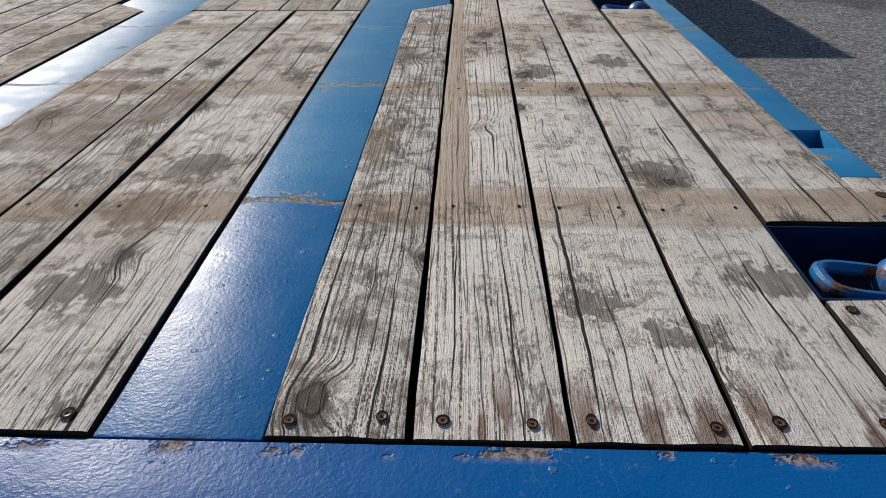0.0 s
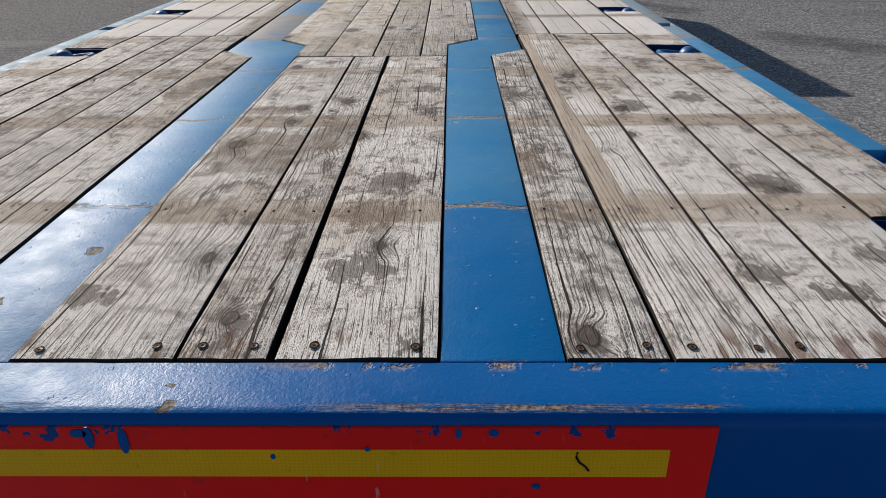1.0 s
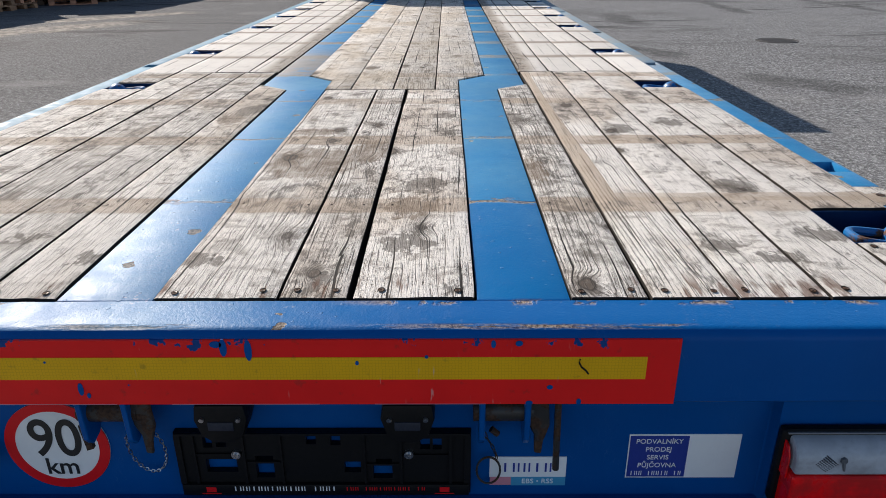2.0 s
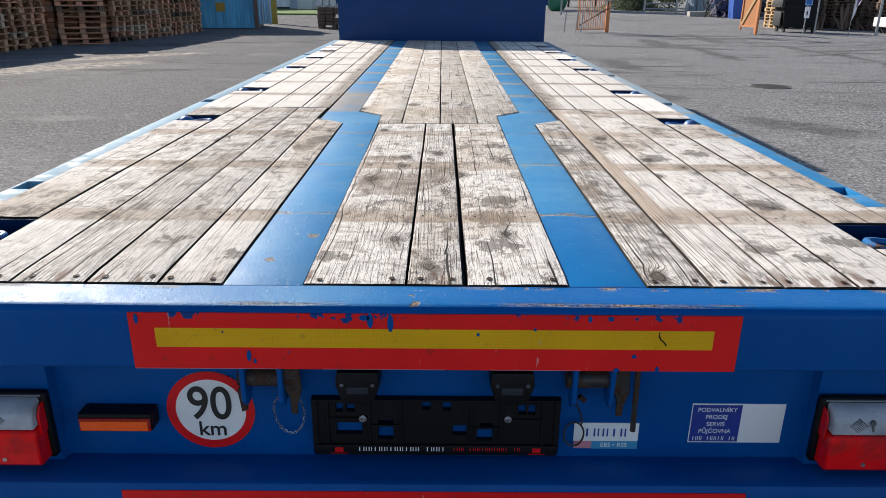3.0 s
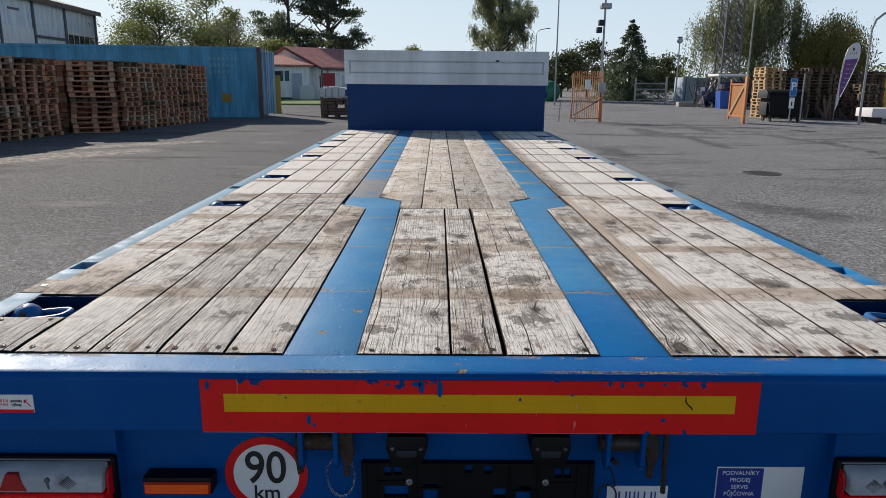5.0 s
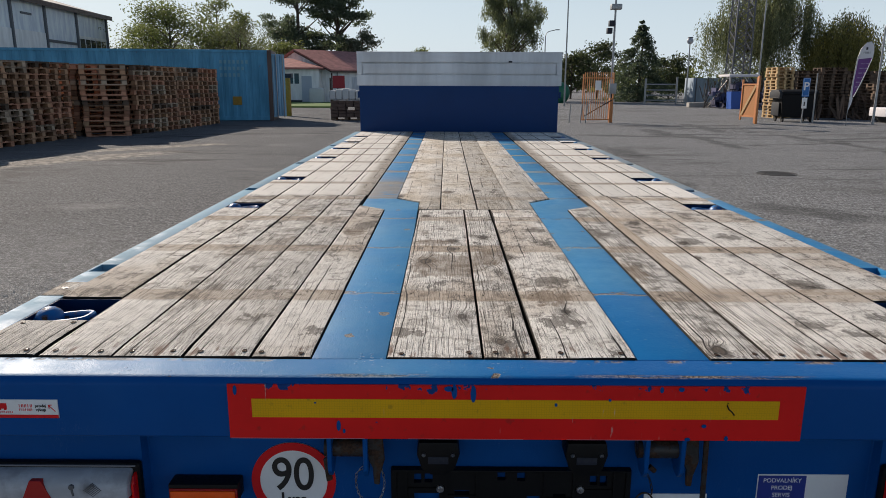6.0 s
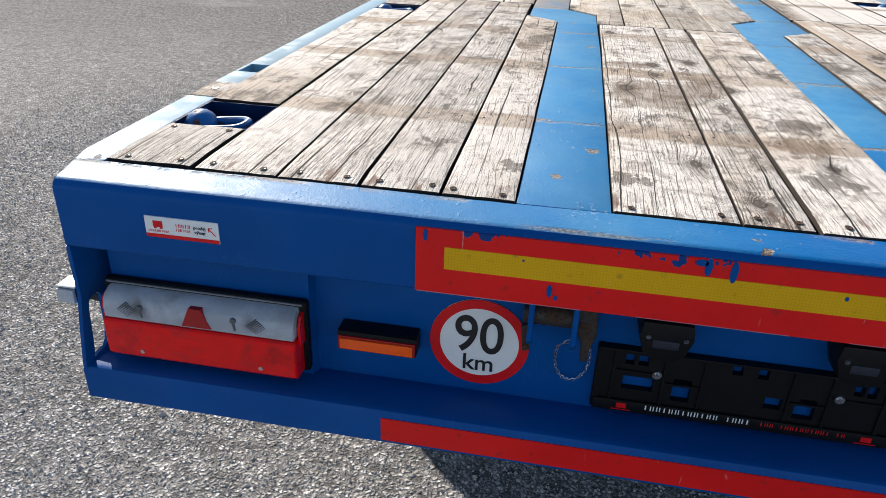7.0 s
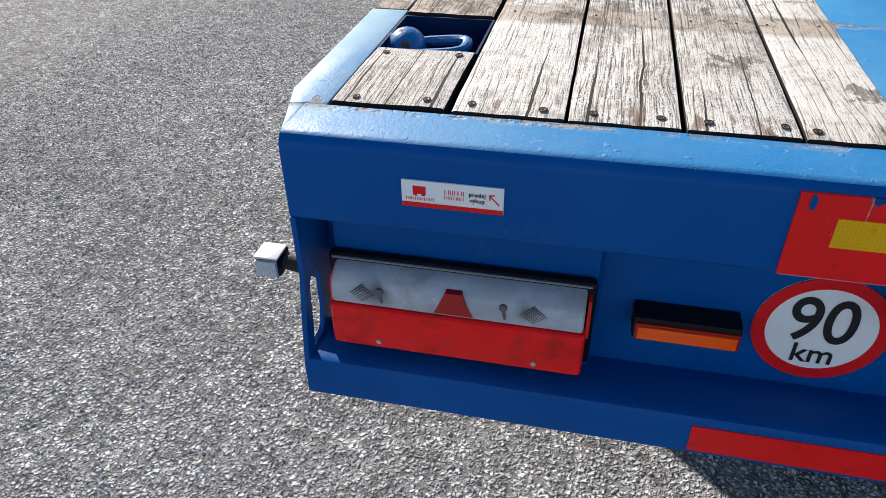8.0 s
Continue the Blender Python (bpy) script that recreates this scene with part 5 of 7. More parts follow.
bracket(-0.352, -1, False)
bracket(0.322, 1, True)

# stickers
st = part("dealer_sticker", boxes((-1.083, -0.943, -0.0022, 0.001, 0.809, 0.850), round_by=0.0008), WHITE, trailer, "white sticker with red foot and small print")
part("sticker_foot", boxes((-1.0825, -0.9435, -0.0028, -0.002, 0.8095, 0.8165)), SIGN_RED, st, "red foot")
part("sticker_emblem", boxes((-1.067, -1.049, -0.0028, -0.002, 0.830, 0.842), (-1.066, -1.061, -0.0028, -0.002, 0.827, 0.8305), (-1.055, -1.050, -0.0028, -0.002, 0.827, 0.8305)), SIGN_RED, st, "red emblem")
word_bars("print_bar", -1.078, -1.036, 0.8225, 0.0045, SIGN_RED, st, -0.0028, (10, ))
word_bars("print_bar", -1.025, -0.995, 0.8365, 0.0068, SIGN_RED, st, -0.0028, (5, ))
word_bars("print_bar", -1.025, -0.995, 0.828, 0.005, SIGN_RED, st, -0.0028, (7, ))
lettering("sticker_text", "prodej\nv\u00fdkup", 0.0088, INK, st, (-0.9785, -0.0027, 0.832))
bm = bmesh.new()
for p, q in (((-0.962, 0.838), (-0.949, 0.824)), ((-0.962, 0.838), (-0.955, 0.8385)), ((-0.962, 0.838), (-0.961, 0.831))):
    bar(bm, (p[0], -0.0024, p[1]), (q[0], -0.0024, q[1]), 0.0009, n=5)
part("sticker_arrow", bm, SIGN_RED, st)

st = part("brake_sticker", boxes((0.305, 0.446, 0.0785, 0.0805, 0.546, 0.592)), WHITE, trailer, "white and blue brake system sticker, scratched")
part("sticker_foot", boxes((0.345, 0.446, 0.078, 0.0787, 0.5265, 0.546)), CYAN, st, "light blue foot")
part("sticker_foot", boxes((0.306, 0.345, 0.078, 0.0787, 0.5275, 0.546)), PINK, st, "faded pink corner")
word_bars("print_bar", 0.326, 0.424, 0.568, 0.020, NAVY, st, 0.0779, (5, ))
lettering("sticker_text", "EBS \u2022 RSS", 0.0150, WHITE, st, (0.394, 0.0777, 0.5365))

st = part("rental_sticker", boxes((0.556, 0.758, 0.0785, 0.0805, 0.544, 0.642), round_by=0.0008), WHITE, trailer, "navy and white sticker with an advert, worn edges")
part("sticker_field", boxes((0.558, 0.664, 0.0778, 0.0787, 0.547, 0.639)), NAVY, st, "navy field")
for i, w in enumerate(("PODVALN\u00cdKY", "PRODEJ", "SERVIS", "P\u016eJ\u010cOVNA")):
    lettering("sticker_text", w, 0.0142, WHITE, st, (0.611, 0.0775, 0.6270 - i * 0.0178), wide=0.98)
word_bars("print_bar", 0.563, 0.659, 0.5555, 0.0095, WHITE, st, 0.0773, (3, 5, 2))
# raised front of the trailer
GY = 7.72
bm = boxes((-1.235, 1.255, GY, GY + 0.10, D - 0.06, 1.468), round_by=0.006)
neck = part("gooseneck", bm, NECK_BLUE, trailer, "raised blue front of the trailer")
for a, b in ((-1.262, -1.235), (1.255, 1.285)):
    part("board_hinge", boxes((a, b, GY + 0.01, GY + 0.09, 1.32, 1.399), round_by=0.004), NECK_BLUE, neck)
for x0, x1, z0, z1 in ((-1.235, -1.20, 1.0, 1.399), (1.22, 1.255, 1.0, 1.399), (-1.252, 1.275, 1.40, 1.4685)):
    part("neck_beam" if z0 < 1.2 else "neck_floor", boxes((x0, x1, GY + 0.1, 11.2, z0, z1)), NECK_BLUE, neck)
bm = boxes((-1.262, 1.285, GY + 0.022, GY + 0.040, 1.470, 1.872), (-1.262, -1.232, GY + 0.04, 11.2, 1.47, 1.872), (1.255, 1.285, GY + 0.04, 11.2, 1.47, 1.872), (-1.232, 1.255, 11.17, 11.2, 1.47, 1.872), round_by=0.005)
drop = part("dropside_board", bm, ALLOY, neck, "pale grey alloy dropside boards")
bm = boxes((-1.262, 1.285, GY - 0.010, GY + 0.022, 1.752, 1.872), (-1.262, 1.285, GY - 0.010, GY + 0.022, 1.470, 1.600), (-1.262, -1.200, GY - 0.010, GY + 0.022, 1.6, 1.752), (1.222, 1.285, GY - 0.010, GY + 0.022, 1.6, 1.752), (-1.184, 1.206, GY - 0.006, GY + 0.022, 1.616, 1.736), round_by=0.004)
part("board_frame", bm, ALLOY, drop)
part("top_capping", boxes((-1.266, 1.289, GY - 0.014, GY + 0.044, 1.872, 1.880), round_by=0.003), ALLOY, drop)
part("latch_block", boxes((0.62, 0.665, GY - 0.022, GY - 0.009, 1.752, 1.772), round_by=0.003), DARK, drop)

# chassis and running gear
bm = boxes((-0.55, -0.43, 0.15, 11.0, 0.52, 0.80), (0.43, 0.55, 0.15, 11.0, 0.52, 0.80), (-1.22, 1.22, 0.9, 1.0, 0.72, 0.80), (-1.22, 1.22, 4.0, 4.1, 0.70, 0.80), (-1.22, 1.22, 6.0, 6.1, 0.70, 0.80))
part("chassis", bm, DARK, trailer, "dark blue chassis beams")
for y in (1.52, 2.83):
    bm = bmesh.new()
    bar(bm, (-1.0, y, 0.40), (1.0, y, 0.40), 0.06, n=12)
    part("axle", bm, DARK, trailer)
    for s in (-1, 1):
        bm = bmesh.new()
        n, prof = 40, [(0.20, 0.15), (0.22, 0.17), (0.34, 0.175), (0.385, 0.165), (0.400, 0.14), (0.402, 0.0), (0.400, -0.14), (0.385, -0.165), (0.34, -0.175), (0.22, -0.17), (0.20, -0.15)]
        cx = s * 1.03
        rows = [[bm.verts.new((cx + w, y + r * math.cos(2 * math.pi * i / n), 0.402 + r * math.sin(2 * math.pi * i / n))) for i in range(n)] for r, w in prof]
        for a, b in zip(rows, rows[1:]):
            for i in range(n):
                bm.faces.new((a[i], a[(i + 1) % n], b[(i + 1) % n], b[i]))
        wheel = part("wheel", bm, RUBBER, trailer, "black tyre on a steel rim")
        bm = bmesh.new()
        bar(bm, (cx - 0.12, y, 0.402), (cx + 0.12, y, 0.402), 0.205, n=28)
        part("rim", bm, DARK, wheel)
part("landing_legs", boxes((-0.7, -0.6, 7.9, 8.0, 0.0, 1.0), (0.6, 0.7, 7.9, 8.0, 0.0, 1.0)), DARK, trailer)

# ---- the yard ----
PALLET = raw_timber("pallet_timber", (0.58, 0.34, 0.205), (0.11, 0.058, 0.036))
PALLET_RED = raw_timber("reddish_pallet_timber", (0.66, 0.33, 0.21), (0.15, 0.07, 0.042))
PALLET_GREY = raw_timber("greyed_pallet_timber", (0.58, 0.44, 0.32), (0.15, 0.11, 0.08))
PALLET_PALE = raw_timber("fresh_pallet_timber", (0.62, 0.44, 0.24), (0.36, 0.24, 0.12))
PALLET_DARK = raw_timber("old_pallet_timber", (0.19, 0.13, 0.092), (0.045, 0.033, 0.026))
TEAL = corrugated("teal_container_paint", (0.055, 0.24, 0.385), stain=0.5)
DOOR_TEAL = corrugated("streaked_pale_teal_paint", (0.16, 0.30, 0.42), stain=0.8)
TEAL_PALE = corrugated("faded_teal_paint", (0.13, 0.30, 0.38), stain=0.6)
RUSTY_FRAME = corrugated("rusted_brown_frame", (0.09, 0.055, 0.045), stain=0.7)
PLASTER = corrugated("white_plaster", (0.76, 0.76, 0.76), stain=0.05)
MESH_BLUE = corrugated("pale_blue_mesh_sheet", (0.27, 0.34, 0.42), stain=0.05)
GREY_SHEET = corrugated("grey_sheet_cladding", (0.50, 0.52, 0.56), stain=0.05)
HALL_SHEET = corrugated("blue_grey_cladding", (0.62, 0.67, 0.76), stain=0.05)
ROOF_RED = corrugated("red_metal_roof", (0.33, 0.13, 0.11), stain=0.1)
ROOF_GREY = corrugated("grey_roof", (0.15, 0.14, 0.14), stain=0.2)
GLASS = plain("window_glass", (0.03, 0.04, 0.05), 0.08)
ORANGE = plain("orange_gate_paint", (0.53, 0.205, 0.07), 0.55)
GALV = plain("galvanised_steel", (0.32, 0.33, 0.34), 0.45, 0.6)
MAST_GREY = plain("dark_weathered_steel", (0.13, 0.14, 0.16), 0.6, 0.3)
BIN_BLACK = plain("matt_black_plastic", (0.010, 0.010, 0.011), 0.7, spec=0.2)
BIN_GREY = plain("grey_plastic", (0.030, 0.032, 0.037), 0.6, spec=0.3)
DOOR_BLUE = plain("pale_blue_door", (0.42, 0.47, 0.56), 0.5)
CLUTTER = raw_timber("dark_mixed_goods", (0.09, 0.10, 0.19), (0.03, 0.022, 0.02))
SACK = plain("white_woven_sack", (0.6, 0.6, 0.6), 0.7)
BRICKS = plain("grey_brown_paving_blocks", (0.125, 0.078, 0.062), 0.85, vary=0.5, scale=9)
GRASSY = plain("lawn", (0.11, 0.20, 0.035), 0.9, vary=0.5, scale=4)
YELLOW_P = plain("yellow_plastic", (0.62, 0.33, 0.012), 0.5)
DULL_YELLOW = plain("faded_yellow_label", (0.32, 0.19, 0.02), 0.6, vary=0.7, scale=14)
DULL_RED = plain("dull_red_sheet", (0.30, 0.018, 0.025), 0.6)
GREEN_P = plain("green_plastic", (0.02, 0.16, 0.09), 0.5)
BLUE_P = plain("blue_plastic", (0.02, 0.10, 0.42), 0.5)
SIGN_BLUE = plain("blue_sign_face", (0.01, 0.15, 0.46), 0.35)
PURPLE = plain("purple_cloth", (0.17, 0.06, 0.24), 0.7)
CLOTH = plain("white_cloth", (0.7, 0.68, 0.7), 0.7)
TAR = plain("dull_cast_iron", (0.075, 0.073, 0.072), 0.75, vary=0.6, scale=9, spec=0.25)
CONCRETE = plain("pale_concrete", (0.38, 0.36, 0.33), 0.85, vary=0.3)
BARK = plain("tree_bark", (0.07, 0.055, 0.042), 0.9, vary=0.5)
LEAF_OAK = leaves("broad_leaves", (0.055, 0.075, 0.032), (0.19, 0.21, 0.09), 0.5)
LEAF_LIGHT = leaves("light_green_leaves", (0.058, 0.077, 0.036), (0.185, 0.215, 0.092), 0.5)
LEAF_PINE = leaves("pine_needles", (0.045, 0.065, 0.05), (0.13, 0.165, 0.115), 0.4)
LEAF_WILLOW = leaves("willow_leaves", (0.075, 0.092, 0.058), (0.22, 0.24, 0.14), 0.5)
LEAF_DARK = leaves("dark_leaves", (0.030, 0.042, 0.024), (0.10, 0.12, 0.06), 0.35)
LEAF_BIRCH = leaves("birch_leaves", (0.08, 0.095, 0.06), (0.22, 0.25, 0.15), 0.5)
LEAF_YELLOW = leaves("yellowing_leaves", (0.09, 0.092, 0.03), (0.26, 0.235, 0.075), 0.45)
LEAF_GREY = leaves("pale_grey_leaves", (0.07, 0.085, 0.06), (0.18, 0.2, 0.15))


def pallet_meshes(material):
    """The pieces of a flat four-way pallet, 1.2 along x, 0.8 along y: runner, cross board, wide and narrow deck board."""
    runner = bmesh.new()
    comb = [(-0.6, 0.0), (0.6, 0.0)]
    for x in (0.528, 0.0, -0.528):
        r = min(x + 0.072, 0.6)
        comb += [(r, 0.022), (r, 0.100), (x - 0.072, 0.100), (x - 0.072, 0.022)]
    prism(runner, comb, 1, -0.05, 0.05)
    bmesh.ops.dissolve_degenerate(runner, dist=1e-5, edges=runner.edges)
    bmesh.ops.triangulate(runner, faces=[f for f in runner.faces if len(f.verts) > 4])
    return [mesh_of("pallet", runner, material, False)] + [mesh_of("board", boxes(c), material, False) for c in ((-0.072, 0.072, -0.4, 0.4, 0.100, 0.122), (-0.6, 0.6, -0.0725, 0.0725, 0.122, 0.144), (-0.6, 0.6, -0.05, 0.05, 0.122, 0.144))]


PAL = [pallet_meshes(m) for m in (PALLET, PALLET_DARK, PALLET_PALE, PALLET_RED, PALLET_GREY)]


def pallet(parent, kind):
    """A pallet as a part: its middle runner, with the other pieces under it."""
    run, cross, wide, slim = PAL[kind]
    p = part("pallet", run, None, parent)
    for name, me, x, y in (("runner", run, 0, -0.35), ("runner", run, 0, 0.35), ("cross_board", cross, -0.528, 0), ("cross_board", cross, 0, 0), ("cross_board", cross, 0.528, 0), ("deck_board", wide, 0, -0.328), ("deck_board", slim, 0, -0.18), ("deck_board", wide, 0, 0), ("deck_board", slim, 0, 0.18), ("deck_board", wide, 0, 0.328)):
        part(name, me, None, p).location = (x, y, 0)
    return p


def pallet_stack(x, y, turn, count, kind, label, group, rng):
    st = thing("pallet_stack", (x, y, 0), label, "pallet stack", group)
    st.rotation_euler = (0, 0, radians(turn))
    for i in range(count):
        p = pallet(st, rng.choices((0, 1, 3, 4), (9, 1, 6, 4))[0] if kind == 0 else kind)
        p.location = (rng.uniform(-0.035, 0.035), rng.uniform(-0.03, 0.03), i * 0.1445)
        p.rotation_euler = (0, 0, radians(rng.uniform(-1.6, 1.6) + (180 if rng.random() < 0.5 else 0)))
    return st


rng = random.Random(11)
LAB = "tall stack of used brown wooden pallets on asphalt"
GRP = "pallet stacks beside the container"
for i in range(7):
    pallet_stack(-9.92 + 0.06 * i + rng.uniform(-0.05, 0.05), 20.72 + i * 0.87, -12 + rng.uniform(-3, 3), rng.choice((14, 14, 15)), 0, LAB, GRP, rng)
pallet_stack(-10.08, 19.61, 25, 14, 0, LAB, GRP, rng)
# mostly hidden stacks added behind, to block light through the front ones
pallet_stack(-11.38, 19.45, 20, 14, 0, LAB, GRP, rng)
for i in range(3):
    pallet_stack(-11.3, 20.9 + i * 0.95, rng.uniform(-3, 3), 14, 0, LAB, GRP, rng)
for i in range(7):
    pallet_stack(-11.12 - 0.03 * i + rng.uniform(-0.05, 0.05), 18.12 - i * 0.88, -13 + rng.uniform(-3, 3), rng.choice((13, 14, 14)), 0, LAB, GRP, rng)
for i in range(4):
    pallet_stack(-12.5 - 0.03 * i, 18.9 - i * 0.93, -9 + rng.uniform(-4, 4), 14, 0, LAB, GRP, rng)
FAR_GRP, FAR_LAB = "pallet stacks by the gate", "dark weathered wooden pallet stack in shade"
pallet_stack(15.52, 33.0, 91, 16, 2, "pale fresh wooden pallet stack", FAR_GRP, rng)
for i in range(4):
    pallet_stack(16.6 + i * 1.24, 33.0, rng.uniform(-2, 2), rng.choice((15, 16)), 1, FAR_LAB, FAR_GRP, rng)
pallet_stack(19.05, 31.2, 88, 11, 1, FAR_LAB, FAR_GRP, rng)

# shipping container
ct = thing("shipping_container", (-7.3, 28.4, 0), "long teal shipping container with rust and faded doors", "container")
ct.rotation_euler = (0, 0, radians(9.0))
L, W, H = 12.19, 2.44, 2.82
bm = bmesh.new()
for yy, sg in ((0.03, -1), (W - 0.03, 1)):
    xs, k = [], 0
    pts = []
    x = -L + 0.12
    while x < -0.12:
        for dx, d in ((0.0, 0.0), (0.07, 0.0), (0.105, 0.024), (0.175, 0.024), (0.21, 0.0)):
            pts.append((min(x + dx, -0.12), yy - sg * d))
        x += 0.27
    lo, hi = [bm.verts.new((*p, 0.16)) for p in pts], [bm.verts.new((*p, H - 0.1)) for p in pts]
    for i in range(len(pts) - 1):
        if (pts[i + 1][0] - pts[i][0]) > 1e-6:
            bm.faces.new((lo[i], lo[i + 1], hi[i + 1], hi[i]))
box(bm, -L + 0.1, -0.1, 0.05, W - 0.05, H - 0.06, H - 0.02)
box(bm, -L + 0.02, -L + 0.06, 0.05, W - 0.05, 0.1, H - 0.05)
part("corrugated_shell", bm, TEAL, ct, "corrugated teal walls", False)
bm = boxes((-L, 0, 0, 0.06, 0.02, 0.17), (-L, 0, 0, 0.06, H - 0.10, H), (-L, 0, W - 0.06, W, 0.02, 0.17), (-L, 0, W - 0.06, W, H - 0.10, H), (-L, -L + 0.14, 0, 0.12, 0, H), (-L, -L + 0.14, W - 0.12, W, 0, H))
part("frame", bm, TEAL, ct)
bm = boxes((-0.16, 0, -0.004, 0.14, 0, H), (-0.16, 0, W - 0.14, W + 0.004, 0, H), (-0.1, 0.0, 0.14, W - 0.14, 0, 0.14), (-0.1, 0.0, 0.14, W - 0.14, H - 0.12, H))
part("door_frame", bm, RUSTY_FRAME, ct, "rusted brown door posts")
for j, swing in ((0, -26.0), (1, 0.0)):
    y0 = 0.15 + j * (W - 0.3) / 2
    leaf = Matrix.Translation((0.0, y0, 0)) @ Matrix.Rotation(radians(swing), 4, "Z")
    bm = boxes((-0.05, -0.01, 0.0, 1.06, 0.15, H - 0.13))
    bm.transform(leaf)
    dr = part("door", bm, DOOR_TEAL, ct, "faded container door standing ajar" if j == 0 else "faded container door")
    for k in range(5):
        bm = boxes((-0.012, 0.02, 0.03 + k * 0.21, 0.13 + k * 0.21, 0.2, H - 0.18))
        bm.transform(leaf)
        part("door_rib", bm, DOOR_TEAL, dr)
    for dy in (0.25, 0.78):
        bm = bmesh.new()
        bar(bm, (0.05, dy, 0.1), (0.05, dy, H - 0.1), 0.022, n=8)
        bm.transform(leaf)
        part("lock_rod", bm, GALV, dr)
bm = bmesh.new()
for r in range(3):
    for c in range(7 - r):
        box(bm, -2.05 + c * 0.17, -1.95 + c * 0.17, -0.010, -0.002, 2.28 - r * 0.26, 2.42 - r * 0.26)
part("stencil_block", bm, TEAL_PALE, ct, "pale stencil bars")
part("hazard_label", boxes((-1.60, -1.25, -0.012, -0.002, 0.64, 0.98)), DULL_YELLOW, ct, "yellow hazard label")

# poles and lamps
def post(name, x, y, h, r, material, label, category, top=None):
    t = thing(name, (x, y, 0), label, category)
    bm = bmesh.new()
    bar(bm, (0, 0, 0), (0, 0, h), r, r * 0.7, 10)
    part("pole", bm, material, t)
    if top == "globe":
        bm = bmesh.new()
        bmesh.ops.create_uvsphere(bm, u_segments=16, v_segments=10, radius=0.24, matrix=Matrix.Translation((0, 0, h + 0.2)))
        part("globe", bm, LENS_CLEAR, t, "pale glass globe")
        part("globe_cap", boxes((-0.16, 0.16, -0.16, 0.16, h + 0.4, h + 0.47), round_by=0.02), DARK, t)
    if top == "arm":
        bm = bmesh.new()
        ring_bar(bm, [(0, 0, h - 0.02), (0.1, 0, h + 0.3), (0.4, 0, h + 0.55), (1.3, 0, h + 0.75)], 0.045, 8, False)
        part("arm", bm, material, t)
        part("lamp_head", boxes((1.2, 1.75, -0.11, 0.11, h + 0.70, h + 0.82), round_by=0.03), GALV, t)
    if top == "cctv":
        part("camera_box", boxes((-0.22, 0.22, -0.25, 0.12, h * 0.775, h * 0.812), round_by=0.02), GALV, t)
        part("floodlight", boxes((-0.28, -0.04, -0.25, 0.0, h * 0.66, h * 0.70), round_by=0.02), DARK, t)
        part("floodlight", boxes((-0.34, -0.12, -0.2, 0.05, h * 0.61, h * 0.65), round_by=0.02), DARK, t)
    return t


post("camera_mast", 6.95, 30.0, 5.9, 0.055, GALV, "tall grey steel mast carrying cameras", "mast", "cctv")
post("flag_pole", 8.2, 50.0, 7.6, 0.06, GALV, "slim grey steel pole in the yard", "pole")
post("street_lamp", 12.3, 92.0, 7.5, 0.09, GALV, "grey street lamp with curved arm", "street lamp", "arm")
post("globe_lamp", 18.2, 54.3, 4.55, 0.06, GALV, "grey lamp post with glass globe", "lamp post", "globe")
post("flag_pole", 21.8, 50.0, 8.6, 0.06, GALV, "slim grey steel pole in the yard", "pole")
post("leaning_post", 14.85, 28.2, 1.98, 0.035, GALV, "short grey steel post", "post")
post("street_lamp", 16.8, 27.3, 3.7, 0.05, GALV, "grey street lamp with curved arm", "street lamp", "arm")

# lattice mast
lt = thing("lattice_mast", (23.05, 57, 0), "grey steel lattice radio mast", "mast")
bm = bmesh.new()
for sx, sy in ((-1, -1), (1, -1), (1, 1), (-1, 1)):
    bar(bm, (sx * 0.72, sy * 0.72, 0), (sx * 0.52, sy * 0.52, 20), 0.07, n=6)
for k in range(24):
    z, w, w2 = k * 0.82, 0.72 - k * 0.0082, 0.72 - (k + 1) * 0.0082
    for a, b in (((-1, -1), (1, -1)), ((1, -1), (1, 1)), ((1, 1), (-1, 1)), ((-1, 1), (-1, -1))):
        bar(bm, (a[0] * w, a[1] * w, z), (b[0] * w2, b[1] * w2, z + 0.82), 0.04, n=5)
        bar(bm, (b[0] * w, b[1] * w, z), (a[0] * w2, a[1] * w2, z + 0.82), 0.04, n=5)
part("lattice", bm, MAST_GREY, lt)

# orange gates
g = thing("barred_gate", (5.25, 27.5, 0), "open orange steel gate of upright bars", "gate", "yard gates")
g.rotation_euler = (0, 0, radians(18))
part("gate_frame", boxes((0, 0.04, -0.02, 0.02, 0.1, 1.9), (1.36, 1.40, -0.02, 0.02, 0.1, 1.98), (0.04, 1.36, -0.015, 0.015, 0.1, 0.14), (0.04, 1.36, -0.015, 0.015, 1.74, 1.78)), ORANGE, g)
bmz = mesh_of("gate_bar", boxes((-0.011, 0.011, -0.011, 0.011, 0.12, 1.98)), ORANGE)
for i in range(13):
    o = part("gate_bar", bmz, None, g)
    o.location = (0.1 + i * 0.1, 0, 0)
part("notice", boxes((0.55, 0.80, -0.04, -0.026, 1.28, 1.66)), WHITE, g, "white notice")
gp = thing("gate_post", (6.5, 27.9, 0), "orange timber gate post with a barrier arm", "post")
part("post", boxes((-0.07, 0.07, -0.07, 0.07, 0, 0.98), round_by=0.01), ORANGE, gp)
part("control_box", boxes((-0.14, 0.14, -0.2, -0.07, 1.15, 1.55), round_by=0.01), GALV, gp, "grey control box")
bm = bmesh.new()
bar(bm, (0, 0, 0.98), (0, 0, 1.2), 0.03)
bar(bm, (-1.1, -0.1, 0.25), (0.0, -0.1, 0.9), 0.022)
part("barrier_arm", bm, RUST, gp)
bm = bmesh.new()
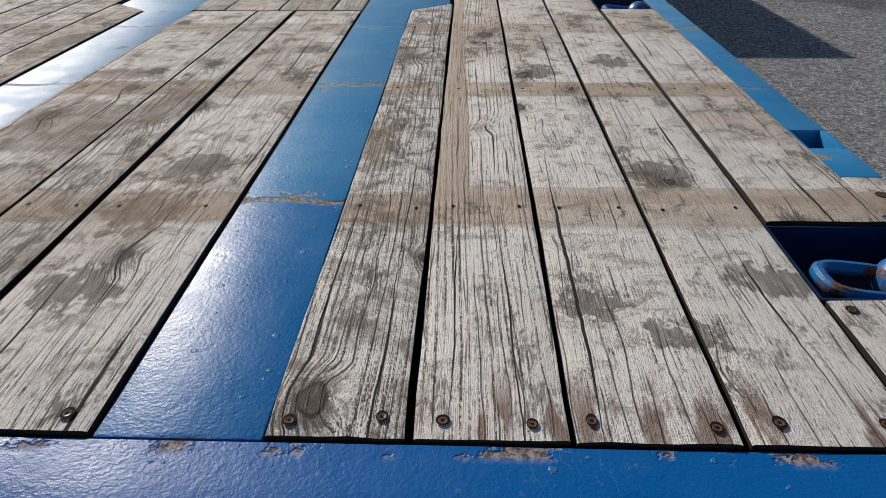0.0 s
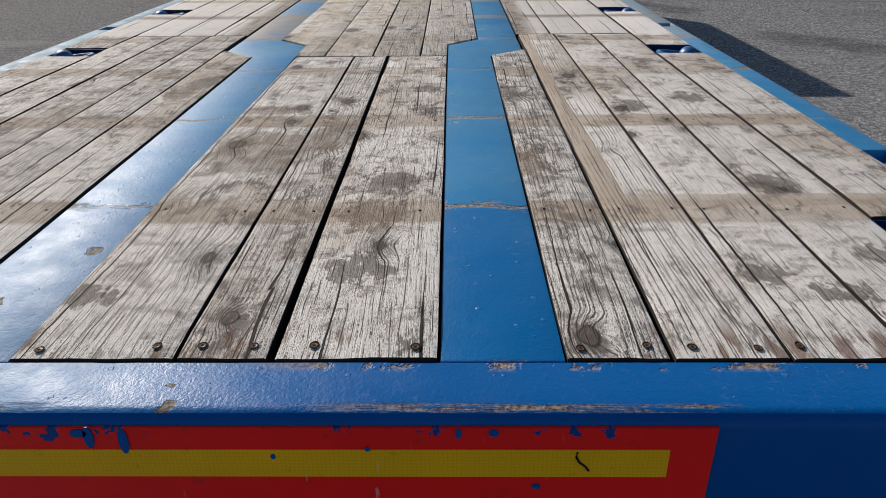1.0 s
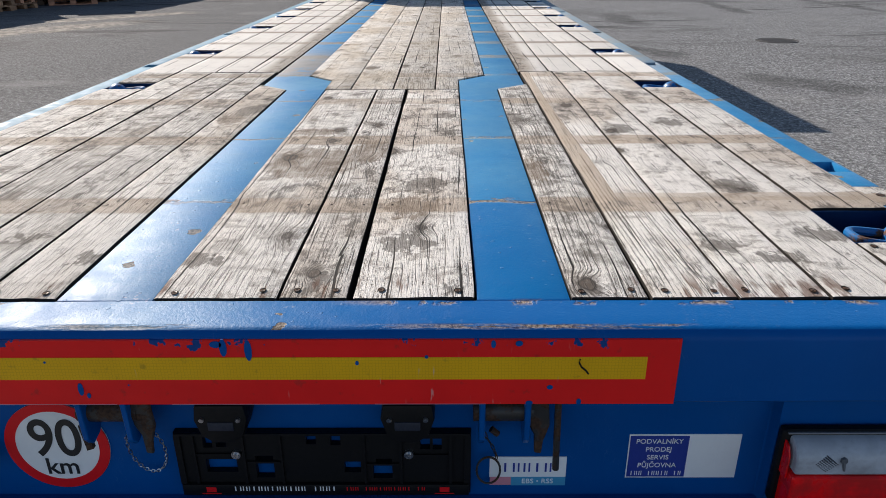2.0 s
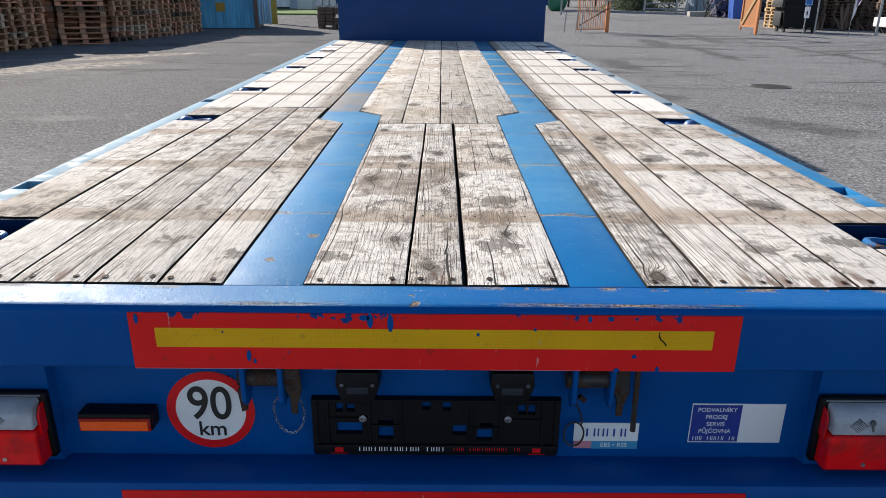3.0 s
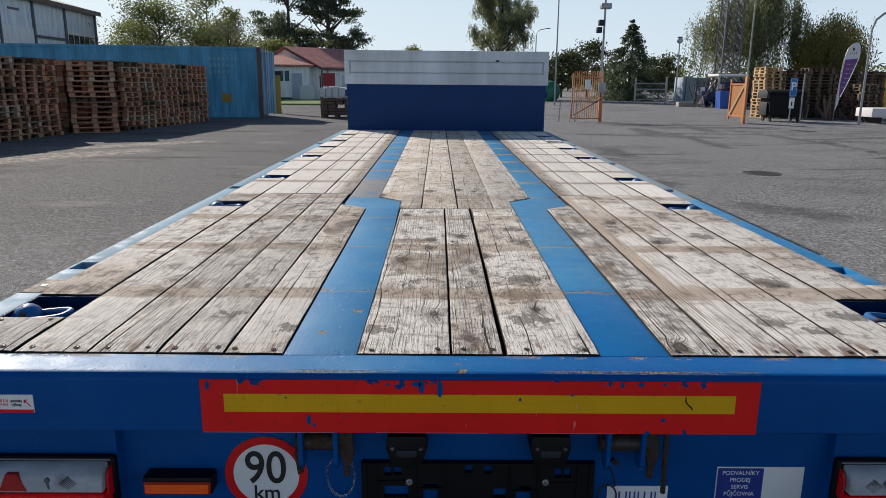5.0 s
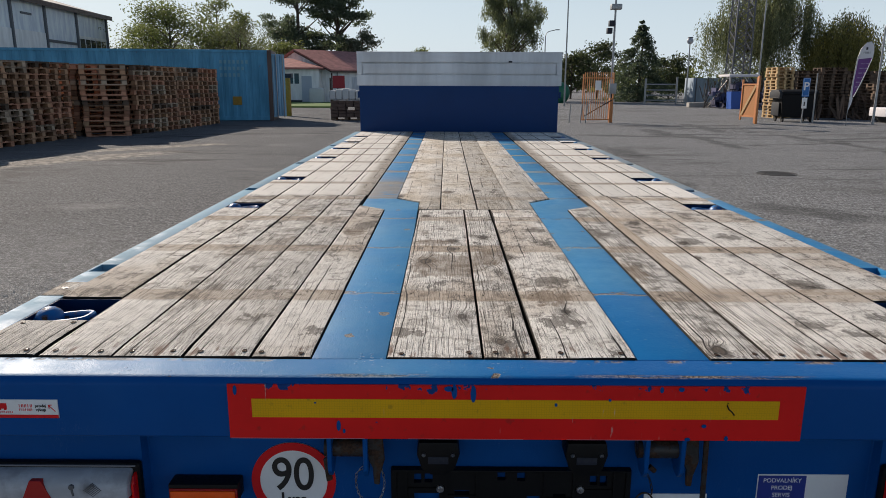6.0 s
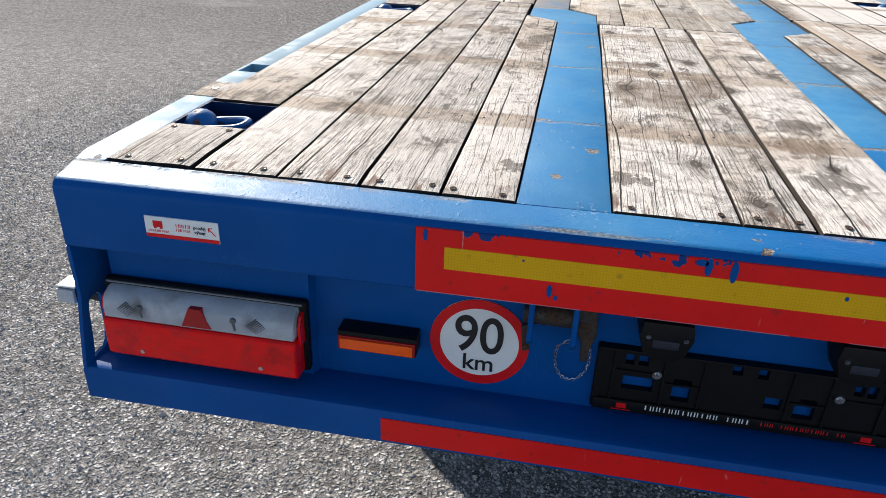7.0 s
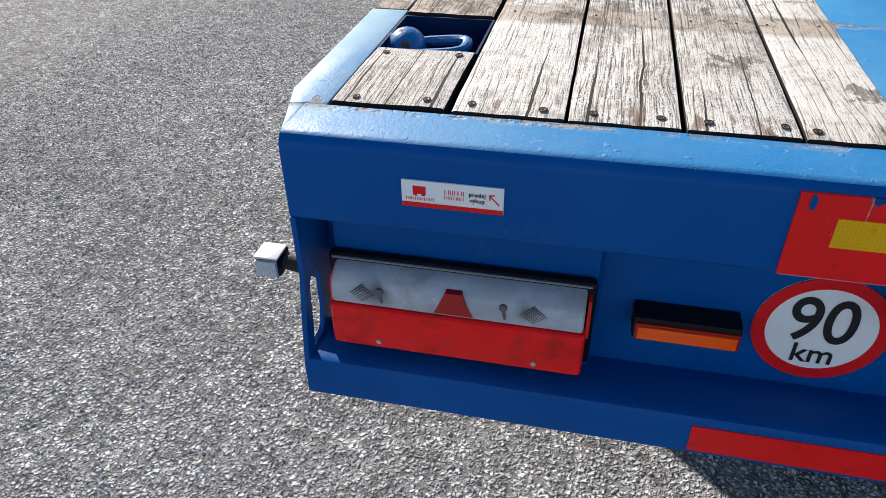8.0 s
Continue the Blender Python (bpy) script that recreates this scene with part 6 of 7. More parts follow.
for x in (-1.75, -1.3, -1.1):
    bar(bm, (x, -0.5, 0), (x + 0.04, -0.5, 0.75), 0.022)
ring_bar(bm, [(-1.1, -0.5, 0.05), (-1.05, -0.5, 0.6), (-0.95, -0.5, 0.85), (-0.85, -0.5, 0.9)], 0.015, 6, False)
part("stake_row", bm, GALV, gp)
g = thing("panel_gate", (11.87, 28.2, 0), "open orange timber gate leaf with diagonal brace", "gate", "yard gates")
g.rotation_euler = (0, 0, radians(-80))
part("gate_frame", boxes((0, 0.06, -0.03, 0.03, 0.12, 1.72), (0.98, 1.04, -0.03, 0.03, 0.05, 1.8), (0.06, 0.98, -0.025, 0.025, 0.25, 0.31), (0.06, 0.98, -0.025, 0.025, 1.5, 1.56)), ORANGE, g)
bm = bmesh.new()
prism(bm, [(0.06, 0.31), (0.14, 0.31), (0.98, 1.44), (0.98, 1.5), (0.9, 1.5), (0.06, 0.38)], 1, -0.03, -0.012)
part("brace", bm, PALLET_PALE, g)
part("gate_panel", boxes((0.06, 0.98, 0.0, 0.012, 0.31, 1.5)), plain("brown_mesh_panel", (0.44, 0.19, 0.07), 0.8, vary=0.3, scale=30), g, "brown mesh infill")
part("post", boxes((1.05, 1.14, -0.04, 0.05, 0, 1.86), round_by=0.01), ORANGE, g)

# waste bin on castors
b = thing("waste_bin", (14.52, 29.3, 0), "large black plastic waste bin with lid on castors", "waste bin")
bm = bmesh.new()
prism(bm, [(-0.62, 0.2), (0.74, 0.2), (0.80, 1.14), (-0.72, 1.14)], 1, -0.45, 0.45)
ease(bm, 0.04, 3)
part("body", bm, BIN_BLACK, b)
bm = bmesh.new()
prism(bm, [(-0.50, 1.14), (0.50, 1.14), (0.46, 1.25), (0.26, 1.33), (-0.26, 1.33), (-0.46, 1.25)], 0, -0.70, 0.82)
ease(bm, 0.03, 2)
part("lid", bm, BIN_BLACK, b)
bm = bmesh.new()
prism(bm, [(-0.47, 0.95), (0.47, 0.95), (0.48, 1.20), (0.30, 1.32), (-0.30, 1.32), (-0.48, 1.20)], 0, -0.83, -0.71)
ease(bm, 0.03, 2)
part("end_cap", bm, BIN_GREY, b, "dull grey rounded lid end")
part("end_panel", boxes((-0.74, -0.70, -0.30, 0.40, 0.25, 0.80), round_by=0.02), BIN_GREY, b, "dull grey end panel")
bm = bmesh.new()
bar(bm, (-0.82, -0.36, 0.98), (-0.82, 0.36, 0.98), 0.03)
part("lift_handle", bm, BIN_BLACK, b)
for sx in (-0.55, 0.64):
    for sy in (-0.32, 0.32):
        bm = bmesh.new()
        bar(bm, (sx - 0.03, sy, 0.1), (sx + 0.03, sy, 0.1), 0.1, n=14)
        bar(bm, (sx, sy, 0.1), (sx, sy, 0.21), 0.03, n=6)
        part("castor", bm, RUBBER, b)

# parking sign
p = thing("parking_sign", (14.13, 27.6, 0), "blue parking sign with white letter on a post", "sign")
bm = bmesh.new()
bar(bm, (-0.03, 0, 0), (0.03, 0, 1.78), 0.022)
part("post", bm, GALV, p)
part("sign_plate", boxes((-0.135, 0.145, -0.045, -0.03, 1.06, 1.79), round_by=0.004), SIGN_BLUE, p, "blue plate")
part("sign_border", boxes((-0.120, -0.112, -0.048, -0.044, 1.09, 1.76), (0.122, 0.130, -0.048, -0.044, 1.09, 1.76), (-0.112, 0.122, -0.048, -0.044, 1.752, 1.76), (-0.112, 0.122, -0.048, -0.044, 1.09, 1.098)), WHITE, p)
lettering("sign_letter", "P", 0.44, WHITE, p, (0.005, -0.046, 1.45), bold=0.008)
part("sub_plate", boxes((-0.10, 0.10, -0.045, -0.03, 0.60, 1.02), round_by=0.004), WHITE, p, "white small plate")
part("print_bar", boxes((-0.03, 0.02, -0.047, -0.044, 0.70, 0.86)), INK, p)

# feather flag
fl = thing("feather_flag", (15.13, 26.2, 0), "white and purple feather flag on a slim pole", "flag")
bm = bmesh.new()
ring_bar(bm, [(0, 0, 0), (0.0, 0, 0.55), (0.05, 0, 1.5), (0.12, 0, 2.45), (0.22, 0, 2.83), (0.40, 0, 3.06), (0.56, 0, 3.10), (0.68, 0, 2.98)], 0.013, 6, False)
part("pole", bm, GALV, fl)
for nm, mt, out in (("flag_top", CLOTH, [(0.125, 2.46), (0.225, 2.82), (0.40, 3.05), (0.56, 3.09), (0.67, 2.98), (0.71, 2.75), (0.69, 2.52)]), ("flag_field", PURPLE, [(0.095, 1.6), (0.165, 2.46), (0.66, 2.51), (0.50, 2.05), (0.28, 1.45), (0.10, 1.05)]), ("flag_edge", CLOTH, [(0.01, 0.56), (0.05, 1.5), (0.12, 2.45), (0.16, 2.46), (0.092, 1.6), (0.098, 1.05), (0.14, 1.05), (0.10, 0.80)]), ("flag_hem", CLOTH, [(0.14, 1.08), (0.30, 1.45), (0.52, 2.05), (0.665, 2.51), (0.69, 2.52), (0.55, 2.05), (0.33, 1.45), (0.17, 1.08)])):
    bm = bmesh.new()
    prism(bm, out, 1, -0.006, 0.006)
    part(nm, bm, mt, fl)
word_bars("print_bar", 0.30, 0.60, 2.70, 0.07, INK, fl, -0.008, (4, ))
part("print_bar", boxes((0.40, 0.47, -0.009, -0.0065, 2.80, 2.90)), INK, fl)
for i in range(6):
    word_bars("print_bar", 0.16 + i * 0.02, 0.30 + i * 0.055, 1.45 + i * 0.17, 0.04, CLOTH, fl, -0.008, (5, 3))

# wrapped goods beside the container
w = thing("wrapped_goods", (-4.36, 29.2, 0), "pallet of brown paving blocks under white sacks", "goods")
pallet(w, 1)
r4 = random.Random(8)
block = mesh_of("paving_block", boxes((0, 0.30, -0.4, 0.4, 0, 0.122), round_by=0.008), BRICKS)
for i in range(4):
    for k in range(5):
        if not (i == 2 and k == 2):
            o = part("paving_block", block, None, w)
            o.location = (-0.64 + i * 0.33 + r4.uniform(-0.015, 0.01), r4.uniform(-0.03, 0.03), 0.147 + k * 0.135)
bm = bmesh.new()
for i in range(5):
    x, h = -0.70 + i * 0.275, r4.uniform(0.38, 0.48)
    box(bm, x, x + 0.27, -0.42 + r4.uniform(0, 0.05), 0.38, 0.84, 0.84 + h)
ease(bm, 0.09, 3)
part("sack_layer", bm, SACK, w, "white woven sacks")
gs = thing("steel_stake", (-4.98, 28.9, 0), "thin dark steel stake by the goods", "stake")
bm = bmesh.new()
bar(bm, (0, 0, 0), (-0.02, 0, 1.74), 0.03)
part("stake", bm, RUST, gs)
w2 = thing("wrapped_goods", (-10.15, 54.5, 0), "white big bag standing on a lawn", "goods")
part("sack", boxes((-0.55, 0.55, -0.5, 0.5, 0.08, 1.18), round_by=0.15, seg=3), SACK, w2)
rp = thing("red_panel", (-6.62, 40, 0), "red sheet panel on a pole", "panel")
part("panel", boxes((-0.02, 0.66, -0.02, 0.02, 1.25, 1.95)), DULL_RED, rp)
bm = bmesh.new()
bar(bm, (-0.07, 0, 0), (-0.07, 0, 2.1), 0.04)
part("pole", bm, RUST, rp)
yp = thing("yellow_post", (-7.66, 32.8, 0), "yellow painted bollard with dark head", "bollard")
part("post", boxes((-0.14, 0.14, -0.1, 0.1, 0, 1.76), round_by=0.02), DULL_YELLOW, yp)
part("head", boxes((-0.18, 0.24, -0.2, 0.2, 1.76, 1.96), round_by=0.03), DARK, yp)

# lawn, kerb, manhole, tar patches
lawn = new("lawn", mesh_of("lawn", boxes((-18, -6.9, 45, 56.3, -0.1, 0.10), round_by=0.05), GRASSY))
tagged(lawn, "short green lawn beside the yard", "lawn", kind="stuff")
kb = new("kerb", mesh_of("kerb", boxes((16.6, 27, 48.6, 49.2, -0.1, 0.32), round_by=0.03), CONCRETE))
tagged(kb, "low pale concrete kerb wall", "kerb", kind="structure")
mh = thing("manhole_cover", (5.57, 10.9, 0), "round dark iron manhole cover set in asphalt", "manhole cover")
bm = bmesh.new()
bmesh.ops.create_cone(bm, cap_ends=True, segments=40, radius1=0.285, radius2=0.285, depth=0.05, matrix=Matrix.Translation((0, 0, -0.018)))
for k in range(-3, 4):
    w = math.sqrt(0.25 ** 2 - (0.07 * k) ** 2)
    box(bm, -w, w, 0.07 * k - 0.014, 0.07 * k + 0.014, 0.004, 0.010)
part("cover", bm, TAR, mh)
bm = bmesh.new()
ring_bar(bm, [(0.315 * math.cos(k * math.pi / 20), 0.315 * math.sin(k * math.pi / 20), -0.006) for k in range(40)], 0.016, 8)
part("frame_ring", bm, TAR, mh)

# far steel gate, bins, stall, yellow boxes, white trailer
fg = thing("far_gate", (17.0, 57, 0), "closed grey steel tube gate", "gate")
bm = bmesh.new()
for x in (-1.2, 1.3):
    bar(bm, (x, 0, 0), (x, 0, 2.1 if x > 0 else 2.0), 0.08)
for z in (0.3, 0.7, 1.1, 1.55):
    bar(bm, (-1.2, 0, z), (1.3, 0, z), 0.05)
part("tube_frame", bm, GALV, fg)
# solid box standing in for mesh fence panels behind their posts
wl = thing("mesh_fence", (24.8, 64, 0), "pale blue mesh fence panels with steel posts, built as a box", "container")
part("shell", boxes((-3.2, 3.2, -1.2, 1.2, 0, 2.12), round_by=0.03), MESH_BLUE, wl)
for x in (-3.0, -2.0, -1.0, 0.0, 1.0):
    part("fence_post", boxes((x - 0.04, x + 0.04, -1.35, -1.27, 0, 2.2)), MAST_GREY, wl)
for i in range(2):
    bb = thing("blue_bin", (18.45 + i * 0.88, 45.5 + 0.3 * i, 0), "blue plastic wheeled bin", "bin", "blue bins")
    bm = bmesh.new()
    prism(bm, [(-0.32, 0.0), (0.32, 0.0), (0.4, 1.1), (-0.4, 1.1)], 1, -0.4, 0.4)
    part("body", bm, BLUE_P, bb)
sl = thing("market_stall", (20.0, 47.4, 0), "stall with white roof and racks of goods", "stall")
part("roof", boxes((-1.65, 0.35, -1, 1, 2.04, 2.2), round_by=0.05), CLOTH, sl)
bm = bmesh.new()
r2 = random.Random(5)
for i in range(80):
    x, z = r2.uniform(-3.0, 2.4), r2.uniform(0.3, 2.0)
    bar(bm, (x, r2.uniform(-0.8, 0.8), max(0, z - 0.9)), (x + r2.uniform(-0.6, 0.6), 0, z), 0.03, n=5)
part("rack_tangle", bm, RUST, sl, "tangle of rusty racks")
bm = bmesh.new()
for i in range(70):
    x, z = r2.uniform(-2.6, 2.6), r2.uniform(0.0, 1.5)
    d = r2.uniform(0.1, 0.3)
    box(bm, x, x + d, -0.6, 0.3, z, z + r2.uniform(0.1, 0.4))
part("goods_clutter", bm, CLUTTER, sl, "dark crates and goods")
part("stall_frame", boxes((-1.6, -1.53, -0.9, -0.83, 0, 2.04), (0.2, 0.27, -0.9, -0.83, 0, 2.04)), GALV, sl)
gb = thing("green_igloo", (9.4, 60, 0), "rounded green recycling bin", "bin")
bm = bmesh.new()
bmesh.ops.create_uvsphere(bm, u_segments=16, v_segments=12, radius=0.85, matrix=Matrix.Translation((0, 0, 0.8)) @ Matrix.Diagonal((1, 1, 1.1, 1)))
part("body", bm, GREEN_P, gb)
for x, z in ((19.6, 0.0), (22.6, 0.0)):
    yb = thing("yellow_box", (x + 3.65, 36.5, 0), "yellow plastic skip box", "skip", "yellow boxes")
    bm = bmesh.new()
    prism(bm, [(-1.2, 0.1), (1.2, 0.1), (1.4, 2.1), (-1.4, 2.1)], 1, -0.9, 0.9)
    ease(bm, 0.05, 2)
    part("body", bm, YELLOW_P, yb)
wt = thing("white_box_trailer", (19.0, 28.6, 0), "low white trailer body", "trailer")
part("body", boxes((-1.3, 1.6, -0.6, 0.6, 0.25, 0.62), round_by=0.05), CLOTH, wt)
part("foot", boxes((-1.0, -0.8, -0.5, 0.5, 0, 0.26), (1.0, 1.2, -0.5, 0.5, 0, 0.26)), RUBBER, wt)
cl = thing("scrap_heap", (16.4, 31.0, 0), "dark broken pallets leaning in a heap", "scrap")
for i in range(26):
    bm = bmesh.new()
    x, y = r2.uniform(-0.4, 3.2), r2.uniform(-0.5, 0.5)
    a = Vector((x, y, 0.02))
    c = Vector((x + r2.uniform(-0.4, 0.4), y + 0.5, r2.uniform(0.3, 1.1)))
    bar(bm, a, c, 0.05, n=4)
    part("board", bm, PALLET_DARK, cl)

# buildings
h = thing("house", (-12.76, 60, 0), "white house with red metal roof behind a lawn", "house")
turn_house = Matrix.Rotation(radians(-41.5), 4, "Z")
bm = bmesh.new()
prism(bm, [(-4.4, 0), (4.4, 0), (4.4, 2.6), (0, 4.18), (-4.4, 2.6)], 1, 0.0, 14.0)
bm.transform(turn_house)
part("wall", bm, PLASTER, h, "white wall")
bm = bmesh.new()
prism(bm, [(-4.7, 2.5), (0, 4.20), (4.75, 2.5), (4.75, 2.62), (0, 4.32), (-4.7, 2.62)], 1, -0.3, 14.3)
bm.transform(turn_house)
roof = part("roof", bm, ROOF_RED, h, "red roof")
bm = bmesh.new()
prism(bm, [(0.05, 4.10), (4.75, 2.42), (4.75, 2.52), (0.05, 4.20)], 1, -0.34, -0.30)
prism(bm, [(4.72, 2.40), (4.80, 2.40), (4.80, 2.52), (4.72, 2.52)], 1, -0.30, 14.3)
bm.transform(turn_house)
part("fascia", bm, RUSTY_FRAME, roof, "dark brown fascia")
for y0, y1, z1 in ((2.2, 8.5, 2.05), (9.5, 12.5, 2.05)):
    bm = boxes((4.39, 4.45, y0, y1, 0.1, z1))
    bm.transform(turn_house)
    part("garage_door", bm, GREY_SHEET, h)
bm = boxes((4.47, 4.55, 0.55, 0.63, 0, 2.4))
bm.transform(turn_house)
part("downpipe", bm, GALV, h)
part("wing_wall", boxes((-6.5, 2.42, -3.5, 0.0, 0, 2.72)), PLASTER, h, "white single storey wing")
bm = bmesh.new()
low = [bm.verts.new(p) for p in ((-6.7, -3.9, 2.62), (2.75, -3.9, 2.62), (2.75, -1.2, 2.62), (-6.7, 0.3, 2.62))]
top = [bm.verts.new(p) for p in ((-6.7, -3.9, 2.76), (2.75, -3.9, 2.76), (2.75, -1.2, 2.76), (-6.7, 0.0, 3.60), (-0.3, -0.6, 3.55))]
for f in ((low[0], low[1], low[2], low[3]), (low[0], low[1], top[1], top[0]), (low[1], low[2], top[2], top[1]), (top[0], top[1], top[4], top[3]), (top[1], top[2], top[4]), (low[2], low[3], top[3], top[4], top[2]), (low[3], low[0], top[0], top[3])):
    bm.faces.new(f)
part("wing_roof", bm, ROOF_RED, h, "red roof")
wd = part("window", boxes((-0.06, 0.92, -3.56, -3.46, 1.42, 2.38)), WHITE, h, "white window frame")
for k in (0.02, 0.49):
    part("pane", boxes((k, k + 0.36, -3.575, -3.555, 1.5, 2.3)), GLASS, wd)
part("door", boxes((1.05, 1.85, -3.55, -3.46, 0.1, 2.1)), DOOR_BLUE, h, "pale blue door")
part("plinth", boxes((-6.5, 2.44, -3.54, -3.44, 0, 0.22)), DARK, h)

hall = thing("grey_hall", (-28.5, 60, 0), "long grey clad industrial hall with shallow roof", "hall")
hall.rotation_euler = (0, 0, radians(4.3))
part("wall", boxes((-16, 0, -34, 0, 0, 6.75)), HALL_SHEET, hall, "blue-grey sheet wall")
bm = bmesh.new()
prism(bm, [(0.35, 6.72), (0.35, 6.84), (-8, 9.25), (-16.35, 6.84), (-16.35, 6.72), (-8, 9.1)], 1, -34.3, 0.35)
part("roof", bm, ROOF_GREY, hall, "pale grey roof")
bm = bmesh.new()
prism(bm, [(0, 6.72), (-16, 6.72), (-8, 9.1)], 1, -0.2, -0.02)
part("gable", bm, HALL_SHEET, hall)
part("eave_board", boxes((0.36, 0.42, -34.3, 0.35, 6.55, 6.88)), RUSTY_FRAME, hall, "brown eave board")
for sy in (0.15, 5.9, 10.9, 15.4, 19.9):
    part("pilaster", boxes((0.002, 0.14, -sy - 0.1, -sy + 0.1, 0, 6.72)), MAST_GREY, hall)
for a, b, z0, z1 in ((11.05, 15.25, 2.6, 4.82), (15.55, 19.75, 2.6, 4.82), (0.4, 5.7, 4.86, 5.0)):
    part("white_panel", boxes((0.002, 0.07, -b, -a, z0, z1)), PLASTER, hall, "white wall panel")
part("ledge", boxes((0.002, 0.10, -10.7, -6.2, 4.26, 4.44)), MAST_GREY, hall)
part("louvre", boxes((0.002, 0.06, -14.1, -12.7, 5.82, 5.96)), MAST_GREY, hall)
wd = part("window", boxes((0.002, 0.05, -5.6, -0.5, 3.4, 4.84)), WHITE, hall)
for k in range(5):
    part("pane", boxes((0.045, 0.075, -5.5 + k * 1.0, -4.68 + k * 1.0, 3.5, 4.78)), GLASS, wd)


# ---- trees ----
def leaf_cloud(points, size, rs, hang=0.0):
    """Many small leaf quads round the given points (n x 3)."""
    n = len(points)
    u = rs.normal(size=(n, 3))
    u /= np.linalg.norm(u, axis=1)[:, None]
    w = rs.normal(size=(n, 3))
    if hang:
        u = u * (1 - hang) + np.array([0, 0, -1.0]) * hang
        u /= np.linalg.norm(u, axis=1)[:, None]
    w -= (w * u).sum(1)[:, None] * u
    w /= np.linalg.norm(w, axis=1)[:, None]
    s = size * rs.uniform(0.6, 1.4, n)[:, None]
    a, b = u * s, w * s * (0.35 if hang else 0.6)
    q = np.stack([points - a - b * 0.3, points + b, points + a, points - b], 1).reshape(-1, 3)
    me = bpy.data.meshes.new("crown")
    me.from_pydata(q.tolist(), [], [(4 * i, 4 * i + 1, 4 * i + 2, 4 * i + 3) for i in range(n)])
    return me


def tree(x, y, height, spread, form, material, label, seed_no, leaf=0.16, amount=5200):
    rs = np.random.RandomState(seed_no)
    t = thing("tree", (x, y, 0), label, "tree")
    bm = bmesh.new()
    trunk_r = 0.025 * height
    lean = rs.normal(size=2) * 0.02 * height
    top = Vector((lean[0], lean[1], height * 0.93))
    bar(bm, (0, 0, 0), tuple(top * 0.5), trunk_r, trunk_r * 0.6, 9)
    bar(bm, tuple(top * 0.5), tuple(top), trunk_r * 0.6, trunk_r * 0.12, 7)
    pts = []
    if form == "spruce":
        for k in range(22):
            f = k / 21
            z = height * (0.1 + 0.88 * f)
            reach = spread * (1 - f) ** 0.85 + 0.1
            for j in range(9):
                ang = rs.uniform(0, 6.283)
                r = reach * rs.uniform(0.7, 1.08)
                tip = np.array([r * math.cos(ang), r * math.sin(ang), z - 0.34 * r + rs.normal() * 0.1])
                base = np.array([0, 0, z])
                m = max(6, int(amount / 230 * (0.3 + r / spread)))
                s = rs.uniform(0.15, 1, m)[:, None] ** 0.7
                pts.append(base + (tip - base) * s + rs.normal(size=(m, 3)) * np.array([0.16, 0.16, 0.09]) * (0.4 + r * 0.3))
    elif form == "birch":
        for k in range(84):
            f = rs.uniform(0, 1)
            ang, z = rs.uniform(0, 6.283), height * (0.42 + 0.55 * f)
            r = spread * math.sin(math.pi * (0.30 + 0.62 * f)) * rs.uniform(0.25, 1.0)
            tip = Vector((r * math.cos(ang), r * math.sin(ang), z))
            bar(bm, (0, 0, max(height * 0.3, z - r * 1.1)), tuple(tip), trunk_r * 0.22, 0.015, 5)
            for j in range(5):
                o = np.array(tip) * np.array([1, 1, 0]) * rs.uniform(0.75, 1.05) + np.array([0, 0, z]) + rs.normal(size=3) * 0.22
                m = int(amount / 420)
                s = rs.uniform(0, 1, m)[:, None]
                pts.append(o + np.array([0, 0, -1]) * rs.uniform(0.5, 1.7) * s + rs.normal(size=(m, 3)) * 0.14)
    elif form == "willow":
        limbs = 46
        for k in range(limbs):
            ang, r = rs.uniform(0, 6.283), spread * math.sqrt(rs.uniform(0.03, 1))
            zt = height * (1.0 - 0.42 * (r / spread) ** 2) * rs.uniform(0.86, 1.0)
            tip = Vector((r * math.cos(ang), r * math.sin(ang), zt))
            bar(bm, (0, 0, height * 0.32), tuple(tip * 0.96), trunk_r * 0.28, 0.02, 5)
            for j in range(12):
                o = np.array(tip) + rs.normal(size=3) * np.array([0.5, 0.5, 0.3])
                ln = rs.uniform(0.35, 0.78) * zt
                m = max(5, int(amount / (limbs * 12)))
                s = rs.uniform(0, 1, m)[:, None]
                pts.append(o + np.array([0, 0, -1]) * ln * s + rs.normal(size=(m, 3)) * 0.13)
    else:
        limbs = 30 if form == "broad" else 24
        low = 0.25 if form == "broad" else 0.34
        for k in range(limbs):
            ang, f = rs.uniform(0, 6.283), rs.uniform(0, 1)
            z = height * (low + (0.97 - low) * f)
            prof = math.sin(math.pi * (0.18 + 0.74 * f)) if form == "broad" else 0.95 - 0.5 * f
            r = spread * prof * rs.uniform(0.45, 1.05)
            tip = Vector((r * math.cos(ang), r * math.sin(ang), z))
            bar(bm, (0, 0, max(height * low * 0.7, z - r * 0.8)), tuple(tip), trunk_r * 0.3, 0.02, 5)
            clumps = 7 if form == "broad" else 4
            for j in range(clumps):
                c = np.array(tip) * rs.uniform(0.62, 1.03) * np.array([1, 1, 0]) + np.array([0, 0, z]) + rs.normal(size=3) * spread * (0.16 if form == "broad" else 0.2) * np.array([1, 1, 0.6])
                m = int(amount / (limbs * clumps))
                sq, wide = (0.6, 0.115) if form == "broad" else (0.42, 0.088)
                pts.append(c + rs.normal(size=(m, 3)) * spread * wide * np.array([1, 1, sq]))
    part("trunk", bm, BARK, t, "brown trunk and limbs")
    me = leaf_cloud(np.concatenate(pts), leaf, rs, 0.7 if form in ("willow", "birch") else 0.0)
    me.materials.append(material)
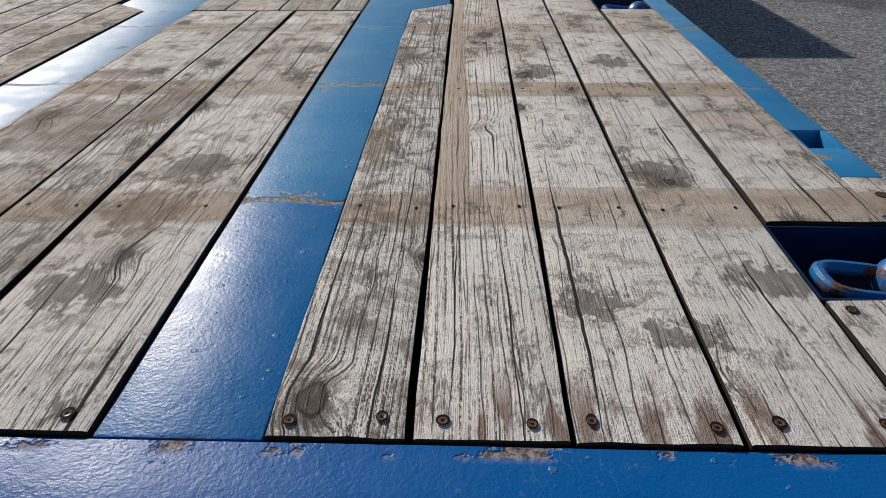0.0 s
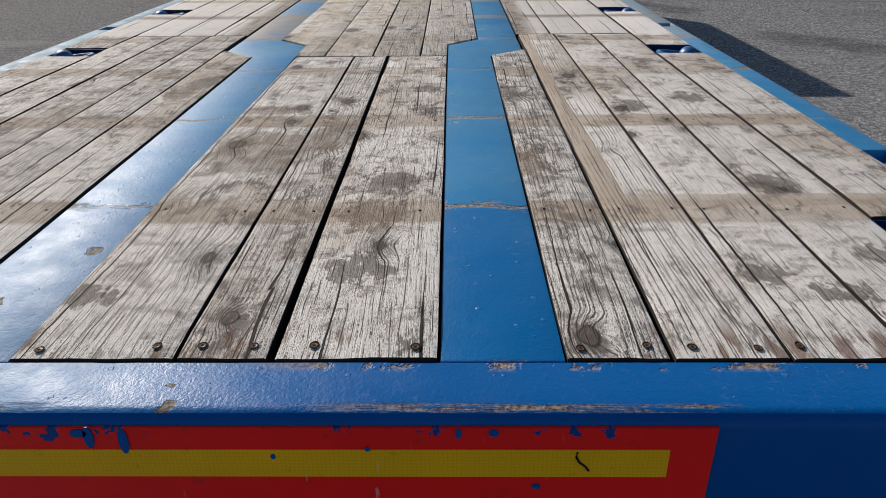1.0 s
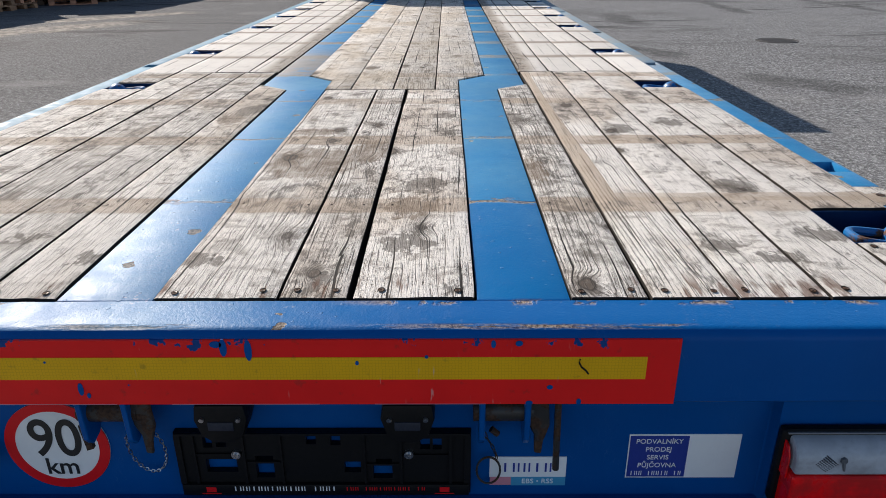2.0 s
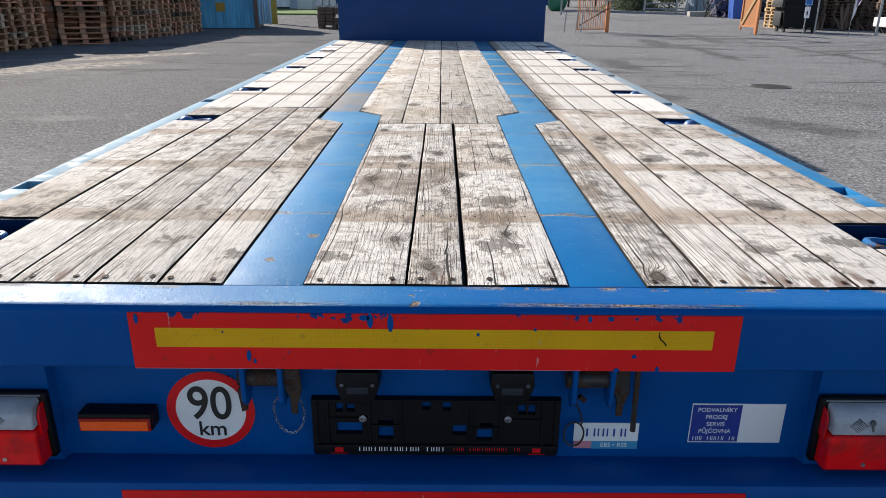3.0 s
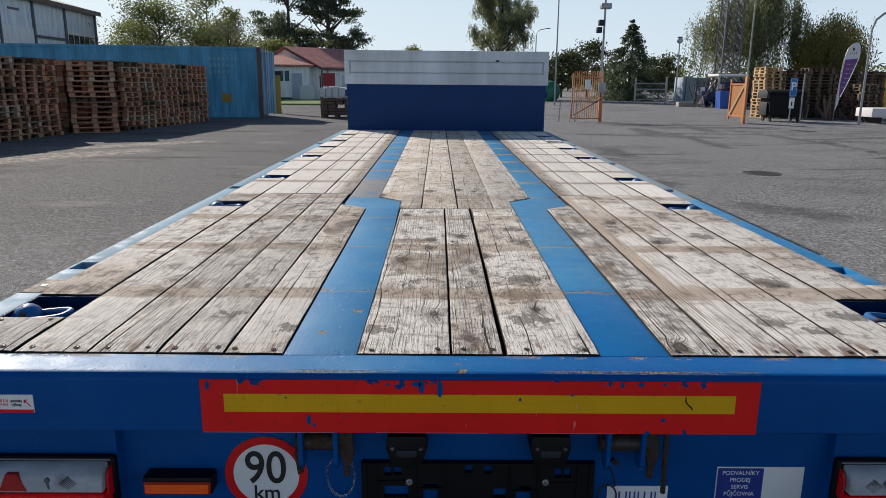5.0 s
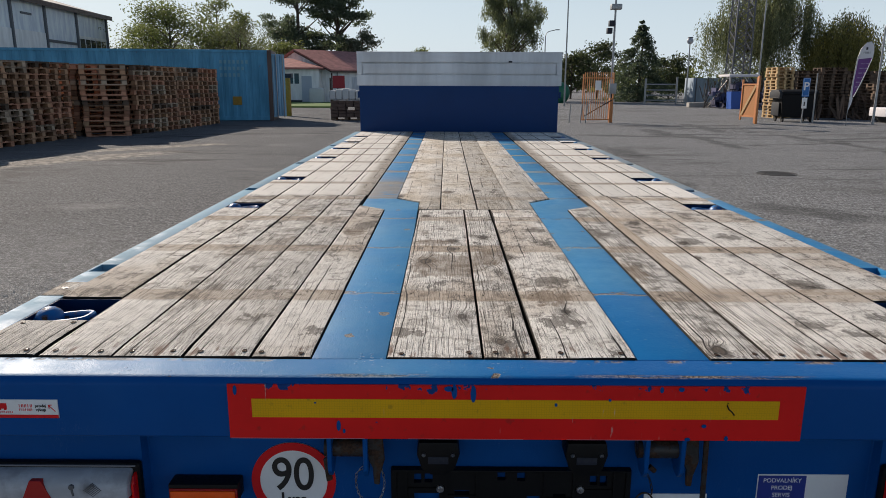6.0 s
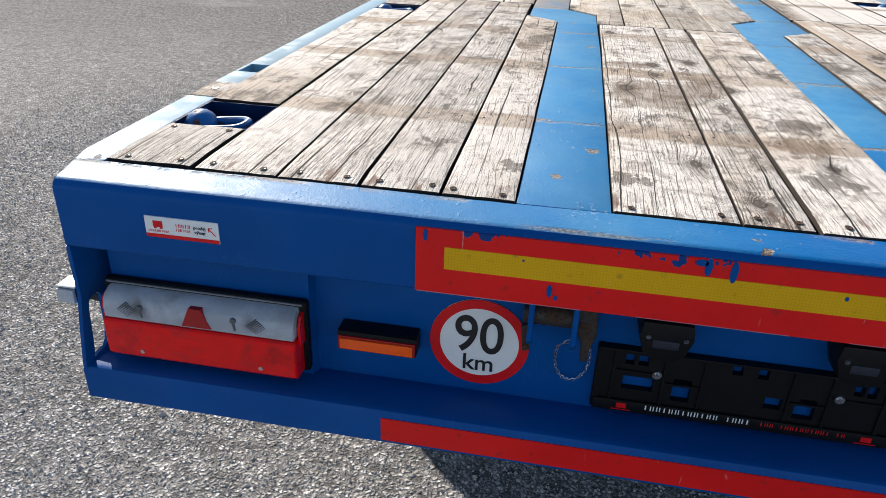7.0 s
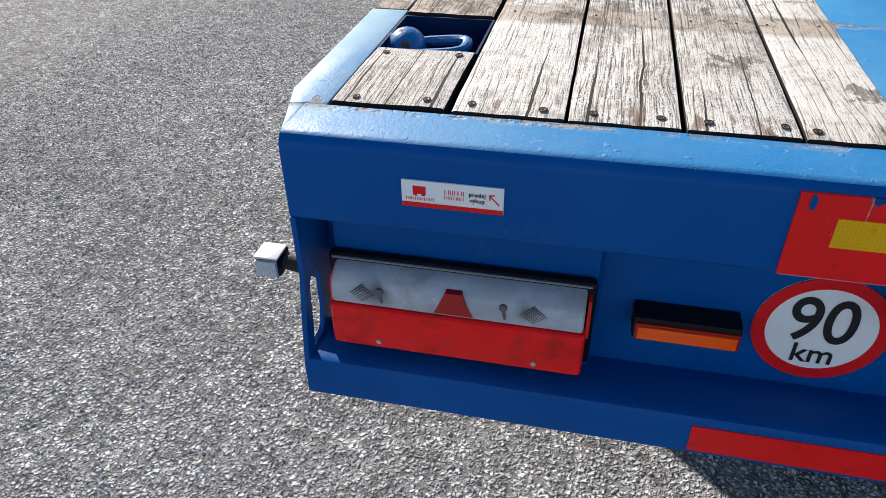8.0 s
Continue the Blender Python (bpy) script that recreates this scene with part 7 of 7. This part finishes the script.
    part("crown", me, None, t, "crown of small leaves")
    return t


tree(-23.4, 60, 7.7, 4.6, "broad", LEAF_LIGHT, "wide light green broadleaf tree with open crown", 1, leaf=0.085, amount=12000)
tree(-26.4, 64, 6.6, 3.6, "broad", LEAF_LIGHT, "low light green broadleaf tree behind a container", 31, leaf=0.09, amount=9000)
tree(-20.1, 63, 6.3, 3.4, "broad", LEAF_LIGHT, "low light green broadleaf tree behind a container", 2, leaf=0.09, amount=9000)
tree(-17.6, 60, 6.3, 3.2, "broad", LEAF_GREY, "thin grey-green tree with sparse crown", 3, leaf=0.06, amount=5200)
tree(-14.6, 64, 4.9, 2.6, "broad", LEAF_LIGHT, "low green broadleaf tree behind a container", 21, leaf=0.1, amount=6000)
tree(-30.5, 96, 12.6, 3.4, "broad", LEAF_OAK, "round green broadleaf tree behind a hall", 4, leaf=0.13)
tree(-27.5, 99, 10.8, 3.0, "broad", LEAF_OAK, "round green broadleaf tree behind a hall", 22, leaf=0.13)
tree(-15.0, 72, 12.9, 4.4, "pine", LEAF_PINE, "tall dark pine with layered crown", 5, leaf=0.12, amount=15000)
tree(-11.3, 74, 13.8, 4.1, "pine", LEAF_PINE, "tall dark pine with layered crown", 6, leaf=0.12, amount=15000)
tree(-17.9, 76, 7.4, 3.4, "broad", LEAF_GREY, "pale grey-green broadleaf tree behind a house", 7, leaf=0.08, amount=6000)
tree(-8.4, 70, 6.6, 2.0, "broad", LEAF_GREY, "pale grey-green broadleaf tree by a house", 8, leaf=0.1, amount=5600)
tree(-3.2, 96, 5.9, 2.4, "broad", LEAF_OAK, "small distant broadleaf tree", 9, leaf=0.12, amount=3500)
tree(3.9, 105, 5.0, 2.0, "broad", LEAF_OAK, "small distant broadleaf tree", 10, leaf=0.12, amount=1800)
tree(5.75, 70, 12.6, 3.7, "birch", LEAF_BIRCH, "tall birch with drooping airy crown", 11, leaf=0.085, amount=46000)
tree(13.4, 78, 4.9, 2.9, "broad", LEAF_DARK, "dark rounded bush tree", 12, leaf=0.12)
tree(17.5, 84, 6.2, 3.2, "broad", LEAF_DARK, "dark rounded bush tree", 13, leaf=0.12)
tree(17.6, 66, 7.2, 3.9, "spruce", LEAF_PINE, "dark green pointed spruce", 14, leaf=0.085, amount=30000)
tree(23.2, 75, 4.5, 2.6, "broad", LEAF_DARK, "dark rounded bush tree", 15, leaf=0.12)
tree(26.2, 60, 11.0, 4.3, "willow", LEAF_WILLOW, "large willow with hanging branches", 16, leaf=0.085, amount=60000)
tree(31.2, 57, 6.8, 2.5, "willow", LEAF_YELLOW, "yellowing willow with hanging branches", 18, leaf=0.09, amount=20000)
tree(34.0, 62, 8.2, 2.6, "willow", LEAF_DARK, "dark willow with hanging branches", 19, leaf=0.09, amount=20000)

# a belt of woods along the horizon
rs = np.random.RandomState(44)
pts = []
for k in range(150):
    x = -190 + 380 * k / 149 + rs.normal() * 1.5
    yy, hh = 150 + rs.normal() * 6, rs.uniform(3.0, 6.5)
    pts.append(np.array([x, yy, hh * 0.5]) + rs.normal(size=(170, 3)) * np.array([1.8, 1.5, hh * 0.26]))
me = leaf_cloud(np.concatenate(pts), 0.5, rs)
me.materials.append(LEAF_OAK)
woods = new("woods", me)
tagged(woods, "belt of far dark green woods", "woods", kind="stuff")
